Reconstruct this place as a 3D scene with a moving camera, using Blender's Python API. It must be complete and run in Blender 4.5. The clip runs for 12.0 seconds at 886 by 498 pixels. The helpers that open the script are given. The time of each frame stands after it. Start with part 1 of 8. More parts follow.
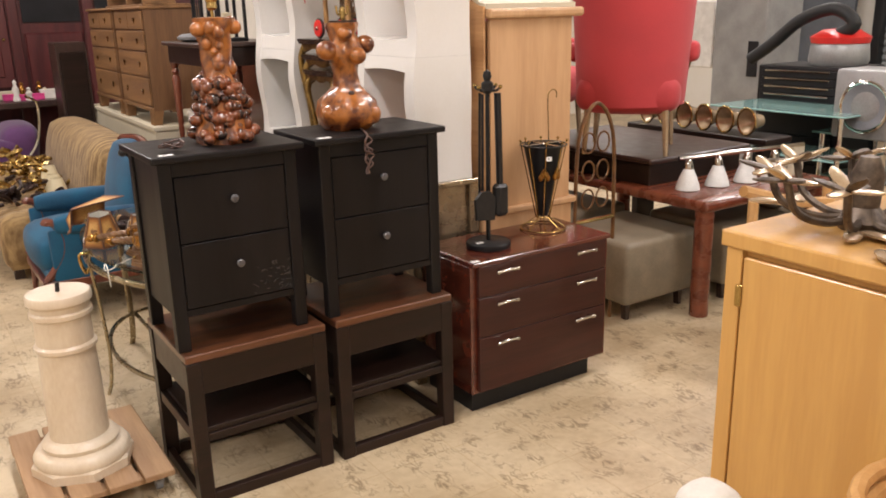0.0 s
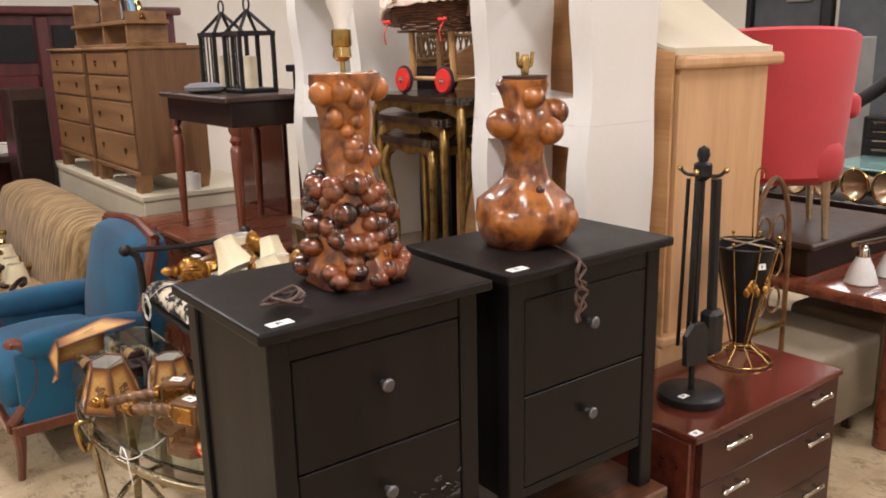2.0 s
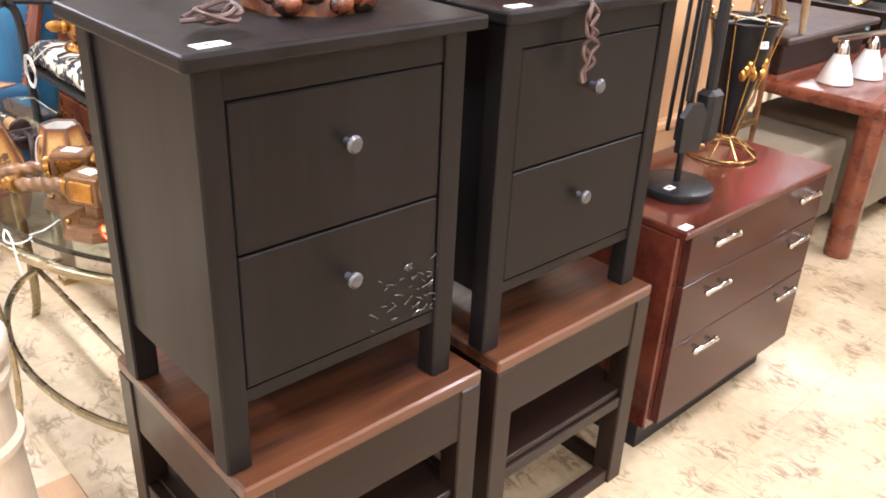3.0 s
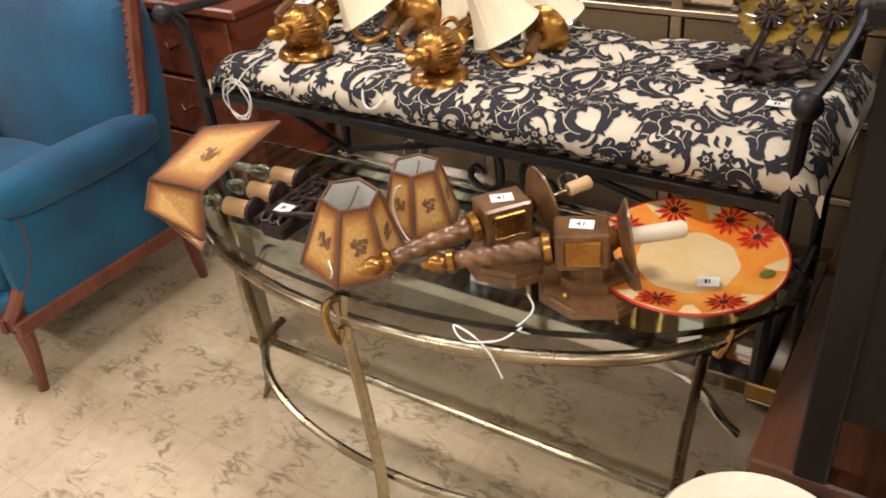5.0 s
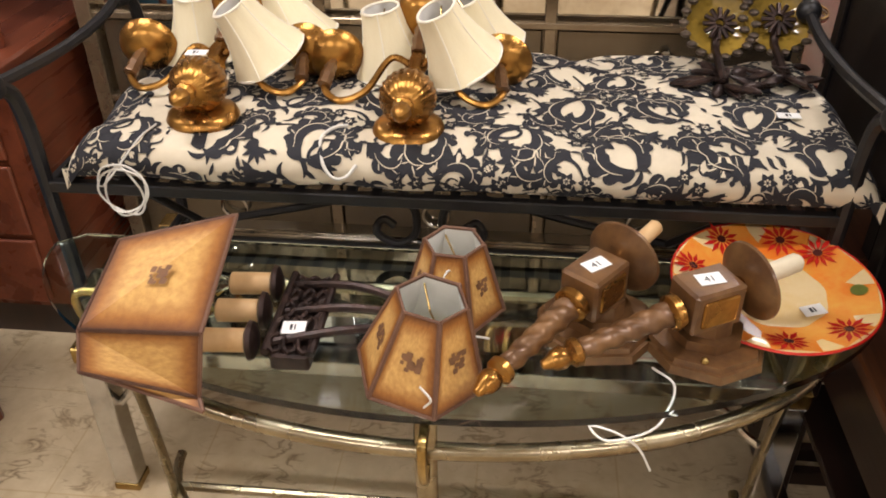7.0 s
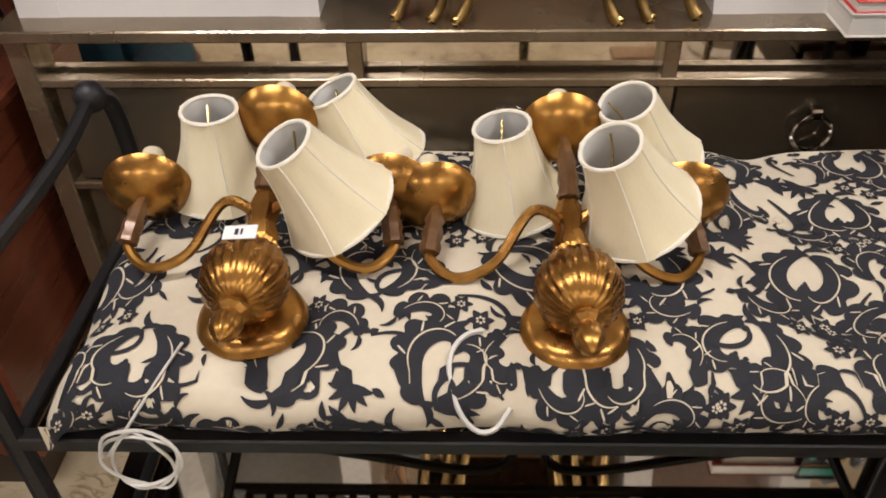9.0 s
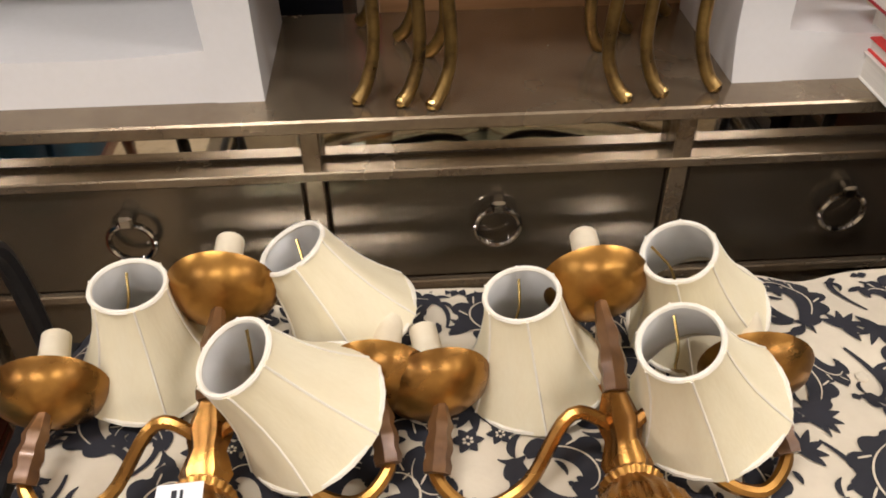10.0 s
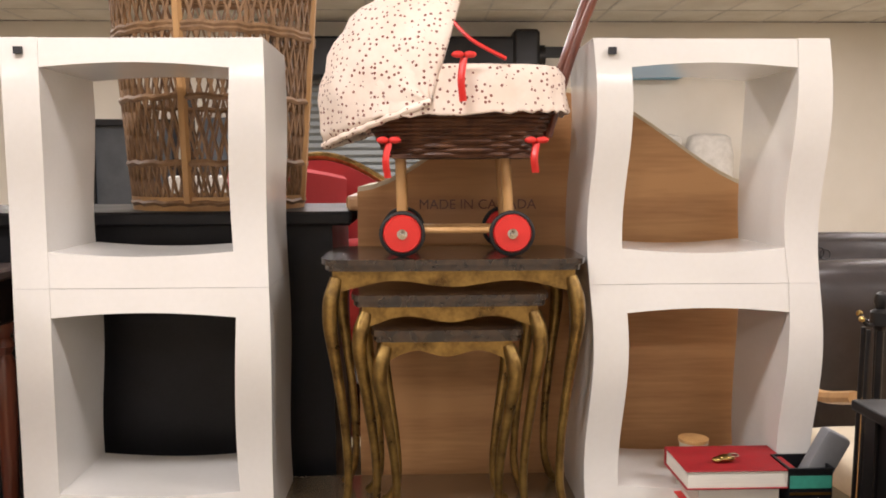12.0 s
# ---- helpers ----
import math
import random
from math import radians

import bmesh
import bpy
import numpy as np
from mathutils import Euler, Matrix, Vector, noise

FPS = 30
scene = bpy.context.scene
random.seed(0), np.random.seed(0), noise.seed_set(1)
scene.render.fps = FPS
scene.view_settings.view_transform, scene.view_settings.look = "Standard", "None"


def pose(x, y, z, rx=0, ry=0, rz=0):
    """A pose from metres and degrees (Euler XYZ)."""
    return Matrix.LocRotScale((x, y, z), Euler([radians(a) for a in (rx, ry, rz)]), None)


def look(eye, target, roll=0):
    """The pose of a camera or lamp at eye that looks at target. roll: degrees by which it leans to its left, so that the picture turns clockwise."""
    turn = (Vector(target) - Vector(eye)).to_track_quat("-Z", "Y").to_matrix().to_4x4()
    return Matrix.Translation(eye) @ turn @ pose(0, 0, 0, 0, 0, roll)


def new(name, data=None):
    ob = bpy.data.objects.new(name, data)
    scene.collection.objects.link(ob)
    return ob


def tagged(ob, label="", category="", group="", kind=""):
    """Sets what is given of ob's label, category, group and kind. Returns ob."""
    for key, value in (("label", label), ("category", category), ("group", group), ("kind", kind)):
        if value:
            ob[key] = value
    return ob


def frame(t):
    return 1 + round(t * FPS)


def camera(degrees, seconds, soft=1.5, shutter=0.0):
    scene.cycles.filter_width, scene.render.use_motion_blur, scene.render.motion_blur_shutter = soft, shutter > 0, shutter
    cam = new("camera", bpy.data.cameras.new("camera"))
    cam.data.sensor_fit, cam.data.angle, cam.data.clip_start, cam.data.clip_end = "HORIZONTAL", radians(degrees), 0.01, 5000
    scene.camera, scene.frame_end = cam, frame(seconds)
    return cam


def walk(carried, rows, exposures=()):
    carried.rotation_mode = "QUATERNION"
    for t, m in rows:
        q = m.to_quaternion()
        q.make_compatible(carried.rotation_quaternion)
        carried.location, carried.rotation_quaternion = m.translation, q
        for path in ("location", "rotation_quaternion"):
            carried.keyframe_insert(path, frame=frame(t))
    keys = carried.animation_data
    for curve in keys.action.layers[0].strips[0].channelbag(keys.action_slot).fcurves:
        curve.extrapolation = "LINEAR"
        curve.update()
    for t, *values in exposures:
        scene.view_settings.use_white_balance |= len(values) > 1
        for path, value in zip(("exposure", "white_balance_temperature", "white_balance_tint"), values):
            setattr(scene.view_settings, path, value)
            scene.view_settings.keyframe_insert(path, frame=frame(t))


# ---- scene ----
cam = camera(56.2, 12.0, soft=1.8)
PATH = [
    (0, (-0.324, -0.489, 1.586), (0.73, 1.117, 1.029), -1.4),
    (0.5, (-0.298, -0.139, 1.595), (0.692, 1.504, 1.028), -2.2),
    (1, (-0.245, 0.229, 1.618), (0.727, 1.896, 1.095), -2.4),
    (1.5, (-0.248, 0.599, 1.634), (0.793, 2.248, 1.191), -3.0),
    (2, (-0.226, 0.834, 1.623), (0.947, 2.381, 1.145), -1.2),
    (2.5, (-0.144, 0.982, 1.49), (1.094, 2.389, 0.791), 1.8),
    (3, (-0.121, 1.135, 1.411), (1.115, 2.432, 0.523), 2.7),
    (3.5, (-0.284, 1.431, 1.42), (0.91, 2.708, 0.448), 0.2),
    (3.7, (-0.364, 1.561, 1.44), (0.825, 2.824, 0.444), 0.3),
    (5.3, (-0.543, 2.453, 1.426), (0.89, 3.283, 0.303), -6.4),
    (5.5, (-0.545, 2.544, 1.41), (0.926, 3.26, 0.261), -6.2),
    (6, (-0.47, 2.76, 1.358), (1.034, 3.234, 0.128), -4.6),
    (6.5, (-0.472, 2.882, 1.376), (1.067, 3.18, 0.134), -2.9),
    (7, (-0.486, 2.991, 1.426), (1.164, 3.164, 0.309), -0.5),
    (7.5, (-0.385, 3.147, 1.442), (1.331, 3.261, 0.421), -0.5),
    (7.7, (-0.346, 3.216, 1.453), (1.372, 3.316, 0.434), -1.1),
    (9.3, (0.207, 3.304, 1.454), (1.69, 3.307, 0.111), -0.6),
    (9.5, (0.284, 3.318, 1.444), (1.72, 3.295, 0.052), -0.4),
    (10, (0.393, 3.345, 1.462), (1.94, 3.261, 0.197), -0.6),
    (10.5, (0.283, 3.312, 1.539), (2.087, 3.159, 0.691), 0.4),
    (11, (0.096, 3.218, 1.602), (2.037, 3.1, 1.132), -0.8),
    (11.5, (-0.096, 3.226, 1.635), (1.881, 3.138, 1.344), -0.6),
    (12, (-0.27, 3.228, 1.642), (1.72, 3.167, 1.451), -0.2),
]
walk(cam, [(t, look(eye, target, roll)) for t, eye, target, roll in PATH],
     exposures=[(0, -0.1, 6500, 10), (1.0, -0.1, 6450, 10), (2.0, -0.15, 6300, 10), (2.5, 0.6, 5950, 9), (3.2, 1.1, 5700, 10), (3.7, 1.05, 5800, 10), (5.3, -0.1, 6350, 10),
                (7.5, -0.15, 6400, 9), (9.5, -0.5, 6200, 9), (10.2, -0.15, 6250, 9), (10.7, 0.05, 6500, 10), (11.3, -0.25, 6500, 10), (12, -0.15, 6450, 10)])

# ---- world and lights ----
world = bpy.data.worlds.new("indoor")
scene.world = world
world.use_nodes = True
world.node_tree.nodes["Background"].inputs[0].default_value = (0.9, 0.75, 0.55, 1)
world.node_tree.nodes["Background"].inputs[1].default_value = 0.02

WARM = (1.0, 0.935, 0.945)
CEIL = 3.25
LAMPS = [(x, y) for x in (-2.6, 0.4, 3.4, 6.4) for y in (-1.2, 1.4, 4.0, 6.6)]
for x, y in LAMPS:
    d = bpy.data.lights.new("ceiling_lamp", "AREA")
    d.shape, d.size, d.size_y, d.energy, d.color = "RECTANGLE", 0.24, 1.15, 43.0, WARM
    o = new("ceiling_lamp", d)
    o.matrix_basis = pose(x, y, CEIL - 0.10)

# ---- materials ----


def mat(name, col, rough=0.6, metal=0.0, col2=None, scale=8.0, stretch=(1, 1, 1), bump=0.15, fine=90.0, coat=0.0, mix=0.5, spec=0.5, alpha=None, sheen=0.0, coords="Object"):
    """A surface with broad and fine variation of colour, gloss and relief."""
    m = bpy.data.materials.new(name)
    m.use_nodes = True
    nt = m.node_tree
    bs = nt.nodes["Principled BSDF"]
    col2 = col2 or tuple(c * 0.72 for c in col)
    tc = nt.nodes.new("ShaderNodeTexCoord")
    mp = nt.nodes.new("ShaderNodeMapping")
    mp.inputs["Scale"].default_value = stretch
    nt.links.new(tc.outputs[coords], mp.inputs[0])
    n1, n2 = nt.nodes.new("ShaderNodeTexNoise"), nt.nodes.new("ShaderNodeTexNoise")
    for n, sc, det in ((n1, scale, 5), (n2, fine, 3)):
        n.inputs["Scale"].default_value, n.inputs["Detail"].default_value = sc, det
        nt.links.new(mp.outputs[0], n.inputs["Vector"])
    add = nt.nodes.new("ShaderNodeMath")
    add.operation = "MULTIPLY_ADD"
    nt.links.new(n2.outputs[0], add.inputs[0])
    add.inputs[1].default_value = 0.35
    nt.links.new(n1.outputs[0], add.inputs[2])
    rp = nt.nodes.new("ShaderNodeValToRGB")
    rp.color_ramp.elements[0].position, rp.color_ramp.elements[1].position = 0.67 - mix * 0.35, 0.67 + mix * 0.35
    rp.color_ramp.elements[0].color, rp.color_ramp.elements[1].color = (*col2, 1), (*col, 1)
    nt.links.new(add.outputs[0], rp.inputs[0])
    nt.links.new(rp.outputs[0], bs.inputs["Base Color"])
    mr = nt.nodes.new("ShaderNodeMapRange")
    mr.inputs[3].default_value, mr.inputs[4].default_value = max(0.02, rough * 0.75), min(1, rough * 1.25)
    nt.links.new(n1.outputs[0], mr.inputs[0])
    nt.links.new(mr.outputs[0], bs.inputs["Roughness"])
    bs.inputs["Metallic"].default_value = metal
    bs.inputs["Coat Weight"].default_value = coat
    bs.inputs["Coat Roughness"].default_value = 0.12
    bs.inputs["Specular IOR Level"].default_value = spec
    bs.inputs["Sheen Weight"].default_value = sheen
    if bump:
        bp = nt.nodes.new("ShaderNodeBump")
        bp.inputs["Strength"].default_value, bp.inputs["Distance"].default_value = bump, 0.004
        nt.links.new(add.outputs[0], bp.inputs["Height"])
        nt.links.new(bp.outputs[0], bs.inputs["Normal"])
    return m


def glass_mat(name, col, rough=0.02, ior=1.5):
    m = bpy.data.materials.new(name)
    m.use_nodes = True
    bs = m.node_tree.nodes["Principled BSDF"]
    bs.inputs["Base Color"].default_value = (*col, 1)
    bs.inputs["Transmission Weight"].default_value = 1
    bs.inputs["Roughness"].default_value, bs.inputs["IOR"].default_value = rough, ior
    return m


def glow_mat(name, col, strength):
    m = bpy.data.materials.new(name)
    m.use_nodes = True
    bs = m.node_tree.nodes["Principled BSDF"]
    bs.inputs["Emission Color"].default_value, bs.inputs["Emission Strength"].default_value = (*col, 1), strength
    return m


def sprig_mat():
    """Cream cotton with a small scattered print."""
    m = mat("sprig_cotton", (0.82, 0.71, 0.62), 0.9, col2=(0.75, 0.62, 0.52), scale=14, bump=0.3)
    nt = m.node_tree
    bs, rp = nt.nodes["Principled BSDF"], nt.nodes["Color Ramp"]
    tc = nt.nodes["Texture Coordinate"]
    vo = nt.nodes.new("ShaderNodeTexVoronoi")
    vo.inputs["Scale"].default_value, vo.inputs["Randomness"].default_value = 84, 0.65
    nt.links.new(tc.outputs["Object"], vo.inputs["Vector"])
    lt = nt.nodes.new("ShaderNodeMath")
    lt.operation, lt.inputs[1].default_value = "LESS_THAN", 0.26
    nt.links.new(vo.outputs["Distance"], lt.inputs[0])
    mx = nt.nodes.new("ShaderNodeMix")
    mx.data_type = "RGBA"
    mx.inputs[7].default_value = (0.20, 0.07, 0.05, 1)
    nt.links.new(lt.outputs[0], mx.inputs[0])
    nt.links.new(rp.outputs[0], mx.inputs[6])
    nt.links.new(mx.outputs[2], bs.inputs["Base Color"])
    return m


def floor_mat():
    """Worn cream sheet tiles with marbled streaks, dark scuffs and tile seams."""
    m = mat("worn_floor_tile", (0.62, 0.505, 0.335), 0.40, col2=(0.43, 0.325, 0.195), scale=2.6, fine=30, bump=0.1, mix=0.5)
    nt = m.node_tree
    bs, rp, tc = nt.nodes["Principled BSDF"], nt.nodes["Color Ramp"], nt.nodes["Texture Coordinate"]
    mp = nt.nodes.new("ShaderNodeMapping")
    mp.inputs["Rotation"].default_value = (0, 0, 0.7)
    mp.inputs["Scale"].default_value = (1, 0.45, 1)
    nt.links.new(tc.outputs["Object"], mp.inputs[0])
    st = nt.nodes.new("ShaderNodeTexNoise")
    st.inputs["Scale"].default_value, st.inputs["Detail"].default_value, st.inputs["Distortion"].default_value = 30, 12, 0.9
    nt.links.new(mp.outputs[0], st.inputs["Vector"])
    r2 = nt.nodes.new("ShaderNodeValToRGB")
    r2.color_ramp.elements[0].position, r2.color_ramp.elements[1].position = 0.0, 0.075
    r2.color_ramp.elements[0].color, r2.color_ramp.elements[1].color = (0.24, 0.17, 0.10, 1), (1, 1, 1, 1)
    ctr = nt.nodes.new("ShaderNodeMath")
    ctr.operation, ctr.inputs[1].default_value = "SUBTRACT", 0.5
    nt.links.new(st.outputs[0], ctr.inputs[0])
    rid = nt.nodes.new("ShaderNodeMath")
    rid.operation = "ABSOLUTE"
    nt.links.new(ctr.outputs[0], rid.inputs[0])
    pat = nt.nodes.new("ShaderNodeTexNoise")
    pat.inputs["Scale"].default_value, pat.inputs["Detail"].default_value = 9.0, 8
    nt.links.new(tc.outputs["Object"], pat.inputs["Vector"])
    pm = nt.nodes.new("ShaderNodeMapRange")
    pm.inputs[1].default_value, pm.inputs[2].default_value, pm.inputs[3].default_value, pm.inputs[4].default_value = 0.40, 0.62, 0.09, 0.0
    nt.links.new(pat.outputs[0], pm.inputs[0])
    sm = nt.nodes.new("ShaderNodeMath")
    nt.links.new(rid.outputs[0], sm.inputs[0])
    nt.links.new(pm.outputs[0], sm.inputs[1])
    nt.links.new(sm.outputs[0], r2.inputs[0])
    mx = nt.nodes.new("ShaderNodeMix")
    mx.data_type, mx.blend_type = "RGBA", "MULTIPLY"
    mx.inputs[0].default_value = 0.72
    nt.links.new(rp.outputs[0], mx.inputs[6])
    nt.links.new(r2.outputs[0], mx.inputs[7])
    br = nt.nodes.new("ShaderNodeTexBrick")
    br.offset, br.squash = 0.0, 1.0
    br.inputs["Scale"].default_value = 1.0
    br.inputs["Mortar Size"].default_value, br.inputs["Brick Width"].default_value, br.inputs["Row Height"].default_value = 0.0022, 0.305, 0.305
    br.inputs["Color1"].default_value, br.inputs["Color2"].default_value, br.inputs["Mortar"].default_value = (1, 1, 1, 1), (0.93, 0.93, 0.93, 1), (0.86, 0.82, 0.75, 1)
    nt.links.new(tc.outputs["Object"], br.inputs["Vector"])
    m2 = nt.nodes.new("ShaderNodeMix")
    m2.data_type, m2.blend_type = "RGBA", "MULTIPLY"
    m2.inputs[0].default_value = 1.0
    nt.links.new(mx.outputs[2], m2.inputs[6])
    nt.links.new(br.outputs["Color"], m2.inputs[7])
    nt.links.new(m2.outputs[2], bs.inputs["Base Color"])
    return m


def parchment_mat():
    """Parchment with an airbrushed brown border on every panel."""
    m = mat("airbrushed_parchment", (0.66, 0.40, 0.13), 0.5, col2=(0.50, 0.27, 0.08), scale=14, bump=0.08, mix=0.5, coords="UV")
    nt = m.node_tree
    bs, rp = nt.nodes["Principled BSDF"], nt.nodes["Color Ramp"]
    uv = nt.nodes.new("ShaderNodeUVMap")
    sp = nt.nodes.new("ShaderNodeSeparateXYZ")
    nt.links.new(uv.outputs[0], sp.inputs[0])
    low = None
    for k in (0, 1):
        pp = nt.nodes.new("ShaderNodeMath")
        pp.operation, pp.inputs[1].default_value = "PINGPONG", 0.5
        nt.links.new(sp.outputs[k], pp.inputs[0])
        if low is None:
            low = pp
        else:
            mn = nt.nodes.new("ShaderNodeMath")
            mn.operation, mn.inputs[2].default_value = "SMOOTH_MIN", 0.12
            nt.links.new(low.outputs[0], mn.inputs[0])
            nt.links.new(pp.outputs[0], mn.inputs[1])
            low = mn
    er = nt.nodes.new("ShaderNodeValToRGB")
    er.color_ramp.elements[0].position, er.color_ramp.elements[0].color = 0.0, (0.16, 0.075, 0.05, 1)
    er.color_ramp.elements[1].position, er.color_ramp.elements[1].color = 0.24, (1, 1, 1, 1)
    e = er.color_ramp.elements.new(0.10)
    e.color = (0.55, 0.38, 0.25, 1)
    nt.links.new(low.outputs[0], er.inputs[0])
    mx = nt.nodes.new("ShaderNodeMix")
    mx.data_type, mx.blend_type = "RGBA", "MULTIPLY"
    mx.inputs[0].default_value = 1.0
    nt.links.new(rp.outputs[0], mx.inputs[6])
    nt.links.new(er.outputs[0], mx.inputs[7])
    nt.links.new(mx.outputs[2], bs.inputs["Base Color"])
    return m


def wood(name, c1, c2, rough=0.4, axis="x", coat=0.2, bump=0.1, scale=5.0):
    st = {"x": (0.25, 3, 3), "y": (3, 0.25, 3), "z": (3, 3, 0.25)}[axis]
    return mat(name, c1, rough, col2=c2, scale=scale, stretch=st, fine=38, bump=bump, coat=coat, mix=0.42)


FLOOR = floor_mat()
WALL = mat("painted_wall", (0.80, 0.76, 0.69), 0.7, col2=(0.73, 0.69, 0.61), scale=1.5, bump=0.05)
CEILING = mat("ceiling_tile", (0.72, 0.70, 0.64), 0.85, col2=(0.6, 0.57, 0.5), scale=3, bump=0.25)
GRID = mat("ceiling_grid", (0.6, 0.58, 0.54), 0.5)
BLACKBROWN = wood("black_brown_stain", (0.010, 0.008, 0.008), (0.006, 0.005, 0.005), 0.42, "z", coat=0.0, bump=0.06)
ESPRESSO = wood("espresso_wood", (0.022, 0.011, 0.008), (0.012, 0.007, 0.005), 0.36, "x", coat=0.1)
ESPTOP = wood("worn_espresso_top", (0.12, 0.042, 0.016), (0.028, 0.012, 0.008), 0.32, "x", coat=0.3)
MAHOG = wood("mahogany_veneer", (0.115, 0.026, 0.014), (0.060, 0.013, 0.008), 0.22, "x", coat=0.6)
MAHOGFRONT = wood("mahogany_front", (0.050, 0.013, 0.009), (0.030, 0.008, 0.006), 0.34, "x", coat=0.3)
REDWOOD = wood("red_brown_wood", (0.20, 0.055, 0.025), (0.12, 0.03, 0.015), 0.28, "x", coat=0.4)
CHERRY = wood("dark_cherry_panel", (0.085, 0.014, 0.014), (0.05, 0.008, 0.009), 0.4, "z", coat=0.2)
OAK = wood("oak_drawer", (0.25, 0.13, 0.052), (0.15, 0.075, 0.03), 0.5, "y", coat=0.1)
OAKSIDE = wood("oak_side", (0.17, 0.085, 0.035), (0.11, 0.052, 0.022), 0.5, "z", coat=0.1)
MAPLE = wood("maple_veneer", (0.62, 0.38, 0.20), (0.53, 0.31, 0.155), 0.45, "z", coat=0.1, bump=0.03)
YELLOW = wood("honey_maple_veneer", (0.60, 0.34, 0.10), (0.52, 0.28, 0.08), 0.4, "z", coat=0.15, bump=0.03)
PLY = wood("plywood_back", (0.56, 0.31, 0.135), (0.38, 0.19, 0.075), 0.6, "y", coat=0.0, scale=3.0)
DARKLEG = wood("dark_leg", (0.04, 0.018, 0.012), (0.025, 0.011, 0.008), 0.4, "z")
CHAIRWOOD = wood("carved_chair_wood", (0.17, 0.045, 0.020), (0.09, 0.022, 0.011), 0.3, "z", coat=0.4)
BURL = mat("burl_wood", (0.36, 0.120, 0.020), 0.30, col2=(0.085, 0.020, 0.007), scale=16, fine=55, bump=0.5, coat=0.5, mix=0.30)
BURLDARK = mat("dark_burl_knots", (0.19, 0.050, 0.014), 0.26, col2=(0.016, 0.007, 0.005), scale=18, fine=70, bump=0.45, coat=0.5, mix=0.28)
WHITELAC = mat("white_lacquer", (0.76, 0.74, 0.71), 0.20, col2=(0.72, 0.70, 0.66), scale=3, bump=0.02, coat=0.35)
CREAMBOARD = mat("cream_board", (0.62, 0.56, 0.42), 0.55, col2=(0.55, 0.49, 0.36), scale=3)
ANTGOLD = mat("antique_gold_leaf", (0.42, 0.27, 0.085), 0.30, metal=0.85, col2=(0.115, 0.068, 0.026), scale=24, fine=120, bump=0.35, mix=0.7)
DARKTOP = mat("dark_tortoise_top", (0.050, 0.028, 0.015), 0.2, col2=(0.014, 0.010, 0.008), scale=30, bump=0.2, coat=0.4)
GOLDPAINT = mat("gilded_metal", (0.50, 0.26, 0.06), 0.28, metal=0.92, col2=(0.21, 0.095, 0.025), scale=16, fine=70, bump=0.15, mix=0.6)
BRASS = mat("aged_brass", (0.52, 0.37, 0.14), 0.25, metal=1.0, col2=(0.32, 0.21, 0.07), scale=14, bump=0.1)
SATINBRASS = mat("satin_champagne_metal", (0.40, 0.34, 0.23), 0.27, metal=1.0, col2=(0.26, 0.21, 0.13), scale=12, bump=0.08)
CHROME = mat("chrome", (0.62, 0.60, 0.57), 0.10, metal=1.0, col2=(0.5, 0.48, 0.44), scale=6, bump=0.02)
MIRROR = mat("antiqued_mirror", (0.72, 0.68, 0.60), 0.035, metal=1.0, col2=(0.55, 0.50, 0.42), scale=5, bump=0.0)
SMOKE = mat("bronze_mirror_front", (0.19, 0.155, 0.105), 0.22, metal=0.75, col2=(0.14, 0.11, 0.075), scale=4, bump=0.02, coat=0.4)
CHAMP = mat("champagne_leaf", (0.33, 0.26, 0.17), 0.26, metal=0.7, col2=(0.22, 0.16, 0.10), scale=7, bump=0.08, coat=0.4)
IRON = mat("black_iron", (0.018, 0.017, 0.018), 0.42, metal=0.3, col2=(0.010, 0.010, 0.011), scale=40, bump=0.25)
IRONBROWN = mat("dark_bronze_casting", (0.050, 0.028, 0.022), 0.4, metal=0.6, col2=(0.016, 0.010, 0.009), scale=40, bump=0.4)
PATINA = mat("grey_brown_leaf_metal", (0.15, 0.115, 0.085), 0.45, metal=0.6, col2=(0.05, 0.036, 0.028), scale=30, bump=0.4)
BLACKTOP = mat("black_paint", (0.014, 0.014, 0.016), 0.4, col2=(0.009, 0.009, 0.010), scale=6, bump=0.05)
CREAMFAB = mat("cream_cotton", (0.68, 0.60, 0.45), 0.9, col2=(0.61, 0.53, 0.39), scale=10, bump=0.2, sheen=0.2)
INKFAB = mat("black_print", (0.020, 0.020, 0.026), 0.85, col2=(0.012, 0.012, 0.016), scale=20, bump=0.15)
SHADE = mat("cream_silk_shade", (0.82, 0.74, 0.52), 0.7, col2=(0.77, 0.68, 0.45), scale=9, stretch=(3, 3, 0.3), fine=120, bump=0.12)
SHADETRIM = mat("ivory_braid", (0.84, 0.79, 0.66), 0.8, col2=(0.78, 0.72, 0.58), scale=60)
SHADEIN = mat("white_shade_lining", (0.85, 0.84, 0.80), 0.8, col2=(0.78, 0.77, 0.72))
CANDLE = mat("candle_sleeve", (0.76, 0.68, 0.50), 0.6, col2=(0.68, 0.58, 0.40), scale=20)
TANSLEEVE = mat("tan_candle_sleeve", (0.66, 0.44, 0.22), 0.55, col2=(0.55, 0.34, 0.15), scale=20)
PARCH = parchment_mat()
PARCHEDGE = mat("brown_shade_band", (0.17, 0.085, 0.05), 0.6, col2=(0.11, 0.05, 0.03), scale=20)
MEDAL = mat("faded_brown_crest", (0.24, 0.12, 0.055), 0.6, col2=(0.16, 0.075, 0.035), scale=60)
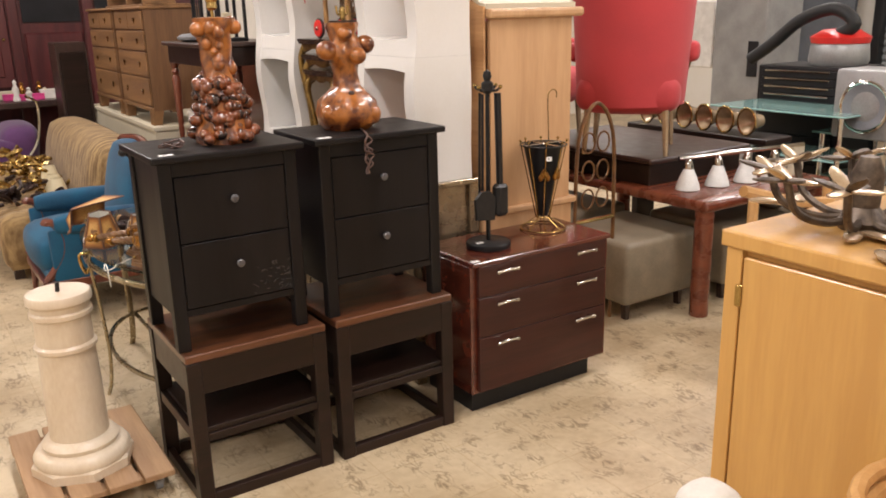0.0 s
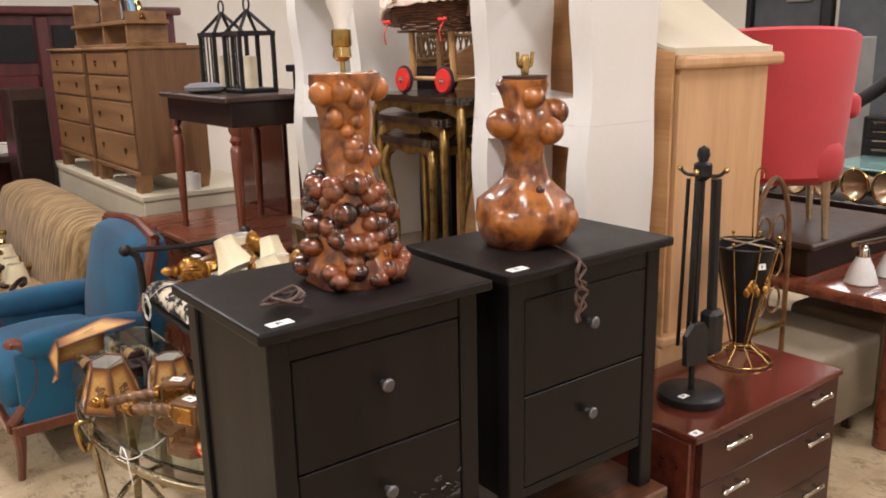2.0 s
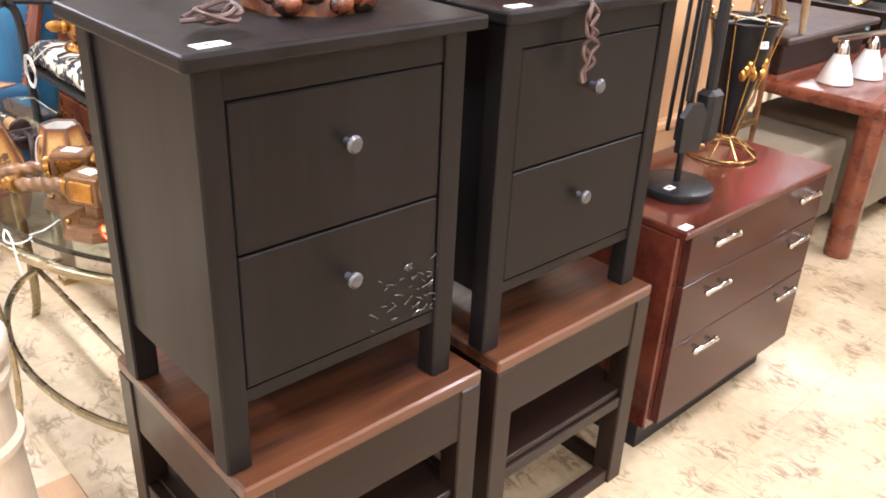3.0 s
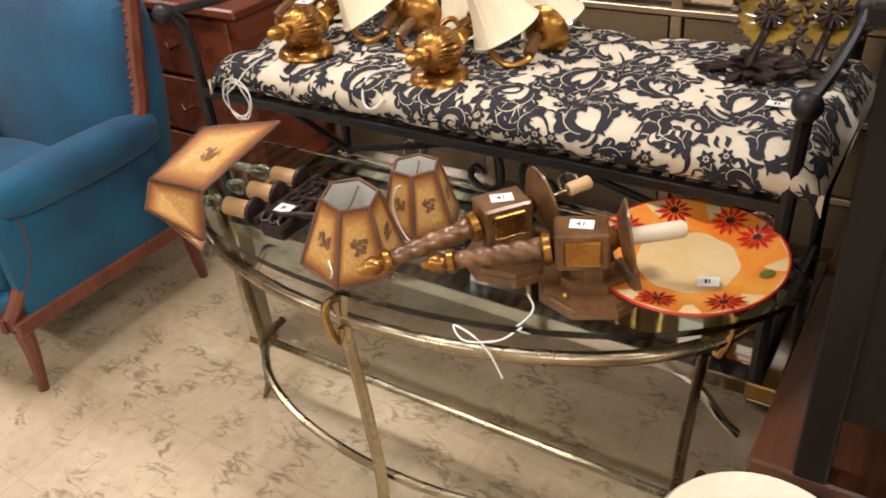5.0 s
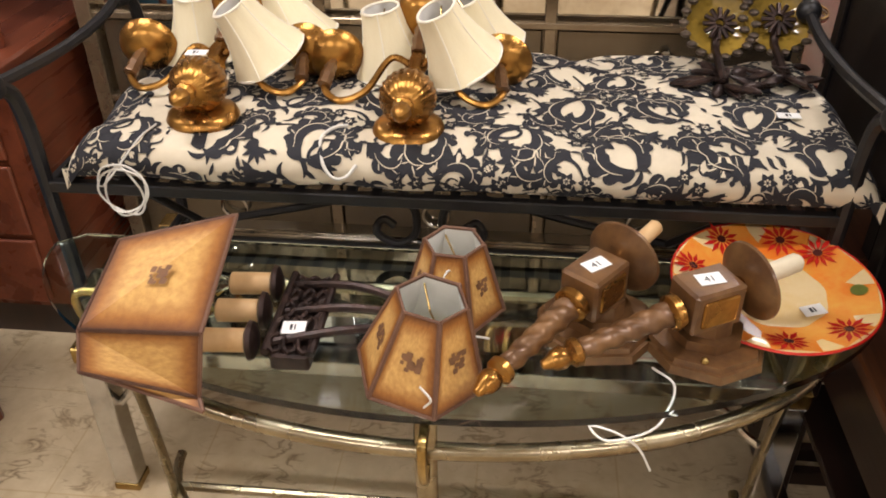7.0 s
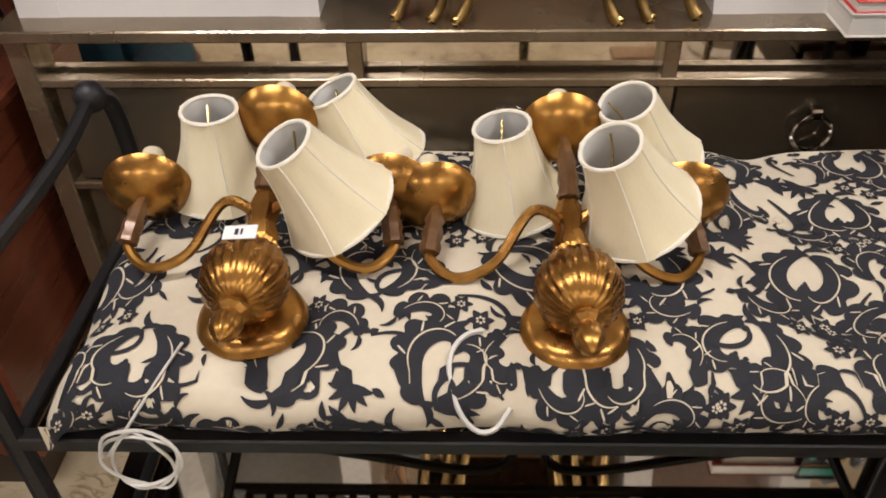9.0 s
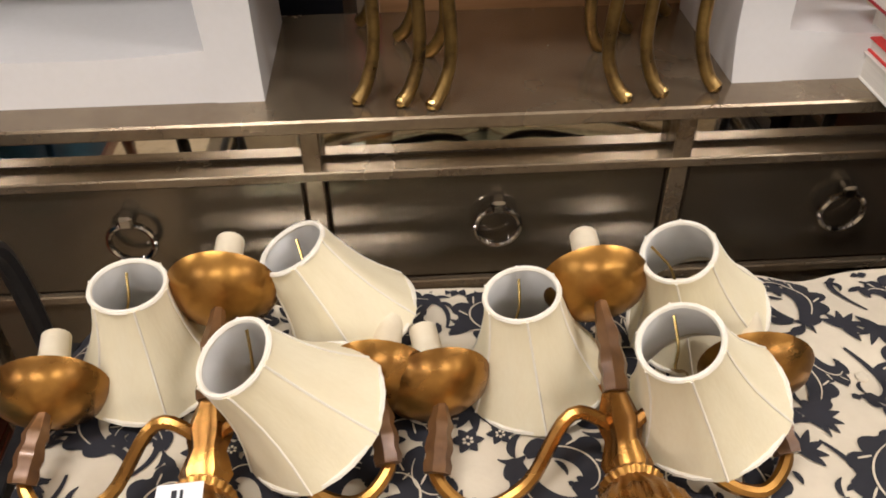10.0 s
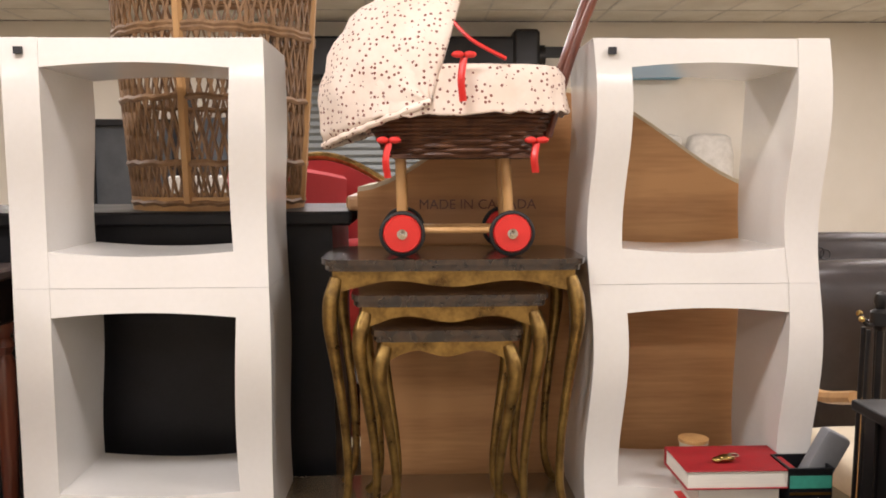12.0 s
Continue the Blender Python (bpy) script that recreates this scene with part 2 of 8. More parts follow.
WOODBRONZE = mat("bronzed_carved_wood", (0.20, 0.10, 0.036), 0.36, metal=0.3, col2=(0.095, 0.044, 0.018), scale=18, bump=0.2, coat=0.3)
BLUEVEL = mat("blue_velvet", (0.004, 0.085, 0.165), 0.8, col2=(0.003, 0.045, 0.10), scale=5, fine=140, bump=0.15, sheen=0.08, mix=0.4)
TANCHEN = mat("tan_chenille", (0.36, 0.24, 0.105), 0.9, col2=(0.15, 0.085, 0.03), scale=26, stretch=(0.25, 1.6, 0.25), fine=70, bump=0.6, sheen=0.1, mix=0.35)
PURPLE = mat("purple_velvet", (0.095, 0.028, 0.115), 0.8, col2=(0.06, 0.016, 0.08), scale=6, sheen=0.3)
CORAL = mat("coral_upholstery", (0.50, 0.048, 0.055), 0.85, col2=(0.43, 0.038, 0.045), scale=4, fine=160, bump=0.12, sheen=0.15)
GREIGE = mat("grey_tan_leather", (0.24, 0.20, 0.14), 0.5, col2=(0.18, 0.15, 0.105), scale=9, bump=0.1)
LEATHER = mat("dark_leather", (0.028, 0.020, 0.019), 0.4, col2=(0.018, 0.013, 0.012), scale=10, bump=0.15)
MARBLE = mat("cream_marble", (0.74, 0.64, 0.50), 0.35, col2=(0.62, 0.50, 0.36), scale=5, stretch=(1, 1, 0.4), bump=0.05, coat=0.15)
PINE = wood("rough_pine", (0.44, 0.28, 0.155), (0.32, 0.19, 0.10), 0.75, "y", coat=0)
RUBBER = mat("black_rubber", (0.012, 0.012, 0.012), 0.6, scale=30)
REDPAINT = mat("red_paint", (0.68, 0.030, 0.025), 0.35, col2=(0.60, 0.025, 0.02), scale=12, bump=0.05)
REDCLOTH = mat("red_cloth_cover", (0.33, 0.012, 0.018), 0.6, col2=(0.27, 0.01, 0.014), scale=40)
PAPER = mat("paper_pages", (0.80, 0.76, 0.68), 0.8, col2=(0.72, 0.68, 0.60), scale=8, stretch=(1, 1, 25))
TAG = mat("price_tag_paper", (0.85, 0.85, 0.84), 0.6, col2=(0.82, 0.82, 0.80))
INK = mat("tag_ink", (0.03, 0.03, 0.035), 0.6)
WHITECORD = mat("white_cord", (0.74, 0.71, 0.64), 0.5)
BROWNCORD = mat("brown_cord", (0.085, 0.045, 0.035), 0.5)
WICKER = mat("dark_wicker", (0.13, 0.052, 0.022), 0.5, col2=(0.05, 0.018, 0.009), scale=30, bump=0.3)
RATTAN = mat("rattan", (0.27, 0.155, 0.075), 0.5, col2=(0.15, 0.08, 0.035), scale=30, bump=0.3)
RATTANLT = wood("rattan_stave", (0.46, 0.26, 0.10), (0.34, 0.18, 0.07), 0.5, "z")
LIGHTWOOD = wood("light_beech", (0.58, 0.34, 0.14), (0.46, 0.25, 0.09), 0.4, "z")
SPRIG = sprig_mat()
SHUTTER = mat("grey_steel_shutter", (0.30, 0.32, 0.32), 0.45, metal=0.3, col2=(0.24, 0.26, 0.26), scale=5)
BLACKSTEEL = mat("black_steel", (0.018, 0.018, 0.02), 0.4, metal=0.3, scale=6)
GREYPAINT = mat("grey_paint", (0.09, 0.10, 0.115), 0.5, scale=5)
GREYPLAST = mat("grey_plastic", (0.22, 0.225, 0.24), 0.4, col2=(0.18, 0.185, 0.20), scale=8, bump=0.03)
SILVER = mat("silver_grey_paint", (0.36, 0.36, 0.35), 0.4, metal=0.3, scale=5)
PEWTER = mat("dull_pewter", (0.16, 0.16, 0.17), 0.38, metal=0.7, col2=(0.10, 0.10, 0.11), scale=20)
TAPE = mat("clear_tape", (0.11, 0.10, 0.095), 0.12, col2=(0.03, 0.028, 0.026), scale=60, coat=0.5, mix=0.3)
BULB = mat("frosted_bulb", (0.86, 0.86, 0.84), 0.3, col2=(0.82, 0.82, 0.80), bump=0)
FROST = mat("frosted_glass_bell", (0.78, 0.78, 0.76), 0.35, col2=(0.66, 0.66, 0.64), scale=14)
GREENGLASS = glass_mat("green_edge_glass", (0.80, 0.93, 0.90), 0.01)
AQUA = mat("aqua_glass_edge", (0.30, 0.50, 0.47), 0.08, col2=(0.24, 0.43, 0.40), coat=0.6)
PLATEBASE = mat("glazed_cream_plate", (0.80, 0.62, 0.34), 0.18, col2=(0.74, 0.52, 0.22), scale=7, coat=0.6, bump=0.02)
ORANGE = mat("orange_glaze", (0.80, 0.19, 0.02), 0.18, col2=(0.80, 0.40, 0.07), scale=16, coat=0.6, bump=0.02, mix=0.7)
REDGLAZE = mat("red_glaze", (0.55, 0.022, 0.012), 0.18, col2=(0.42, 0.012, 0.01), scale=16, coat=0.6, bump=0.02)
DARKGLAZE = mat("brown_glaze", (0.09, 0.02, 0.015), 0.2, coat=0.6)
GREENGLAZE = mat("green_glaze", (0.26, 0.30, 0.06), 0.2, coat=0.6)
TEAL = mat("teal_print", (0.06, 0.36, 0.27), 0.4)
PINK = mat("pink_print", (0.70, 0.06, 0.26), 0.4)
AMBER = mat("amber_glass", (0.30, 0.19, 0.030), 0.12, col2=(0.17, 0.11, 0.02), scale=9, coat=0.6)
SHELL = mat("pearly_lamp_cup", (0.52, 0.40, 0.26), 0.25, col2=(0.34, 0.23, 0.13), metal=0.4, scale=10, coat=0.4)
BLUEMAT = mat("blue_ticking", (0.22, 0.42, 0.58), 0.8, col2=(0.16, 0.33, 0.48), scale=20)
QUILT = mat("quilted_white", (0.72, 0.69, 0.64), 0.85, col2=(0.60, 0.57, 0.52), scale=14, bump=0.5)
GLOW = glow_mat("lamp_diffuser", (1.0, 0.86, 0.66), 5.0)
for m in (BLACKBROWN, ESPRESSO, BLACKTOP, MAHOGFRONT):
    m.node_tree.nodes["Principled BSDF"].inputs["Specular IOR Level"].default_value = 0.22

# ---- mesh helpers ----
ORIGIN = {}


def thing(name, label, category, at=(0, 0, 0), group="", kind=""):
    ob = tagged(new(name), label, category, group, kind)
    ob.matrix_basis = Matrix.Translation(at)
    ORIGIN[ob] = Vector(at)
    return ob


def part(name, bm, material, parent=None, label="", smooth=False, world=True):
    """Links a bmesh as one mesh object under a thing or part; the bmesh is in world places unless the thing stands at the origin."""
    shift = ORIGIN.get(parent, Vector((0, 0, 0)))
    if shift.length:
        bmesh.ops.translate(bm, verts=bm.verts, vec=-shift)
    bmesh.ops.recalc_face_normals(bm, faces=bm.faces)
    me = bpy.data.meshes.new(name)
    bm.to_mesh(me)
    bm.free()
    me.materials.append(material)
    if smooth:
        me.shade_smooth()
        me.set_sharp_from_angle(angle=radians(42))
    ob = new(name, me)
    if parent:
        ob.parent = parent
        ORIGIN[ob] = shift
    if label:
        ob["label"] = label
    return ob


def structure(name, bm, material, label=""):
    return tagged(part(name, bm, material), label or name.replace("_", " "), name.split("_")[0], kind="structure")


def box(a, b, bevel=0.0, bm=None, seg=1):
    bm = bm or bmesh.new()
    lo, hi = [min(p, q) for p, q in zip(a, b)], [max(p, q) for p, q in zip(a, b)]
    vs = [bm.verts.new((x, y, z)) for x in (lo[0], hi[0]) for y in (lo[1], hi[1]) for z in (lo[2], hi[2])]
    fs = [bm.faces.new([vs[i] for i in q]) for q in ((0, 1, 3, 2), (4, 6, 7, 5), (0, 4, 5, 1), (2, 3, 7, 6), (0, 2, 6, 4), (1, 5, 7, 3))]
    if bevel:
        es = {e for f in fs for e in f.edges}
        bmesh.ops.bevel(bm, geom=list(es), offset=bevel, segments=seg, affect="EDGES", profile=0.5)
    return bm


def lathe(profile, centre=(0, 0, 0), seg=24, bm=None, m=None, ripple=0.0, lobes=0, caps=True):
    """profile: rows of (radius, height)."""
    bm = bm or bmesh.new()
    m = m or Matrix.Translation(centre)
    rings = []
    for r, z in profile:
        ring = []
        for i in range(seg):
            a = 2 * math.pi * i / seg
            k = r * (1 + ripple * math.cos(lobes * a)) if lobes else r
            ring.append(bm.verts.new(m @ Vector((k * math.cos(a), k * math.sin(a), z))))
        rings.append(ring)
    for p, q in zip(rings, rings[1:]):
        for i in range(seg):
            j = (i + 1) % seg
            bm.faces.new((p[i], p[j], q[j], q[i]))
    for ring, r in ((rings[0], profile[0][0]), (rings[-1], profile[-1][0])):
        if r > 1e-4 and caps:
            bm.faces.new(ring)
    return bm


def tube(pts, r, seg=8, bm=None, closed=False, squash=1.0):
    """A round bar along points; r is one radius or one for each point."""
    bm = bm or bmesh.new()
    pts = [Vector(p) for p in pts]
    n = len(pts)
    rs = r if isinstance(r, (list, tuple)) else [r] * n
    rings, side = [], None
    for i, p in enumerate(pts):
        a = pts[(i - 1) % n] if closed or i else pts[i]
        b = pts[(i + 1) % n] if closed or i < n - 1 else pts[i]
        d = (b - a).normalized()
        if side is None:
            side = d.cross(Vector((0, 0, 1)))
            if side.length < 0.05:
                side = d.cross(Vector((0, 1, 0)))
        side = (side - d * side.dot(d)).normalized()
        up = d.cross(side)
        rings.append([bm.verts.new(p + (side * math.cos(2 * math.pi * k / seg) + up * squash * math.sin(2 * math.pi * k / seg)) * rs[i]) for k in range(seg)])
    pairs = list(zip(rings, rings[1:])) + ([(rings[-1], rings[0])] if closed else [])
    for p, q in pairs:
        for k in range(seg):
            j = (k + 1) % seg
            bm.faces.new((p[k], p[j], q[j], q[k]))
    if not closed:
        bm.faces.new(rings[0])
        bm.faces.new(rings[-1])
    return bm


def curve(pts, n=6):
    """Smooth points through a few given ones."""
    P = [Vector(p) for p in pts]
    P = [2 * P[0] - P[1]] + P + [2 * P[-1] - P[-2]]
    out = []
    for i in range(1, len(P) - 2):
        a, b, c, d = P[i - 1:i + 3]
        for k in range(n):
            t = k / n
            out.append(0.5 * (2 * b + (c - a) * t + (2 * a - 5 * b + 4 * c - d) * t * t + (3 * b - a - 3 * c + d) * t ** 3))
    return out + [P[-2]]


def blob(c, r, bm=None, u=10, v=7, m=None):
    """An ellipsoid; r is a radius or three."""
    bm = bm or bmesh.new()
    r = r if isinstance(r, (list, tuple)) else (r, r, r)
    mm = Matrix.Translation(c) @ (m or Matrix.Identity(4)) @ Matrix.Diagonal((*r, 1))
    bmesh.ops.create_uvsphere(bm, u_segments=u, v_segments=v, radius=1, matrix=mm)
    return bm


def prism(poly, lo, hi, axis="z", bm=None):
    """A polygon of 2D points pushed from lo to hi along an axis (points are the other two axes in order)."""
    bm = bm or bmesh.new()
    put = {"z": lambda p, h: (p[0], p[1], h), "y": lambda p, h: (p[0], h, p[1]), "x": lambda p, h: (h, p[0], p[1])}[axis]
    a, b = [bm.verts.new(put(p, lo)) for p in poly], [bm.verts.new(put(p, hi)) for p in poly]
    bm.faces.new(a)
    bm.faces.new(b)
    for i in range(len(poly)):
        j = (i + 1) % len(poly)
        bm.faces.new((a[i], a[j], b[j], b[i]))
    return bm


def cushion(a, b, puff=0.04, n=8, bm=None):
    """A soft block: bulging faces and rounded edges."""
    bm = bm or bmesh.new()
    box(a, b, 0, bm)
    bmesh.ops.subdivide_edges(bm, edges=bm.edges, cuts=n, use_grid_fill=True)
    lo, hi = Vector([min(p, q) for p, q in zip(a, b)]), Vector([max(p, q) for p, q in zip(a, b)])
    mid, half = (lo + hi) / 2, (hi - lo) / 2
    rad = min(half) * 0.75
    for v in bm.verts:
        q = v.co - mid
        core = Vector([max(-(h - rad), min(h - rad, c)) for c, h in zip(q, half)])
        out = q - core
        if out.length > 1e-6:
            out = out.normalized() * rad
        w = Vector([max(0, 1 - (c / h) ** 2) for c, h in zip(core, half)])
        k = puff * (w.x * w.y + w.y * w.z + w.x * w.z) / 1.5
        v.co = mid + core + out + (out.normalized() * k if out.length else Vector())
    return bm


def tag_paper(c, w, h, m=None, writing="bar", parent=None):
    """A small paper price tag with a bar of print; c is its place, m its turn."""
    t = m or Matrix.Identity(4)
    o = tagged(new("price_tag"), "small white paper price tag with dark print", "price tag", "price tags")
    o.matrix_basis = Matrix.Translation(c) @ t
    part("paper", box((-w / 2, -h / 2, 0), (w / 2, h / 2, 0.0012)), TAG, o)
    bm = box((-w * 0.16, -h * 0.22, 0.0013), (-w * 0.05, h * 0.22, 0.0018))
    box((w * 0.02, -h * 0.22, 0.0013), (w * 0.08, h * 0.22, 0.0018), 0, bm)
    part("print", bm, INK, o)
    return o

# ---- large structure ----
X0, X1, Y0, Y1 = -4.5, 9.0, -3.0, 9.0
structure("floor", box((X0 - 0.2, Y0 - 0.2, -0.12), (X1 + 0.2, Y1 + 0.2, 0)), FLOOR, "worn cream vinyl tile floor with scuffs")
structure("wall_west", box((X0 - 0.2, Y0 - 0.2, 0), (X0, Y1 + 0.2, CEIL)), WALL, "cream painted wall")
structure("wall_south", box((X0, Y0 - 0.2, 0), (X1, Y0, CEIL)), WALL, "cream painted wall")
structure("wall_north", box((X0, Y1, 0), (X1, Y1 + 0.2, CEIL)), WALL, "cream painted wall")
# east wall with two openings: roller shutter and door
bm = bmesh.new()
for y0, y1, z0, z1 in ((Y0, 2.15, 0, CEIL), (2.15, 4.75, 2.75, CEIL), (4.75, 5.85, 0, CEIL), (5.85, 6.85, 2.2, CEIL), (6.85, Y1, 0, CEIL)):
    box((X1, y0, z0), (X1 + 0.2, y1, z1), 0, bm)
structure("wall_east", bm, WALL, "cream painted wall with a shutter and a doorway")
bm = bmesh.new()
k = 0.61
for i in range(23):
    for j in range(20):
        x, y = X0 + i * k, Y0 + j * k
        if x < X1 - 0.1 and y < Y1 - 0.1:
            box((x + 0.012, y + 0.012, CEIL + random.uniform(-0.002, 0.004)), (min(x + k, X1) - 0.012, min(y + k, Y1) - 0.012, CEIL + 0.05), 0, bm)
structure("ceiling", bm, CEILING, "suspended ceiling of off-white mineral tiles")
bm = bmesh.new()
for i in range(23):
    box((X0 + i * k - 0.012, Y0, CEIL - 0.006), (X0 + i * k + 0.012, Y1, CEIL + 0.03), 0, bm)
for j in range(20):
    box((X0, Y0 + j * k - 0.012, CEIL - 0.004), (X1, Y0 + j * k + 0.012, CEIL + 0.032), 0, bm)
structure("trim_ceiling_grid", bm, GRID, "painted metal ceiling grid")
structure("roof_slab", box((X0 - 0.2, Y0 - 0.2, CEIL + 0.06), (X1 + 0.2, Y1 + 0.2, CEIL + 0.2)), WALL, "slab above the ceiling")
for x, y in LAMPS:
    t = thing("ceiling_light", "long fluorescent ceiling fixture with a lit diffuser", "ceiling light", (x, y, CEIL), "ceiling lights")
    bm = box((x - 0.15, y - 0.62, CEIL - 0.07), (x + 0.15, y + 0.62, CEIL - 0.006), 0.01)
    part("frame", bm, GRID, t)
    part("diffuser", box((x - 0.12, y - 0.58, CEIL - 0.085), (x + 0.12, y + 0.58, CEIL - 0.071)), GLOW, t)

# roller shutter in the east wall
sh = thing("roller_shutter", "closed grey steel roller shutter with black rails", "roller shutter", (X1, 3.45, 0), kind="structure")
for i in range(34):
    z = 0.02 + i * 0.08
    part("slat", prism([(X1 + 0.06, z), (X1 + 0.035, z + 0.03), (X1 + 0.045, z + 0.075), (X1 + 0.07, z + 0.08)], 2.15, 4.75, "y"), SHUTTER, sh)
for y in (2.1, 4.72):
    part("guide_rail", box((X1 - 0.06, y, 0), (X1 + 0.08, y + 0.1, 2.8), 0.008), BLACKSTEEL, sh)
part("hood", box((X1 - 0.32, 2.05, 2.62), (X1 - 0.02, 4.8, 3.05), 0.03, seg=2), BLACKSTEEL, sh)
part("bracket", box((X1 - 0.36, 1.92, 2.55), (X1 - 0.02, 2.2, 3.12), 0.03), BLACKSTEEL, sh)
part("motor", lathe([(0.0, 0), (0.12, 0), (0.12, 0.2), (0, 0.2)], m=pose(X1 - 0.2, 2.05, 2.85, 90, 0, 0)), BLACKSTEEL, sh, smooth=True)
# grey door in the east wall
dr = thing("door_1", "dark grey painted metal door in a steel frame", "door", (X1, 6.35, 0), kind="structure")
part("leaf", box((X1 + 0.06, 5.92, 0), (X1 + 0.11, 6.78, 2.13), 0.004), GREYPAINT, dr)
for a, b in (((5.85, 0), (5.92, 2.2)), ((6.78, 0), (6.85, 2.2)), ((5.92, 2.13), (6.78, 2.2))):
    part("frame", box((X1 - 0.02, a[0], a[1]), (X1 + 0.1, b[0], b[1]), 0.006), BLACKSTEEL, dr)
part("door_handle", tube([(X1 + 0.05, 6.01, 1.0), (X1 - 0.0, 6.01, 1.0), (X1 - 0.0, 6.13, 1.0)], 0.012), CHROME, dr)
part("closer", box((X1 + 0.0, 6.05, 2.02), (X1 + 0.06, 6.35, 2.1), 0.008), SILVER, dr)
bm = box((X1 - 0.02, 1.2, 2.86), (X1 - 0.002, 2.0, 2.98), 0.004)
tagged(part("wall_vent", bm, BLACKSTEEL), "dark narrow vent plate high on the wall", "vent")

# dark cherry wall cabinets along the north wall
wc = thing("wall_cabinet", "large dark cherry panelled built-in cabinet against the wall", "cabinet", (0, 8.6, 0))
part("carcass", box((-4.3, 8.55, 0), (2.6, 8.98, 1.93)), CHERRY, wc)
part("cornice", box((-4.35, 8.47, 1.93), (2.65, 8.99, 2.0), 0.02, seg=2), CHERRY, wc)
x = -4.2
while x < 0.75:
    d = part("door", box((x, 8.52, 0.95), (x + 0.6, 8.549, 1.88), 0.006), CHERRY, wc)
    part("panel", box((x + 0.08, 8.505, 1.05), (x + 0.52, 8.525, 1.78), 0.012), CHERRY, d)
    part("knob", blob((x + 0.55, 8.5, 1.4), 0.015), BRASS, d)
    part("lower_door", box((x, 8.52, 0.08), (x + 0.6, 8.549, 0.9), 0.006), CHERRY, wc)
    x += 0.62
for xx in (0.75, 1.42, 2.1):
    part("pilaster", box((xx, 8.5, 0.06), (xx + 0.1, 8.549, 1.92), 0.01), CHERRY, wc)
for xx in (0.88, 1.55):
    # flat black sheet: the shade inside an open niche, put in as colour
    part("niche_shade_sheet", box((xx, 8.53, 1.55), (xx + 0.52, 8.549, 1.85)), BLACKTOP, wc)
    part("panel", box((xx, 8.515, 0.2), (xx + 0.52, 8.549, 1.45), 0.012), CHERRY, wc)

# ---- nightstands on end tables ----


def nightstand(x0, x1, y0, y1, z0, z1, label):
    """Stained two-drawer bedside table: square legs, overhanging top, recessed sides, round metal knobs."""
    t = thing("nightstand", label, "nightstand", ((x0 + x1) / 2, (y0 + y1) / 2, z0), "stacked nightstands")
    part("top", box((x0, y0, z1 - 0.022), (x1, y1, z1), 0.005, seg=2), BLACKBROWN, t)
    a, b, c, d = x0 + 0.022, x1 - 0.022, y0 + 0.022, y1 - 0.018
    w = 0.042
    for lx in (a, b - w):
        for ly in (c, d - w):
            part("leg", box((lx, ly, z0), (lx + w, ly + w, z1 - 0.022), 0.003), BLACKBROWN, t)
    zb = z0 + 0.115
    for px in (a + 0.008, b - 0.026):
        part("side_panel", box((px, c + w, zb), (px + 0.018, d - w, z1 - 0.022)), BLACKBROWN, t)
    part("back_panel", box((a + w, d - 0.02, zb), (b - w, d - 0.008, z1 - 0.022)), BLACKBROWN, t)
    part("bottom", box((a + 0.026, c + 0.02, zb), (b - 0.026, d - 0.02, zb + 0.014)), BLACKBROWN, t)
    part("front_rail", box((a + w, c + 0.006, z1 - 0.068), (b - w, c + 0.024, z1 - 0.022)), BLACKBROWN, t)
    part("front_rail", box((a + w, c + 0.006, zb), (b - w, c + 0.024, zb + 0.022)), BLACKBROWN, t)
    zm = (zb + 0.022 + z1 - 0.068) / 2
    for q0, q1 in ((zb + 0.025, zm - 0.002), (zm + 0.002, z1 - 0.071)):
        dw = part("drawer", box((a + w + 0.003, c + 0.004, q0), (b - w - 0.003, c + 0.022, q1), 0.002), BLACKBROWN, t)
        part("knob", lathe([(0.006, 0), (0.005, 0.010), (0.012, 0.016), (0.0135, 0.021), (0.010, 0.025), (0, 0.026)], m=pose((a + b) / 2, c + 0.004, (q0 + q1) / 2 + 0.022, 90, 0, 0), seg=14), PEWTER, dw, "dull pewter round knob", True)
    return t


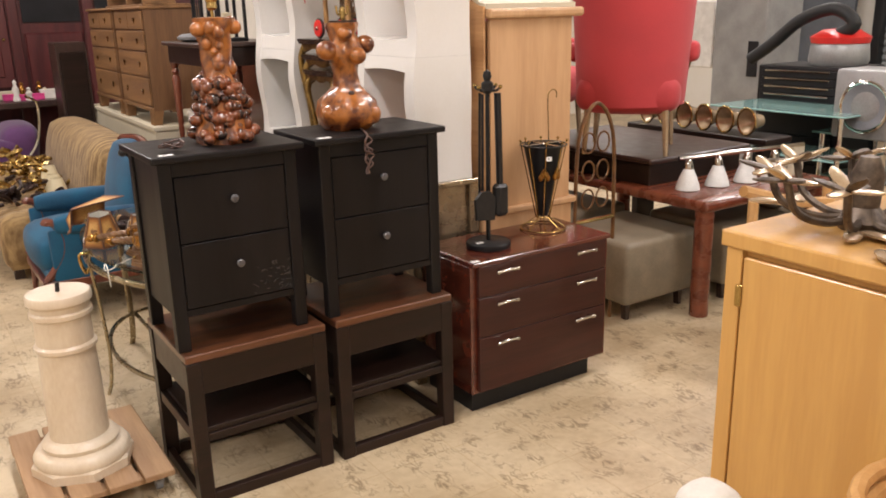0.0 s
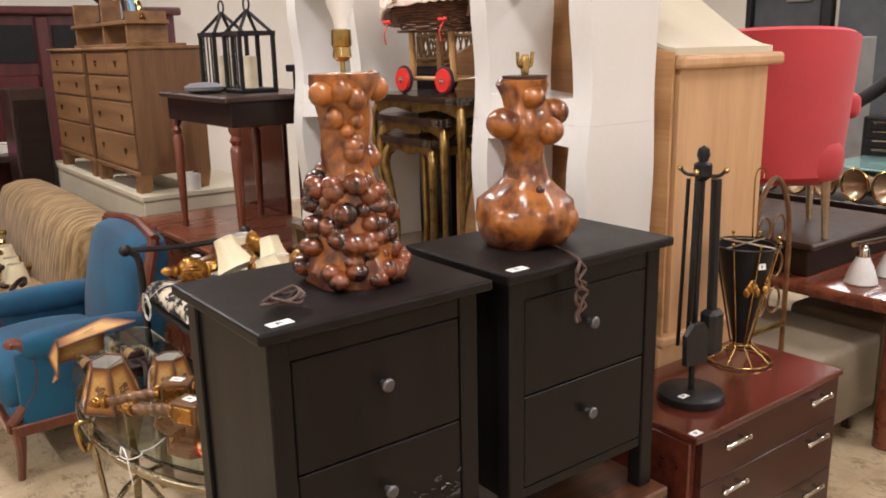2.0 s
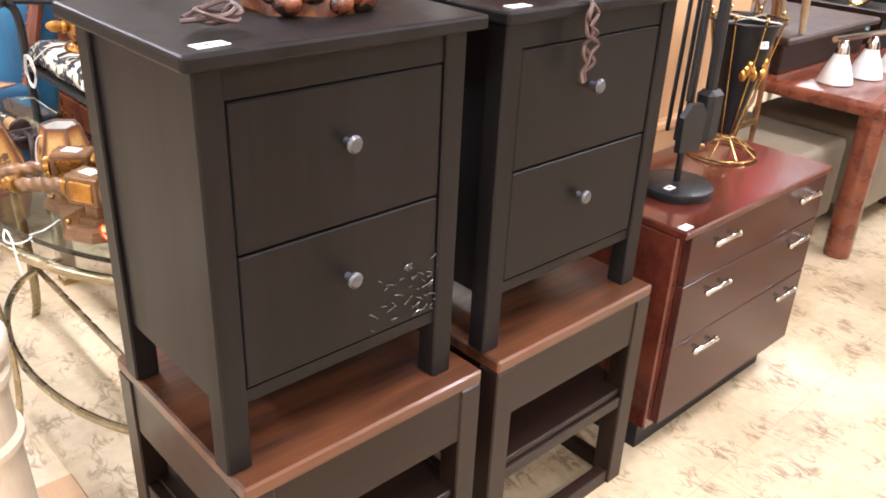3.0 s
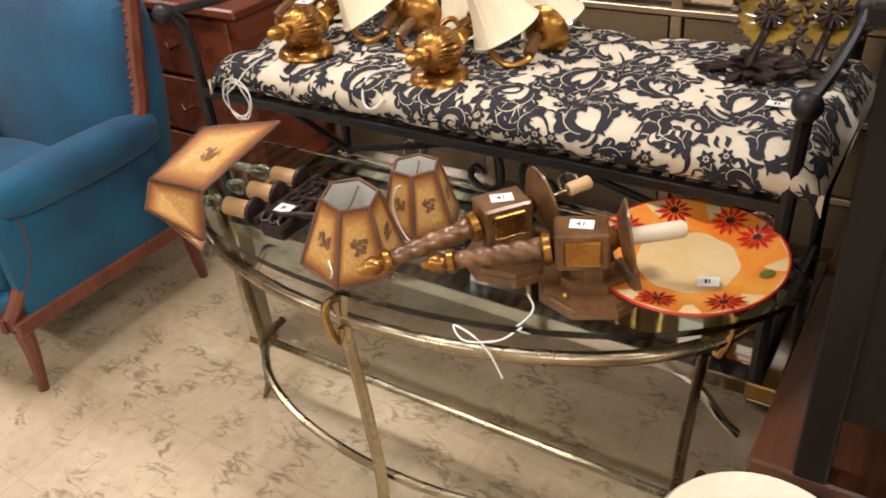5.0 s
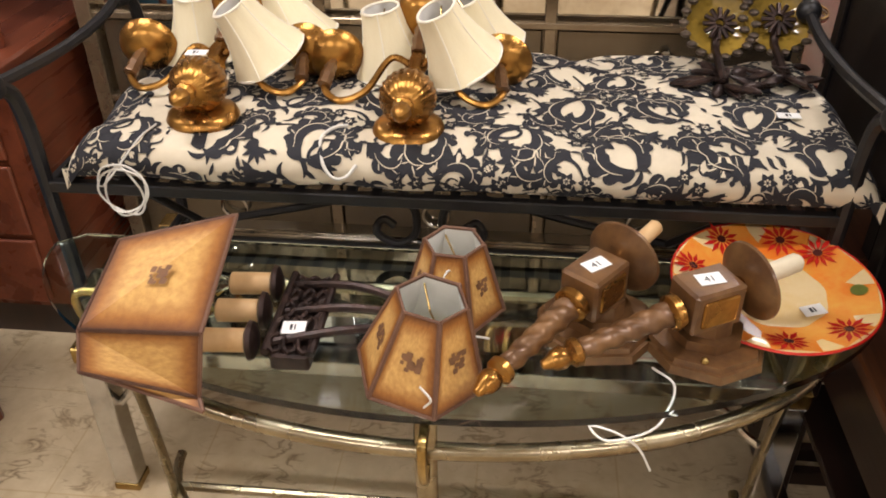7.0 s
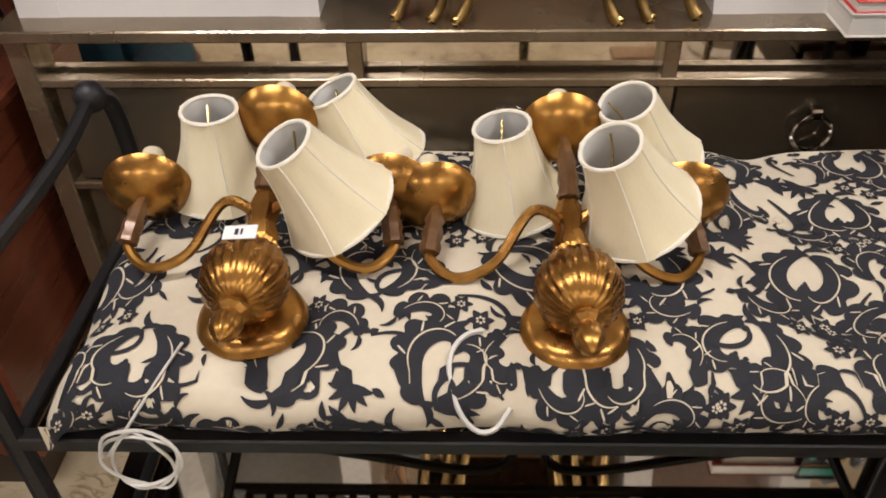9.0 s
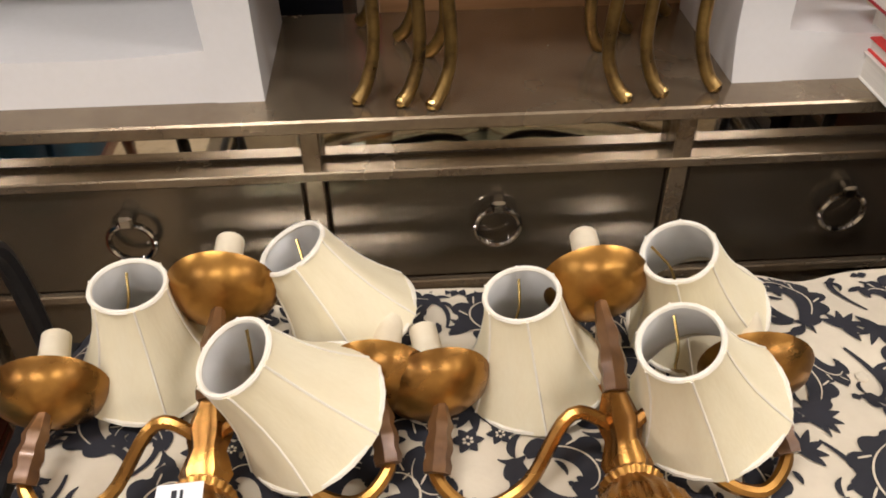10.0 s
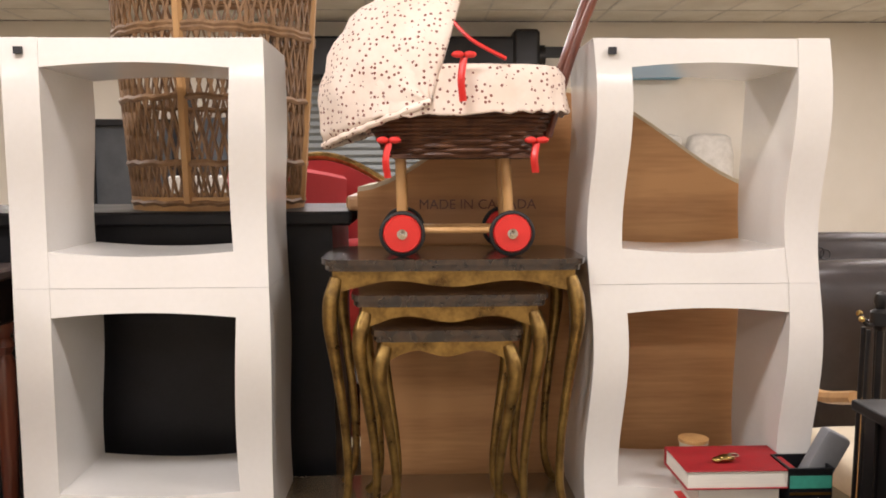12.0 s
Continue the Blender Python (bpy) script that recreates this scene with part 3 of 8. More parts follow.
def end_table(x0, x1, y0, y1, h):
    """Espresso end table: thick apron drawer, open shelf, floor stretchers."""
    t = thing("end_table", "espresso wooden end table with open shelf, under a nightstand", "end table", ((x0 + x1) / 2, (y0 + y1) / 2, 0), "end tables")
    w = 0.05
    part("top", box((x0, y0, h - 0.028), (x1, y1, h), 0.004), ESPTOP, t, "worn reddish-brown top")
    for lx in (x0, x1 - w):
        for ly in (y0, y1 - w):
            part("leg", box((lx, ly, 0), (lx + w, ly + w, h - 0.028), 0.003), ESPRESSO, t)
    part("front_apron", box((x0 + w, y0 + 0.004, h - 0.14), (x1 - w, y0 + 0.026, h - 0.028)), ESPRESSO, t)
    part("back_apron", box((x0 + w, y1 - 0.026, h - 0.14), (x1 - w, y1 - 0.004, h - 0.028)), ESPRESSO, t)
    for px in (x0 + 0.004, x1 - 0.026):
        part("side_apron", box((px, y0 + w, h - 0.14), (px + 0.022, y1 - w, h - 0.028)), ESPRESSO, t)
        part("stretcher", box((px, y0 + w, 0), (px + 0.022, y1 - w, 0.04), 0.002), ESPRESSO, t)
        part("shelf_rail", box((px, y0 + w, 0.235), (px + 0.022, y1 - w, 0.275), 0.002), ESPRESSO, t)
    part("shelf", box((x0 + 0.026, y0 + 0.012, 0.262), (x1 - 0.026, y1 - 0.012, 0.28), 0.002), ESPRESSO, t)
    part("shelf_rail", box((x0 + w, y0 + 0.004, 0.232), (x1 - w, y0 + 0.022, 0.26), 0.002), ESPRESSO, t)
    for py in (y0 + 0.006, y1 - 0.036):
        part("stretcher", box((x0 + w, py, 0), (x1 - w, py + 0.03, 0.04), 0.002), ESPRESSO, t)
    return t


end_table(0.318, 0.808, 1.99, 2.44, 0.545)
end_table(0.846, 1.335, 1.985, 2.44, 0.545)
nightstand(0.291, 0.783, 2.006, 2.40, 0.545, 1.18, "black-brown two-drawer nightstand with scuffed drawer front, stacked on an end table")
nightstand(0.820, 1.336, 2.002, 2.36, 0.545, 1.18, "black-brown two-drawer nightstand stacked on an end table")
# silvery scuffs on the lower drawer
sc = thing("tape_residue", "clear crinkled packing tape remnant stuck on a drawer", "tape", (0.68, 2.03, 0.75))
for i in range(46):
    a, b = random.uniform(0.575, 0.735), random.uniform(0.690, 0.795)
    q = random.uniform(-0.7, 0.7)
    s = random.uniform(0.006, 0.02)
    part("film_crease", tube([(a, 2.0300, b), (a + s * math.cos(q) * 0.5, 2.0285, b + s * math.sin(q) * 0.5 + 0.002), (a + s * math.cos(q), 2.0300, b + s * math.sin(q))], 0.0011, 5), TAPE, sc)

# ---- burl lamps ----


def bulb_socket(t, x, y, z, bulb=True):
    part("stem", tube([(x, y, z), (x, y, z + 0.04)], 0.005), BRASS, t)
    if bulb:
        part("socket", lathe([(0.010, 0.02), (0.018, 0.028), (0.016, 0.045), (0.019, 0.049), (0.018, 0.076), (0.012, 0.078)], (x, y, z), 16), BRASS, t, smooth=True)
        part("bulb", lathe([(0.012, 0.078), (0.015, 0.096), (0.026, 0.124), (0.030, 0.142), (0.025, 0.161), (0.012, 0.171), (0, 0.173)], (x, y, z), 18), BULB, t, "white frosted bulb", True)
    else:
        part("socket", lathe([(0.008, 0.0), (0.012, 0.03), (0.007, 0.045)], (x, y, z), 12), BRASS, t, smooth=True)
        for s in (-1, 1):
            part("harp_saddle", tube(curve([(x, y, z + 0.02), (x + s * 0.018, y, z + 0.022), (x + s * 0.022, y, z + 0.05)]), 0.004), BRASS, t)


def lumpy(profile, cx, cy, cz, lumps, seed, big):
    """A gnarled turned trunk covered with knots."""
    rnd = random.Random(seed)
    bm = lathe(profile, (cx, cy, cz), 40)
    for v in bm.verts:
        d = Vector((v.co.x - cx, v.co.y - cy, 0))
        if d.length > 0.004:
            q = noise.noise(v.co * 22 + Vector((seed, 0, 0))) * 0.017 + noise.noise(v.co * 60) * 0.003
            v.co += d.normalized() * q
    for h, r, s in lumps:
        a = rnd.uniform(0, 6.28)
        blob((cx + r * math.cos(a), cy + r * math.sin(a), cz + h), (s * rnd.uniform(0.8, 1.15), s * rnd.uniform(0.8, 1.15), s * rnd.uniform(0.75, 1.1)), bm, 12, 8)
    return bm


def burl_lamp_one():
    x, y, z = 0.585, 2.20, 1.18
    t = thing("burl_table_lamp", "glossy knobbly root-burl table lamp with a bare bulb", "table lamp", (x, y, z), "burl lamps")
    rnd = random.Random(5)
    prof = [(0.02, 0), (0.088, 0.0), (0.09, 0.03), (0.078, 0.07), (0.07, 0.12), (0.06, 0.17), (0.048, 0.21), (0.044, 0.26), (0.046, 0.31), (0.055, 0.345), (0.062, 0.375), (0.060, 0.395), (0.02, 0.397)]
    part("trunk", lumpy(prof, x, y, z, [], 5, True), BURL, t, smooth=True)
    lum = [(rnd.uniform(0.015, 0.035), rnd.uniform(0.082, 0.102), rnd.uniform(0.016, 0.027)) for _ in range(30)]
    lum += [(rnd.uniform(0.05, 0.20), 0.083 - 0.1 * k, rnd.uniform(0.017, 0.029)) for k in [rnd.uniform(0, 0.22) for _ in range(84)]]
    for h, r, s in lum:
        a = rnd.uniform(0, 6.28)
        r2 = r - max(0, h - 0.08) * 0.16
        part("knot", blob((x + r2 * math.cos(a), y + r2 * math.sin(a), z + max(h, s * 0.8)), (s * rnd.uniform(0.85, 1.2), s, s * rnd.uniform(0.75, 1.0)), None, 12, 8), BURLDARK, t, "dark glossy burl knot", True)
    for _ in range(26):
        a, h, q = rnd.uniform(0, 6.28), rnd.uniform(0.19, 0.385), rnd.uniform(0.013, 0.021)
        rr = 0.040 + 0.012 * abs(h - 0.27) / 0.1
        part("knot", blob((x + rr * math.cos(a), y + rr * math.sin(a), z + h), (q, q, q * rnd.uniform(0.8, 1.3)), None, 12, 8), BURL, t, smooth=True)
    for s, hh in ((-1, 0.36), (1, 0.365)):
        part("knot", blob((x + s * 0.058, y - 0.02, z + hh), (0.026, 0.024, 0.024)), BURL, t, smooth=True)
    bulb_socket(t, x, y, z + 0.397)


def burl_lamp_two():
    x, y, z = 1.045, 2.20, 1.18
    t = thing("burl_table_lamp", "polished amber burl-wood table lamp without bulb", "table lamp", (x, y, z), "burl lamps")
    prof = [(0.02, 0), (0.085, 0.0), (0.106, 0.025), (0.112, 0.06), (0.100, 0.10), (0.070, 0.128), (0.046, 0.15), (0.042, 0.19), (0.047, 0.22), (0.062, 0.245), (0.066, 0.275), (0.052, 0.305), (0.050, 0.33), (0.060, 0.355), (0.056, 0.367), (0.02, 0.368)]
    rnd = random.Random(11)
    bm = lumpy(prof, x, y, z, [], 11, False)
    part("body", bm, BURL, t, smooth=True)
    for dx, dy, dz, s in ((-0.072, -0.01, 0.275, 0.038), (0.076, -0.012, 0.29, 0.036), (0.02, -0.055, 0.255, 0.034), (-0.02, -0.05, 0.33, 0.026), (0.09, -0.03, 0.03, 0.022), (-0.070, -0.03, 0.058, 0.044), (0.055, -0.055, 0.052, 0.046), (-0.01, -0.075, 0.05, 0.042), (0.03, 0.07, 0.055, 0.044)):
        part("knot", blob((x + dx, y + dy, z + dz), (s, s, s * 0.9), u=14, v=10), BURL, t, smooth=True)
    part("knot_hole", blob((x - 0.012, y - 0.064, z + 0.128), (0.012, 0.008, 0.011)), DARKLEG, t, smooth=True)
    part("cap", lathe([(0.0, 0.368), (0.05, 0.368), (0.05, 0.374), (0, 0.374)], (x, y, z)), DARKLEG, t)
    bulb_socket(t, x, y, z + 0.374, False)


burl_lamp_one()
burl_lamp_two()


def cord_bundle(name, c, r, n, seed, material, label, flat=0.5, tall=1.0):
    rnd = random.Random(seed)
    t = thing(name, label, "cable", c)
    pts = []
    for i in range(n):
        a = i * 1.13 + rnd.uniform(-0.4, 0.4)
        rr = r * rnd.uniform(0.45, 1.0)
        pts.append((c[0] + rr * math.cos(a), c[1] + rr * math.sin(a) * flat, c[2] + rnd.uniform(0.004, r * 0.8 * tall)))
    part("cord", tube(curve(pts, 5), 0.0032, 6), material, t, smooth=True)
    return t


cord_bundle("electric_cable", (0.385, 2.10, 1.18), 0.042, 20, 3, BROWNCORD, "bundled brown lamp cord lying on a nightstand", 0.7)
t = thing("electric_cable", "twisted brown lamp cord hanging over the nightstand edge", "cable", (1.01, 1.998, 1.18))
rnd = random.Random(8)
for j in range(3):
    pts = [(1.05, 2.12, 1.186), (1.015, 2.02, 1.188), (1.012, 1.996, 1.178)] + [(1.012 + rnd.uniform(-0.016, 0.016), 1.990 + rnd.uniform(-0.006, 0.006), 1.16 - i * 0.016) for i in range(8)]
    part("cord", tube(curve(pts, 4), 0.0036, 6), BROWNCORD, t, smooth=True)
tag_paper((0.345, 2.038, 1.1805), 0.045, 0.022, pose(0, 0, 0, 0, 0, 5))
tag_paper((0.866, 2.028, 1.1805), 0.045, 0.022)
tag_paper((1.455, 1.998, 0.6455), 0.034, 0.022)

# ---- mahogany chest with fire tools and umbrella stand ----


def chest():
    x0, x1, y0, y1, h = 1.430, 2.155, 1.975, 2.345, 0.645
    t = thing("low_chest", "glossy dark mahogany low chest with six chrome handles", "chest of drawers", ((x0 + x1) / 2, 2.2, 0))
    part("plinth", box((x0 + 0.02, y0 + 0.05, 0), (x1 - 0.07, y1, 0.085)), BLACKTOP, t, "black recessed plinth")
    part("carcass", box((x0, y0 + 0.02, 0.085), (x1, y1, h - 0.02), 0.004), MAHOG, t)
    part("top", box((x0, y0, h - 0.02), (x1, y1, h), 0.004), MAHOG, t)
    zs = (0.10, 0.332, 0.498, 0.628)
    a, b = x0 + 0.025, x1 - 0.025
    for z0, z1 in zip(zs, zs[1:]):
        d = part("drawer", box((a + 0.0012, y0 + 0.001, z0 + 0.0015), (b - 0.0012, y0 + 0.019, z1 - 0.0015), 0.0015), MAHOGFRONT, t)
        for c in (a + 0.13, b - 0.13):
            zz = z1 - 0.030
            hd = tube(curve([(c - 0.050, y0 - 0.020, zz - 0.002), (c - 0.02, y0 - 0.024, zz + 0.002), (c + 0.02, y0 - 0.024, zz + 0.002), (c + 0.050, y0 - 0.020, zz - 0.002)], 4), 0.0062, 10)
            for s in (-0.03, 0.03):
                tube([(c + s, y0 + 0.002, zz), (c + s, y0 - 0.022, zz)], 0.006, 8, hd)
                blob((c + s * 1.6, y0 - 0.020, zz - 0.002), 0.0085, hd, 8, 6)
            part("handle", hd, CHROME, d, "polished chrome bar handle", True)


chest()


def fire_tools():
    x, y, z = 1.625, 2.14, 0.645
    t = thing("fireplace_tool_set", "black iron fireplace tool set on a round base", "fireplace tools", (x, y, z))
    part("base", lathe([(0, 0), (0.088, 0), (0.092, 0.008), (0.09, 0.022), (0.082, 0.028), (0, 0.03)], (x, y, z), 36), IRON, t, smooth=True)
    part("post", tube([(x, y, z + 0.03), (x, y, z + 0.66)], 0.009, 10), IRON, t, smooth=True)
    part("hub", lathe([(0.009, 0.615), (0.024, 0.63), (0.024, 0.66), (0.012, 0.668), (0.018, 0.685), (0.014, 0.702), (0, 0.71)], (x, y, z), 16), IRON, t, smooth=True)
    for i in range(4):
        a = i * math.pi / 2 + 0.35
        c, s = math.cos(a), math.sin(a)
        part("hook", tube(curve([(x, y, z + 0.63), (x + 0.04 * c, y + 0.04 * s, z + 0.632), (x + 0.058 * c, y + 0.058 * s, z + 0.645)]), 0.005), IRON, t)
        part("tip", blob((x + 0.06 * c, y + 0.06 * s, z + 0.647), 0.008), BRASS, t)
    for dx, dy, zb, nm in ((-0.032, -0.012, 0.24, "shovel"), (0.034, -0.02, 0.26, "brush"), (0.018, 0.03, 0.12, "poker"), (-0.012, 0.034, 0.15, "tongs")):
        p = part(nm, tube([(x + dx, y + dy, z + 0.62), (x + dx * 1.2, y + dy * 1.2, z + zb)], 0.0055 if nm != "brush" else 0.014, 8), IRON, t)
        if nm == "shovel":
            part("blade", prism([(x - 0.088, z + 0.13), (x + 0.0, z + 0.12), (x + 0.006, z + 0.21), (x - 0.02, z + 0.24), (x - 0.06, z + 0.242), (x - 0.092, z + 0.215)], y - 0.045, y - 0.03, "y"), IRON, p)
        if nm == "brush":
            part("bristles", box((x + 0.012, y - 0.05, z + 0.13), (x + 0.072, y + 0.0, z + 0.26), 0.012), IRON, p)
    tag_paper((x - 0.06, y - 0.02, z + 0.0295), 0.03, 0.018)


fire_tools()


def umbrella_stand():
    x, y, z = 1.985, 2.225, 0.645
    t = thing("umbrella_stand", "black tole cone holder with brass rods and gold leaves", "stand", (x, y, z))
    part("cone", lathe([(0.0, 0.06), (0.022, 0.06), (0.085, 0.365), (0.088, 0.37), (0.082, 0.37), (0.02, 0.066)], (x, y, z), 28), BLACKTOP, t, smooth=True)
    for rr, hh in ((0.098, 0.006), (0.03, 0.055), (0.10, 0.372)):
        part("ring", tube([(x + rr * math.cos(i * 0.2618), y + rr * math.sin(i * 0.2618), z + hh) for i in range(24)], 0.0035, 6, closed=True), BRASS if hh < 0.1 else IRON, t, smooth=True)
    for i in range(8):
        a = i * math.pi / 4 + 0.2
        c, s = math.cos(a), math.sin(a)
        part("rod", tube([(x + 0.098 * c, y + 0.098 * s, z + 0.004), (x + 0.03 * c, y + 0.03 * s, z + 0.055), (x + 0.10 * c, y + 0.10 * s, z + 0.385)], 0.0026, 6), BRASS, t)
        part("ball", blob((x + 0.10 * c, y + 0.10 * s, z + 0.388), 0.006, u=8, v=6), BRASS, t)
    for a in (-2.2, -1.2, -0.2):
        bm = bmesh.new()
        for k in range(5):
            q = a + (k - 2) * 0.11
            rr = 0.066
            blob((x + rr * math.cos(q), y + rr * math.sin(q), z + 0.25 + 0.012 * (1 - abs(k - 2))), (0.011, 0.011, 0.016), bm, 8, 6)
        part("gold_leaf", bm, GOLDPAINT, t)
    part("cross_bar", tube([(x - 0.1, y, z + 0.374), (x + 0.1, y, z + 0.374)], 0.004), CHROME, t)
    part("cross_bar", tube([(x, y - 0.1, z + 0.374), (x, y + 0.1, z + 0.374)], 0.004), CHROME, t)
    part("loop", tube(curve([(x + 0.03, y, z + 0.36), (x + 0.022, y, z + 0.55), (x + 0.03, y, z + 0.59), (x + 0.055, y, z + 0.60), (x + 0.07, y, z + 0.585), (x + 0.068, y, z + 0.565)]), 0.0024, 6), BRASS, t)
    tag_paper((x - 0.035, y - 0.078, z + 0.322), 0.024, 0.018, pose(0, 0, 0, 78, 0, -24))


umbrella_stand()

# ---- marble column on a dolly ----


def column():
    x, y = 0.035, 2.375
    d = thing("furniture_dolly", "rough pine slatted dolly on grey casters", "dolly", (x, y, 0))
    for i in range(4):
        xx = x - 0.2 + i * 0.115
        part("plank", box((xx, y - 0.24, 0.072), (xx + 0.1, y + 0.36, 0.094), 0.003), PINE, d)
    for yy in (y - 0.2, y + 0.27):
        part("batten", box((x - 0.2, yy, 0.048), (x + 0.25, yy + 0.06, 0.0715), 0.003), PINE, d)
        for xx in (x - 0.16, x + 0.2):
            w = part("caster", lathe([(0, -0.011), (0.022, -0.011), (0.0235, 0), (0.022, 0.011), (0, 0.011)], m=pose(xx, yy + 0.03, 0.0235, 0, 90, 0), seg=16), GREYPLAST, d, smooth=True)
            part("fork", box((xx - 0.016, yy + 0.015, 0.03), (xx + 0.016, yy + 0.045, 0.048)), SILVER, w)
    t = thing("marble_column", "cream turned alabaster column pedestal standing on a dolly", "pedestal", (x, y, 0.094))
    z = 0.094
    part("base", lathe([(0, 0), (0.168, 0), (0.168, 0.03), (0.160, 0.036)], (x, y, z), 8), MARBLE, t)
    part("base_mouldings", lathe([(0.155, 0.036), (0.158, 0.055), (0.145, 0.075), (0.12, 0.082), (0.125, 0.098), (0.112, 0.115), (0.095, 0.12)], (x, y, z), 40), MARBLE, t, smooth=True)
    part("shaft", lathe([(0.096, 0.12), (0.094, 0.30), (0.090, 0.43), (0.099, 0.438), (0.099, 0.45), (0.090, 0.458), (0.089, 0.545), (0.098, 0.553), (0.098, 0.567), (0.092, 0.573), (0.092, 0.59), (0.103, 0.60), (0.103, 0.622), (0.098, 0.628), (0, 0.628)], (x, y, z), 40), MARBLE, t, smooth=True)
    part("iron_pin", tube([(x, y, z + 0.627), (x + 0.002, y, z + 0.66)], 0.007), IRON, t, "rusty iron pin")


column()

# ---- bronze mirrored sideboard ----


def sideboard():
    x0, x1, y0, y1, h = 1.40, 1.74, 2.36, 4.08, 0.885
    t = thing("mirrored_sideboard", "champagne leaf sideboard with bronze mirrored drawers and ring pulls", "sideboard", (1.57, 3.2, 0))
    part("top", box((x0 - 0.015, y0 - 0.01, h - 0.022), (x1, y1 + 0.01, h), 0.003), CHAMP, t)
    part("carcass", box((x0 + 0.05, y0 + 0.02, 0.12), (x1 - 0.01, y1 - 0.02, h - 0.022)), CHAMP, t)
    part("mirror_band", box((x0 + 0.040, y0 + 0.04, h - 0.09), (x0 + 0.048, y1 - 0.04, h - 0.024)), MIRROR, t, "mirror strip under the top")
    for y in (y0, y1 - 0.04):
        part("post", box((x0, y, 0), (x0 + 0.05, y + 0.04, h - 0.022), 0.003), CHAMP, t)
        part("back_post", box((x1 - 0.05, y, 0), (x1, y + 0.04, h - 0.022), 0.003), CHAMP, t)
    ys = [y0 + 0.04, 2.935, 3.478, y1 - 0.04]
    for y in ys[1:3]:
        part("stile", box((x0 + 0.006, y - 0.014, 0.12), (x0 + 0.045, y + 0.014, h - 0.022), 0.002), CHAMP, t)
    zs = [0.14, 0.36, 0.565, 0.782]
    for z in zs:
        part("rail", box((x0 + 0.003, y0 + 0.04, z - 0.01), (x0 + 0.048, y1 - 0.04, z + 0.006), 0.002), CHAMP, t)
    for a, b in zip(ys, ys[1:]):
        for q, r in zip(zs, zs[1:]):
            d = part("drawer", box((x0 + 0.012, a + 0.018, q + 0.009), (x0 + 0.044, b - 0.018, r - 0.013), 0.003), SMOKE, t)
            c, zz = (a + b) / 2, (q + r) / 2 + 0.02
            part("ring_pull", tube([(x0 - 0.006, c + 0.034 * math.cos(i * 0.3142), zz - 0.01 + 0.034 * math.sin(i * 0.3142)) for i in range(20)], 0.005, 8, closed=True), CHROME, d, "chrome ring pull", True)
            part("pull_mount", box((x0 - 0.014, c - 0.011, zz + 0.018), (x0 + 0.012, c + 0.011, zz + 0.04), 0.004), CHROME, d)


sideboard()


def front_wave(z, z0, amp, ph):
    return amp * math.sin((z - z0) * 2 * math.pi / 0.515 + ph)


def loft(rings, bm=None):
    """Four-cornered slices joined into a closed bar."""
    bm = bm or bmesh.new()
    rr = [[bm.verts.new(p) for p in r] for r in rings]
    for p, q in zip(rr, rr[1:]):
        for i in range(4):
            j = (i + 1) % 4
            bm.faces.new((p[i], p[j], q[j], q[i]))
    bm.faces.new(rr[0])
    bm.faces.new(rr[-1])
    return bm


def wavy_cube(y0, y1, z0, z1, ph, label):
    """A white lacquered open cube whose front edges swell and bow."""
    xf, xb = 1.445, 1.715
    t = thing("wavy_shelf_cube", label, "shelf", (1.58, (y0 + y1) / 2, z0), "white wave shelves")
    w, n = 0.066, 16

    def bow(z):
        return 0.006 * math.sin((z - z0) / (z1 - z0) * math.pi * 2 + ph)

    for side in (0, 1):
        rings = []
        for i in range(n + 1):
            z = z0 + (z1 - z0) * i / n
            x = xf + front_wave(z, z0, 0.014, ph)
            o = bow(z) * (1 if side else 0.6)
            i2 = o + 0.010 * math.sin((z - z0) / (z1 - z0) * math.pi)
            ya, yb = (y0 + o, y0 + w + i2) if side == 0 else (y1 - w + o - 0.008, y1 + o)
            rings.append([(x, ya, z), (x, yb, z), (xb, yb, z), (xb, ya, z)])
        part("side_panel", loft(rings), WHITELAC, t, smooth=True)
    for lo, hi in ((z0, z0 + 0.076), (z1 - 0.062, z1)):
        rings = []
        for i in range(n + 1):
            y = y0 + 0.05 + (y1 - y0 - 0.1) * i / n
            s = 0.012 * math.sin(i / n * math.pi) * (1 if lo == z0 else -1)
            xa, xh = xf + front_wave(lo, z0, 0.014, ph) + 0.002, xf + front_wave(hi, z0, 0.014, ph) + 0.002
            rings.append([(xa, y, lo + (0.001 if lo > z0 else 0)), (xh, y, hi - s), (xb - 0.001, y, hi - s), (xb - 0.001, y, lo + 0.001)] if lo == z0 else [(xa, y, lo - s), (xh, y, hi - 0.0005), (xb - 0.001, y, hi - 0.0005), (xb - 0.001, y, lo - s)])
        part("panel", loft(rings), WHITELAC, t, smooth=True)


for y0, y1, ph in ((3.537, 4.060, 0.0), (2.376, 2.866, 0.2)):
    wavy_cube(y0, y1, 0.885, 1.3995, ph, "glossy white wavy-fronted shelf cube stacked on a sideboard")
    wavy_cube(y0, y1, 1.4, 1.908, ph, "glossy white wavy-fronted shelf cube stacked on another cube")
for yy in (4.020, 2.830):
    tagged(part("number_sticker", box((1.43, yy - 0.008, 1.874), (1.4385, yy + 0.008, 1.888)), INK), "small dark number sticker on a white shelf", "sticker")

# ---- nest of gilded tables ----


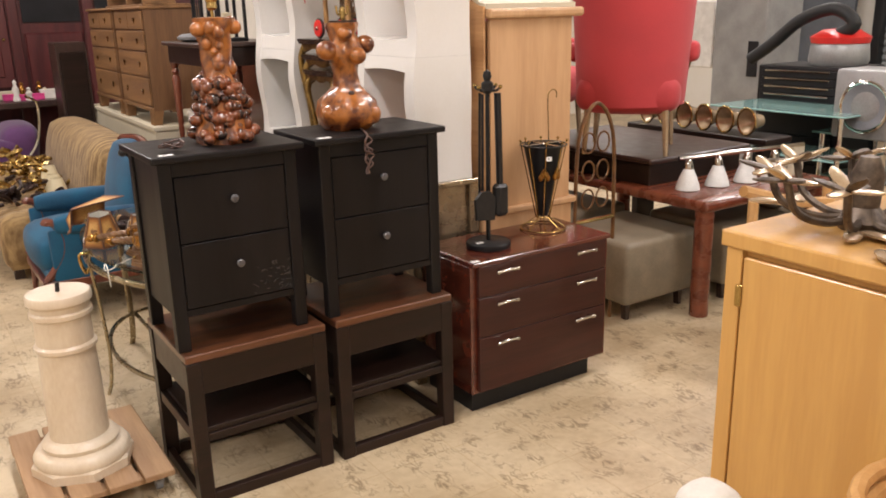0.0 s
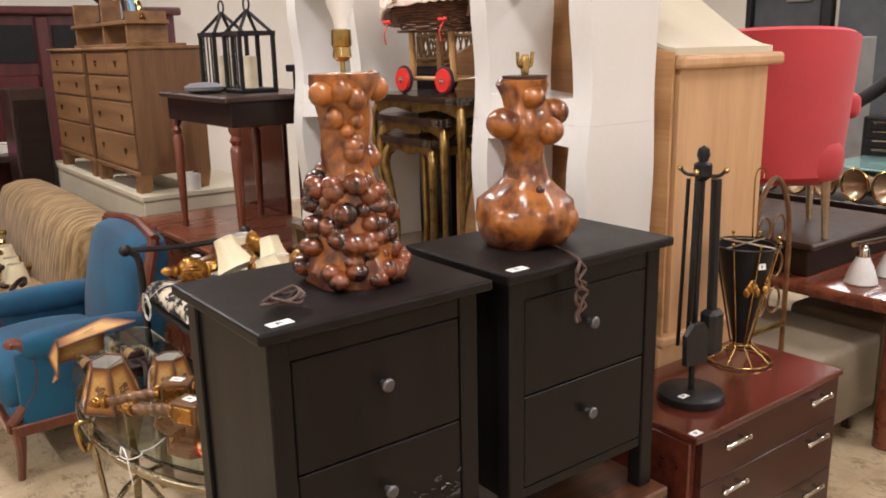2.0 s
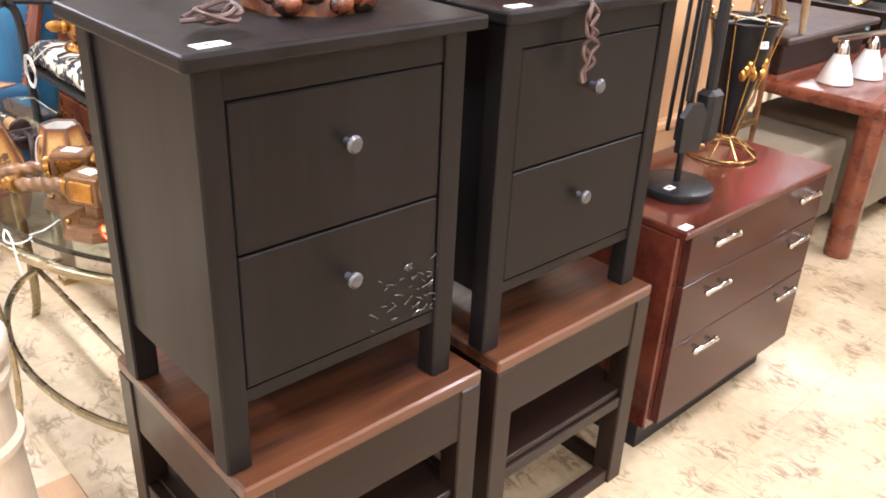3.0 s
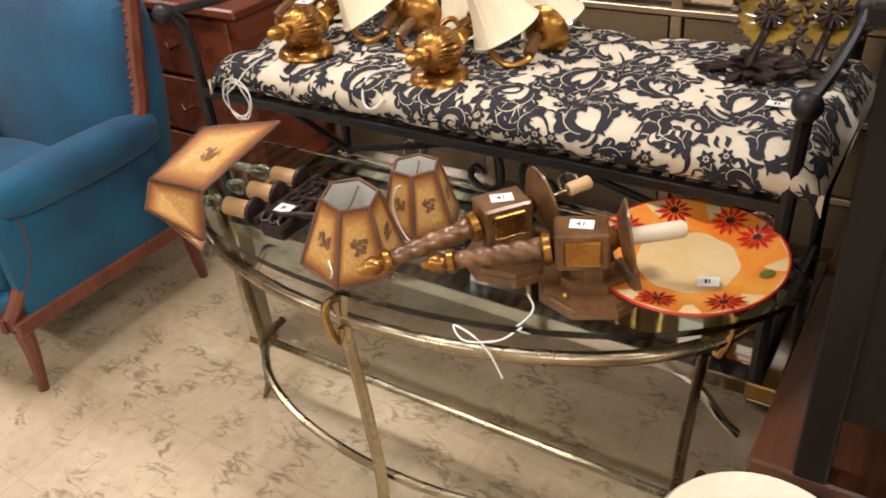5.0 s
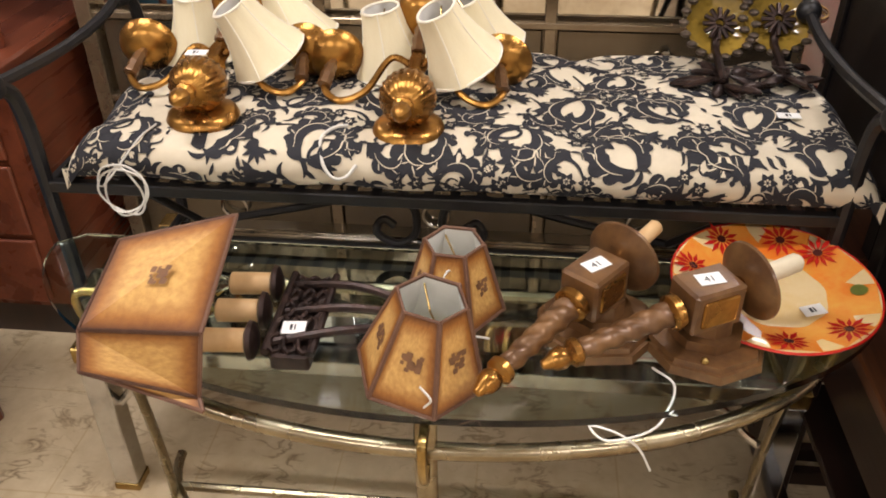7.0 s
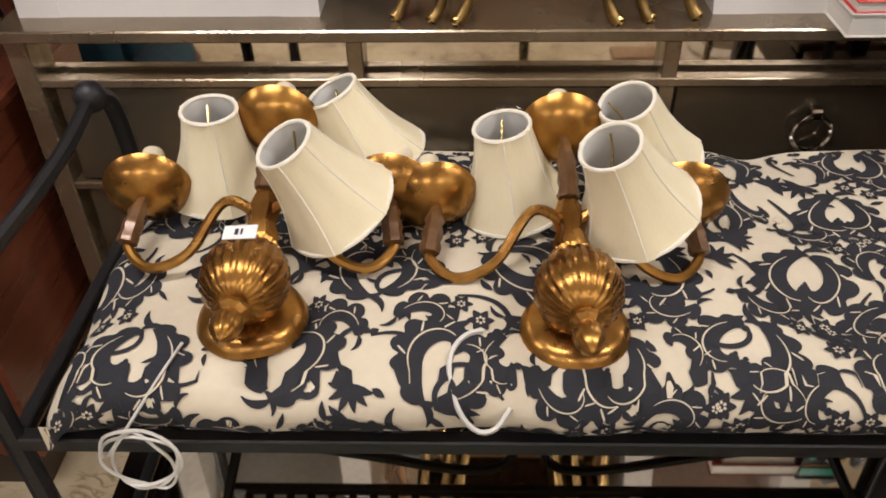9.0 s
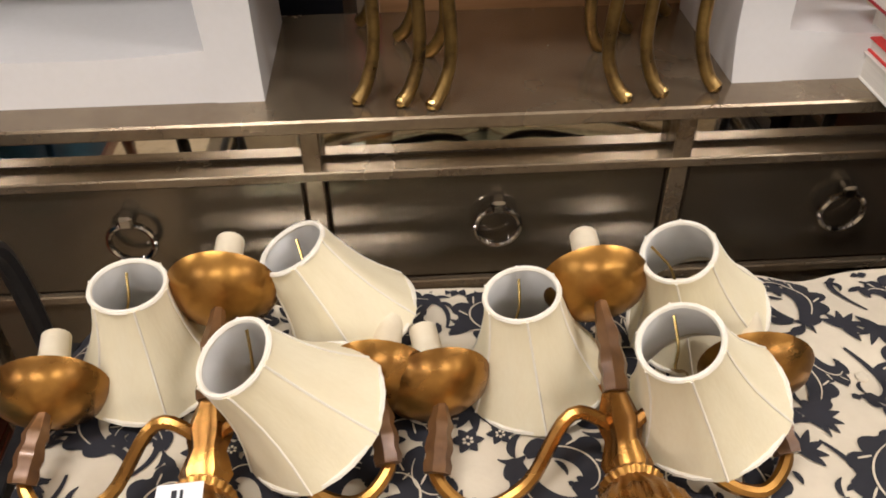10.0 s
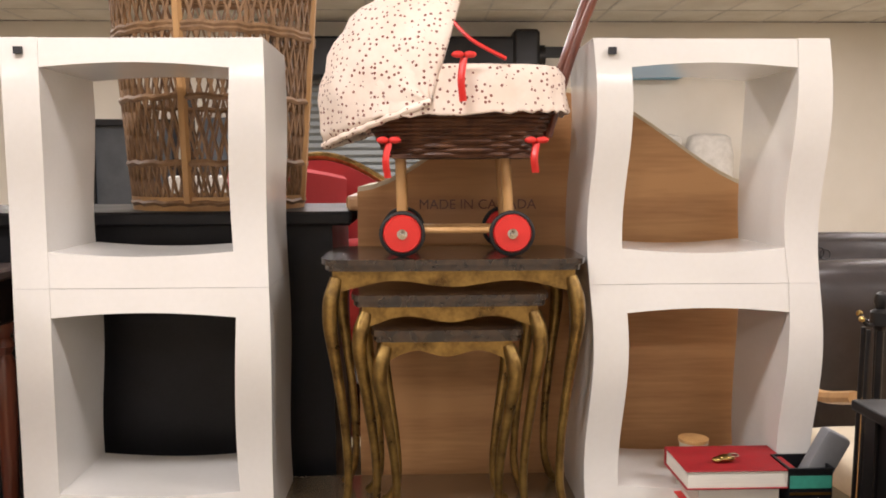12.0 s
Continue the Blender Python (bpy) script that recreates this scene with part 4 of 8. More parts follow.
def nest_table(yc, w, xf, d, z0, h, label):
    """Gilded table with scalloped dark top, shaped apron and cabriole legs; its front faces -x."""
    t = thing("nest_table", label, "side table", (xf + d / 2, yc, z0), "nest of tables")
    n = 48
    poly = []
    for i in range(n):
        a = 2 * math.pi * i / n
        c, s = math.cos(a), math.sin(a)
        k = 0.16
        px, py = math.copysign(abs(c) ** k, c), math.copysign(abs(s) ** k, s)
        poly.append((xf + d / 2 + px * d / 2 * (1 + 0.014 * math.cos(8 * a)), yc + py * w / 2 * (1 + 0.014 * math.cos(8 * a))))
    part("tabletop", prism(poly, z0 + h - 0.012, z0 + h), DARKTOP, t, "dark distressed top with moulded edge")
    part("edge_moulding", prism([((p[0] - xf - d / 2) * 0.975 + xf + d / 2, (p[1] - yc) * 0.975 + yc) for p in poly], z0 + h - 0.024, z0 + h - 0.0125), DARKTOP, t)

    def apron(a, b, lo, hi, axis):
        m = 20
        pts = [(a + (b - a) * i / m, z0 + h - 0.024) for i in range(m + 1)]
        pts += [(b - (b - a) * i / m, z0 + h - 0.052 - 0.007 * math.cos(i / m * 4 * math.pi) - 0.012 * (abs(i / m - 0.5) * 2) ** 4) for i in range(m + 1)]
        return prism(pts, lo, hi, axis)

    i = 0.022
    part("front_apron", apron(yc - w / 2 + i, yc + w / 2 - i, xf + i, xf + i + 0.012, "x"), ANTGOLD, t)
    for yy in (yc - w / 2 + i, yc + w / 2 - i - 0.012):
        part("side_apron", apron(xf + i + 0.012, xf + d - i, yy, yy + 0.012, "y"), ANTGOLD, t)
    for fx in (0, 1):
        for fy in (-1, 1):
            ox, oy = (-1 if fx == 0 else 1), fy
            bx, by = (xf + 0.03 if fx == 0 else xf + d - 0.03), yc + fy * (w / 2 - 0.03)
            ks = [(0.0, 0.98, 0.014), (0.008, 0.90, 0.017), (0.010, 0.80, 0.015), (0.0, 0.60, 0.0115), (-0.010, 0.36, 0.0095), (-0.012, 0.16, 0.009), (-0.002, 0.05, 0.010), (0.008, 0.012, 0.011)]
            pts = [(bx + ox * k[0], by + oy * k[0] * 1.4, z0 + k[1] * (h - 0.03)) for k in ks]
            cv = curve(pts, 4)
            rr = []
            for q in range(len(ks) - 1):
                rr += [ks[q][2] + (ks[q + 1][2] - ks[q][2]) * e / 4 for e in range(4)]
            rr.append(ks[-1][2])
            lg = part("leg", tube(cv, rr, 10), ANTGOLD, t, smooth=True)
            part("foot_cap", blob((bx + ox * 0.008, by + oy * 0.011, z0 + 0.009), (0.009, 0.009, 0.009), u=8, v=6), BRASS, lg)
    return t


NT = "antique gold nesting table with cabriole legs and dark scalloped top"
nest_table(3.153, 0.545, 1.402, 0.31, 0.885, 0.575, NT)
nest_table(3.162, 0.405, 1.392, 0.26, 0.885, 0.503, "antique gold nesting table with cabriole legs, under a larger one")
nest_table(3.168, 0.31, 1.382, 0.21, 0.885, 0.433, "smallest " + NT)

# ---- doll carriage ----


def carriage():
    y0, y1, xc, z = 2.93, 3.36, 1.56, 1.46
    t = thing("doll_carriage", "wicker doll carriage with sprigged cotton hood and red wheels", "doll carriage", (xc, 3.15, z))
    for y in (3.26, 3.03):
        for x in (xc - 0.10, xc + 0.10):
            w = part("wheel", lathe([(0, -0.012), (0.037, -0.012), (0.040, -0.006), (0.040, 0.006), (0.037, 0.012), (0, 0.012)], m=pose(x, y, z + 0.048, 0, 90, 0), seg=30), REDPAINT, t, "red painted wooden wheel", True)
            part("tyre", tube([(x, y + 0.043 * math.cos(i * 0.2094), z + 0.048 + 0.043 * math.sin(i * 0.2094)) for i in range(30)], 0.0055, 8, closed=True), RUBBER, w, "black rubber tyre", True)
            part("hub_bolt", lathe([(0.011, 0), (0.011, 0.003), (0.006, 0.004), (0.005, 0.010), (0, 0.011)], m=pose(x - 0.012, y, z + 0.048, 0, -90, 0), seg=12), CHROME, w, smooth=True)
        part("axle", tube([(xc - 0.1, y, z + 0.048), (xc + 0.1, y, z + 0.048)], 0.006), LIGHTWOOD, t)
        for x in (xc - 0.06, xc + 0.06):
            part("leg", tube([(x, y, z + 0.05), (x, y + (0.004 if y > 3.1 else 0.012), z + 0.215)], 0.0115, 10), LIGHTWOOD, t, smooth=True)
    for x in (xc - 0.06, xc + 0.06):
        part("long_rail", tube([(x, 3.27, z + 0.052), (x, 3.02, z + 0.052)], 0.007, 8), LIGHTWOOD, t)
    # woven basket
    bk = part("basket_floor", box((xc - 0.11, 2.99, z + 0.205), (xc + 0.11, 3.28, z + 0.213)), WICKER, t)
    n = 56

    def rim(k):
        zz = z + 0.212 + 0.115 * k
        a, b = 0.115 + 0.035 * k, 0.155 + 0.055 * k
        cy = 3.135 + 0.006 * k
        return a, b, cy, zz

    for row in range(14):
        a, b, cy, zz = rim(row / 13)
        ring = []
        for i in range(n):
            q = 2 * math.pi * i / n
            c, s = math.cos(q), math.sin(q)
            g = 1 + (0.022 if (i // 2 + row) % 2 else -0.012)
            px, py = math.copysign(abs(c) ** 0.55, c), math.copysign(abs(s) ** 0.55, s)
            ring.append((xc + a * px * g, cy + b * py * g, zz))
        part("woven_strand", tube(ring, 0.0050, 6, closed=True), WICKER, t, smooth=True)
    # gathered cotton skirt round the rim
    bm = bmesh.new()
    rings = []
    for k, (zz, g) in enumerate(((0.385, 0.90), (0.392, 1.0), (0.372, 1.06), (0.335, 1.07), (0.298, 1.10), (0.292, 1.115))):
        ring = []
        for i in range(120):
            q = 2 * math.pi * i / 120
            c, s = math.cos(q), math.sin(q)
            px, py = math.copysign(abs(c) ** 0.55, c), math.copysign(abs(s) ** 0.55, s)
            f = g + (0.012 + 0.006 * k) * math.sin(i * 1.05) * 0.3 + 0.01 * noise.noise(Vector((i * 0.3, k, 0)))
            ring.append(bm.verts.new((xc + 0.15 * px * f, 3.14 + 0.212 * py * f, z + zz - (0.003 * math.sin(i * 1.6) if k > 3 else 0) + (0.02 * py * -0.4 if k > 2 else 0))))
        rings.append(ring)
    for p, q in zip(rings, rings[1:]):
        for i in range(120):
            j = (i + 1) % 120
            bm.faces.new((p[i], p[j], q[j], q[i]))
    sk = part("cotton_skirt", bm, SPRIG, t, "cream cotton skirt with tiny sprigs", True)
    sm = sk.modifiers.new("thick", "SOLIDIFY")
    sm.thickness = 0.004
    # folding hood over the head end (high y)
    bm = bmesh.new()
    rows = []
    for i in range(19):
        a = math.pi * (-0.10 + i / 18 * 0.70)
        ring = []
        for j in range(33):
            b = math.pi * j / 32
            pleat = 1 + 0.014 * math.sin(i * 2.2) * math.sin(b) + 0.045 * noise.noise(Vector((i * 0.35, j * 0.3, 3))) + (0.02 * math.sin(j * 2.4) if i < 3 else 0)
            dy, dz = math.cos(a), math.sin(a)
            rad = 0.27 * math.sin(b) * pleat
            ring.append(bm.verts.new((xc - 0.165 * math.cos(b) * pleat, 3.20 + rad * dy * 0.88, z + 0.315 + rad * dz * 0.98)))
        rows.append(ring)
    for p, q in zip(rows, rows[1:]):
        for j in range(32):
            bm.faces.new((p[j], p[j + 1], q[j + 1], q[j]))
    hd = part("hood", bm, SPRIG, t, "cream sprigged cotton hood with soft pleats", True)
    sm = hd.modifiers.new("thick", "SOLIDIFY")
    sm.thickness = 0.006
    low = -0.10 * math.pi
    ruf = [(xc - 0.166 * math.cos(math.pi * j / 60), 3.20 + 0.272 * math.sin(math.pi * j / 60) * math.cos(low) * 0.88 + 0.004 * math.sin(j * 1.9), z + 0.315 + 0.272 * math.sin(math.pi * j / 60) * math.sin(low) * 0.98) for j in range(61)]
    part("ruffle", tube(ruf, 0.007, 8), SPRIG, t, smooth=True)
    for x, y, zz, ln in ((xc - 0.145, 3.285, z + 0.235, 0.07), (xc - 0.135, 2.985, z + 0.235, 0.06), (xc - 0.175, 3.135, z + 0.40, 0.085)):
        rb = part("ribbon", tube(curve([(x, y, zz), (x - 0.012, y + 0.006, zz - ln * 0.5), (x - 0.008, y + 0.002, zz - ln)]), 0.008, 6, squash=0.3), REDPAINT, t, "red ribbon bow")
        for s in (-1, 1):
            part("loop", blob((x - 0.004, y + s * 0.012, zz + 0.006), (0.005, 0.013, 0.007), u=8, v=6), REDPAINT, rb)
    part("trim_cord", tube(curve([(xc - 0.11, 3.17, z + 0.50), (xc - 0.15, 3.12, z + 0.44), (xc - 0.16, 3.05, z + 0.40)]), 0.004), REDPAINT, t)
    part("push_handle", tube(curve([(xc + 0.06, 2.95, z + 0.25), (xc + 0.06, 2.90, z + 0.42), (xc + 0.06, 2.84, z + 0.58), (xc - 0.06, 2.84, z + 0.58), (xc - 0.06, 2.90, z + 0.42), (xc - 0.06, 2.95, z + 0.25)], 5), 0.009, 8), CHAIRWOOD, t, smooth=True)


carriage()

# ---- books, tin and oddments on the sideboard ----


def book(x0, x1, y0, y1, z0, z1, cover, label):
    t = thing("book", label, "book", ((x0 + x1) / 2, (y0 + y1) / 2, z0), "stacked books")
    part("page_block", box((x0 + 0.003, y0 + 0.004, z0 + 0.003), (x1 - 0.004, y1 - 0.004, z1 - 0.003)), PAPER, t)
    part("back_cover", box((x0, y0, z0), (x1, y1, z0 + 0.003), 0.001), cover, t)
    part("front_cover", box((x0, y0, z1 - 0.003), (x1, y1, z1), 0.001), cover, t)
    part("spine", box((x1 - 0.003, y0, z0 + 0.003), (x1, y1, z1 - 0.003)), cover, t)


book(1.350, 1.505, 2.475, 2.68, 0.885, 0.925, PAPER, "thick white paperback at the bottom of a stack")
book(1.352, 1.49, 2.482, 2.675, 0.925, 0.945, REDPAINT, "thin red book in a stack")
book(1.355, 1.49, 2.485, 2.66, 0.945, 0.99, PAPER, "white paperback book in a stack")
book(1.348, 1.50, 2.455, 2.685, 0.99, 1.03, REDCLOTH, "dark red cloth-bound book on a stack")
t = thing("food_can", "small tan tin can with printed label beside the books", "can", (1.56, 2.60, 0.947))
part("can_body", lathe([(0, 0), (0.032, 0), (0.033, 0.004), (0.031, 0.008), (0.031, 0.068), (0.033, 0.072), (0.033, 0.075), (0, 0.075)], (1.56, 2.60, 0.947), 28), CREAMBOARD, t, smooth=True)
part("lid", lathe([(0.034, 0.075), (0.034, 0.082), (0, 0.083)], (1.56, 2.60, 0.947), 28), LIGHTWOOD, t)
part("label_band", lathe([(0.0316, 0.016), (0.0316, 0.038)], (1.56, 2.60, 0.947), 28), REDCLOTH, t)
t = thing("brass_clip", "small crumpled brass trinket lying on a red book", "trinket", (1.40, 2.585, 1.03))
bm = blob((1.40, 2.585, 1.038), (0.014, 0.02, 0.008))
blob((1.395, 2.605, 1.036), (0.010, 0.012, 0.006), bm)
part("body", bm, BRASS, t, smooth=True)
part("loop", tube([(1.40 + 0.010 * math.cos(i * 0.52), 2.57 + 0.01 * math.sin(i * 0.52), 1.044) for i in range(12)], 0.002, 6, closed=True), CHROME, t)


def tin_box():
    x0, x1, y0, y1, z = 1.345, 1.43, 2.385, 2.475, 0.885
    t = thing("tea_tin", "black and teal printed open tin with coloured flowers", "tin", (1.39, 2.43, z))
    h = 0.145
    for a, b in (((x0, y0), (x0 + 0.002, y1)), ((x1 - 0.002, y0), (x1, y1)), ((x0 + 0.002, y0), (x1 - 0.002, y0 + 0.002)), ((x0 + 0.002, y1 - 0.002), (x1 - 0.002, y1))):
        part("tin_wall", box((a[0], a[1], z), (b[0], b[1], z + h)), BLACKTOP, t)
    part("floor_plate", box((x0 + 0.002, y0 + 0.002, z), (x1 - 0.002, y1 - 0.002, z + 0.003)), BLACKTOP, t)
    part("teal_band", box((x0 - 0.0018, y0 + 0.002, z + h - 0.038), (x0 - 0.0002, y1 - 0.002, z + h - 0.012)), TEAL, t)
    part("yellow_band", box((x0 - 0.0018, y0 + 0.002, z + h - 0.052), (x0 - 0.0002, y1 - 0.002, z + h - 0.047)), GOLDPAINT, t)
    rnd = random.Random(4)
    for m in (PINK, TAG, GREENGLAZE, TEAL, PINK, TAG, BLUEMAT, TAG):
        yy, zz = rnd.uniform(y0 + 0.015, y1 - 0.015), rnd.uniform(z + 0.02, z + 0.08)
        part("flower_print", lathe([(0.0, 0.0), (0.009, 0.0), (0.009, 0.001)], m=pose(x0 - 0.0004, yy, zz, 0, -90, 0), seg=10, ripple=0.25, lobes=5), m, t)
    bm = box((x0 - 0.003, y0 - 0.002, z + h), (x1 + 0.002, y0 + 0.003, z + h + 0.004))
    box((x0 - 0.003, y1 - 0.003, z + h), (x1 + 0.002, y1 + 0.002, z + h + 0.004), 0, bm)
    box((x0 - 0.003, y0 + 0.003, z + h), (x0 + 0.003, y1 - 0.003, z + h + 0.004), 0, bm)
    box((x1 - 0.003, y0 + 0.003, z + h), (x1 + 0.002, y1 - 0.003, z + h + 0.004), 0, bm)
    part("rim", bm, BLACKTOP, t)
    g = thing("grey_plastic_case", "grey plastic rounded case standing in an open tin", "case", (1.39, 2.42, z + 0.05))
    bm = box((-0.018, -0.03, 0), (0.018, 0.03, 0.19), 0.010, seg=2)
    bmesh.ops.transform(bm, matrix=pose(1.39, 2.445, z + 0.04, 28, 0, 0), verts=bm.verts)
    part("shell", bm, GREYPLAST, g, smooth=True)


tin_box()

# ---- black dresser, wicker hampers and what stands behind ----
t = thing("black_dresser", "tall black painted dresser standing back to the sideboard", "dresser", (2.05, 4.0, 0))
part("carcass", box((1.80, 3.44, 0.06), (2.28, 4.75, 1.505)), BLACKTOP, t)
part("top", box((1.775, 3.39, 1.505), (2.30, 4.78, 1.54), 0.006), BLACKTOP, t)
part("plinth", box((1.82, 3.46, 0), (2.26, 4.73, 0.06)), BLACKTOP, t)


def hamper(x, y, z, h, r0, r1, label):
    """Openwork rattan hamper: crossed strands, braided hoops, flat staves."""
    t = thing("wicker_hamper", label, "wicker basket", (x, y, z), "wicker hampers")
    n = 56

    def at(a, k):
        r = r0 + (r1 - r0) * k
        return (x + r * math.cos(a), y + r * math.sin(a), z + 0.02 + k * (h - 0.03))

    for d in (-1, 1):
        for i in range(n):
            a = 2 * math.pi * i / n
            part("strand", tube([at(a + d * 0.75 * k / 10, k / 10) for k in range(11)], 0.0042, 4), RATTAN, t)
    for k in (0.0, 0.13, 0.34, 0.55, 0.565, 0.74, 0.755, 0.9, 0.98, 1.0):
        part("hoop", tube([(at(2 * math.pi * i / 60, k)[0], at(2 * math.pi * i / 60, k)[1], at(0, k)[2] + 0.003 * math.sin(i * 2.1)) for i in range(60)], 0.0085, 6, closed=True), RATTAN, t, smooth=True)
    part("base_band", lathe([(r0 + 0.002, 0.0), (r0 + 0.006, 0.035), (r0 - 0.006, 0.035), (r0 - 0.008, 0.0)], (x, y, z), 48, caps=False), RATTANLT, t, smooth=True)
    for i in range(4):
        a = i * math.pi / 2 + 3.02
        c0, c1 = at(a, 0), at(a, 1)
        part("stave", tube([c0, c1], 0.013, 6), RATTANLT, t)
    return t


hamper(2.04, 3.77, 1.54, 0.80, 0.225, 0.285, "tall openwork rattan hamper on a black dresser")


def armoire():
    x0, x1, y0, y1 = 1.76, 2.26, 2.365, 3.375
    t = thing("maple_armoire", "light maple armoire with arched cream pediment, seen from behind", "armoire", (2.0, 2.9, 0))
    part("base", box((x0 - 0.005, y0 - 0.01, 0), (x1 + 0.01, y1 + 0.01, 0.70), 0.004), MAPLE, t)
    part("ledge", box((x0 - 0.005, y0 - 0.025, 0.70), (x1 + 0.03, y1 + 0.025, 0.73), 0.008, seg=2), MAPLE, t)
    for y in (y0, y1 - 0.022):
        part("side_panel", box((x0 + 0.05, y, 0.73), (x1, y + 0.022, 1.54)), MAPLE, t)
    part("front_panel", box((x1 - 0.022, y0 + 0.022, 0.73), (x1 - 0.002, y1 - 0.022, 1.52)), MAPLE, t)
    for y in (y0, y1):
        s = 1 if y == y1 else -1
        part("cornice", box((x0 + 0.03, y - 0.03, 1.54), (x1 + 0.05, y + 0.03, 1.58), 0.012, seg=2), MAPLE, t)

    def arch(y):
        q = (y - (y0 + y1) / 2) / ((y1 - y0) / 2)
        return 1.60 + 0.24 * (0.5 + 0.5 * math.cos(q * math.pi)) ** 0.85

    m = 28
    ys = [y0 + (y1 - y0) * i / m for i in range(m + 1)]
    part("back_panel", prism([(y, arch(y) - 0.012) for y in ys] + [(y1, 0.73), (y0, 0.73)], x0 + 0.014, x0 + 0.024, "x"), PLY, t, "raw plywood back panel")
    part("arch_roof", loft([[(x0 + 0.026, y, arch(y) - 0.02), (x0 + 0.026, y, arch(y)), (x1 + 0.02, y, arch(y)), (x1 + 0.02, y, arch(y) - 0.02)] for y in ys]), CREAMBOARD, t, "cream arched pediment top", True)
    cu = bpy.data.curves.new("stencil", "FONT")
    cu.body, cu.size, cu.extrude = "MADE IN CANADA", 0.034, 0.0006
    o = new("stencil_writing", cu)
    o.matrix_basis = pose(x0 + 0.012, 3.225, 1.545, 90, 0, -90)
    dg = bpy.context.evaluated_depsgraph_get()
    me = bpy.data.meshes.new_from_object(o.evaluated_get(dg))
    bpy.data.objects.remove(o)
    st = new("stencil_writing", me)
    me.materials.clear()
    me.materials.append(CHAIRWOOD)
    st.matrix_basis = pose(x0 + 0.0125 - 2.0, 3.225 - 2.9, 1.545, 90, 0, -90)
    st.parent = t


armoire()

# ---- chrome and brass coffee table carrying an iron bench ----
t = thing("coffee_table", "chrome and brass coffee table with mirrored glass top, under a bench", "coffee table", (0.87, 3.14, 0))
for x in (0.635, 1.075):
    for y in (2.46, 3.77):
        lg = part("leg", box((x, y, 0), (x + 0.05, y + 0.05, 0.36), 0.003), CHROME, t)
        part("corner_cap", box((x - 0.003, y - 0.003, 0.3601), (x + 0.053, y + 0.053, 0.398), 0.003), BRASS, lg, "brass corner")
        part("foot", box((x - 0.002, y - 0.002, 0.001), (x + 0.052, y + 0.052, 0.02), 0.001), BRASS, lg)
for x in (0.637, 1.077):
    part("side_rail", box((x, 2.51, 0.362), (x + 0.045, 3.77, 0.396), 0.002), CHROME, t)
for y in (2.462, 3.772):
    part("end_rail", box((0.685, y, 0.362), (1.075, y + 0.045, 0.396), 0.002), CHROME, t)
    s = 1 if y < 3 else -1
    part("curved_brace", tube(curve([(0.66, y + 0.03 + s * 0.17, 0.355), (0.66, y + 0.03 + s * 0.11, 0.33), (0.66, y + 0.03 + s * 0.06, 0.27), (0.66, y + 0.025 + s * 0.03, 0.24)]), 0.009), CHROME, t)
part("top_panel", box((0.69, 2.512, 0.372), (1.075, 3.768, 0.388)), MIRROR, t, "mirrored top panel")


def bench():
    y0, y1, xf, xb, zr = 2.50, 3.765, 0.645, 1.10, 0.752
    t = thing("iron_bench", "black wrought iron bench with scrolled stretchers, on a coffee table", "bench", (0.87, 3.13, 0.398))
    for x in (xf, xb):
        part("seat_rail", box((x - 0.009, y0, zr - 0.012), (x + 0.009, y1, zr + 0.008), 0.002), IRON, t)
    for y in (y0, y1):
        part("end_rail", box((xf + 0.009, y - 0.008, zr - 0.01), (xb - 0.009, y + 0.008, zr + 0.006), 0.002), IRON, t)
    n = 30
    for i in range(1, n):
        y = y0 + (y1 - y0) * i / n
        part("slat", box((xf + 0.009, y - 0.008, zr + 0.0), (xb - 0.009, y + 0.008, zr + 0.007)), IRON, t)
    for y, s in ((y0, -1), (y1, 1)):
        for x in (xf, xb):
            part("leg", tube(curve([(x, y, 0.40), (x, y, 0.58), (x, y + s * 0.004, zr), (x - 0.0, y + s * 0.006, zr + 0.10), (x - 0.008, y + s * 0.010, zr + 0.16), (x - 0.035, y + s * 0.014, zr + 0.187)], 5), 0.0125, 8), IRON, t, smooth=True)
            part("knob", blob((x - 0.045, y + s * 0.016, zr + 0.188), 0.022, u=14, v=10), IRON, t, smooth=True)
        part("arm_rail", tube(curve([(xf - 0.04, y + s * 0.016, zr + 0.188), (xf + 0.15, y + s * 0.016, zr + 0.17), (xb - 0.15, y + s * 0.016, zr + 0.17), (xb - 0.04, y + s * 0.016, zr + 0.188)]), 0.010, 8), IRON, t, smooth=True)
        part("low_rail", tube([(xf, y, 0.42), (xb, y, 0.42)], 0.009), IRON, t)
    xs = 1.0
    part("low_bar", box((xs - 0.008, y0 + 0.01, 0.404), (xs + 0.008, y1 - 0.01, 0.424), 0.002), IRON, t)
    for s in (-1, 1):
        yc = 3.175
        pts = [(xs, yc + s * 0.50, 0.46), (xs, yc + s * 0.30, 0.505), (xs, yc + s * 0.12, 0.548), (xs, yc + s * 0.04, 0.53), (xs, yc + s * 0.03, 0.46), (xs, yc + s * 0.07, 0.43), (xs, yc + s * 0.115, 0.455), (xs, yc + s * 0.10, 0.49), (xs, yc + s * 0.075, 0.475)]
        part("scroll", tube(curve(pts, 6), 0.009, 8), IRON, t, smooth=True)
        part("strut", tube([(xs, yc + s * 0.50, 0.46), (xf + 0.1, y1 - 0.02 if s > 0 else y0 + 0.02, zr - 0.01)], 0.009), IRON, t)


bench()

# ---- damask cushion ----
CY0, CY1, CX0, CX1, CZ = 2.445, 3.725, 0.632, 1.115, 0.764
CW = CX1 - CX0


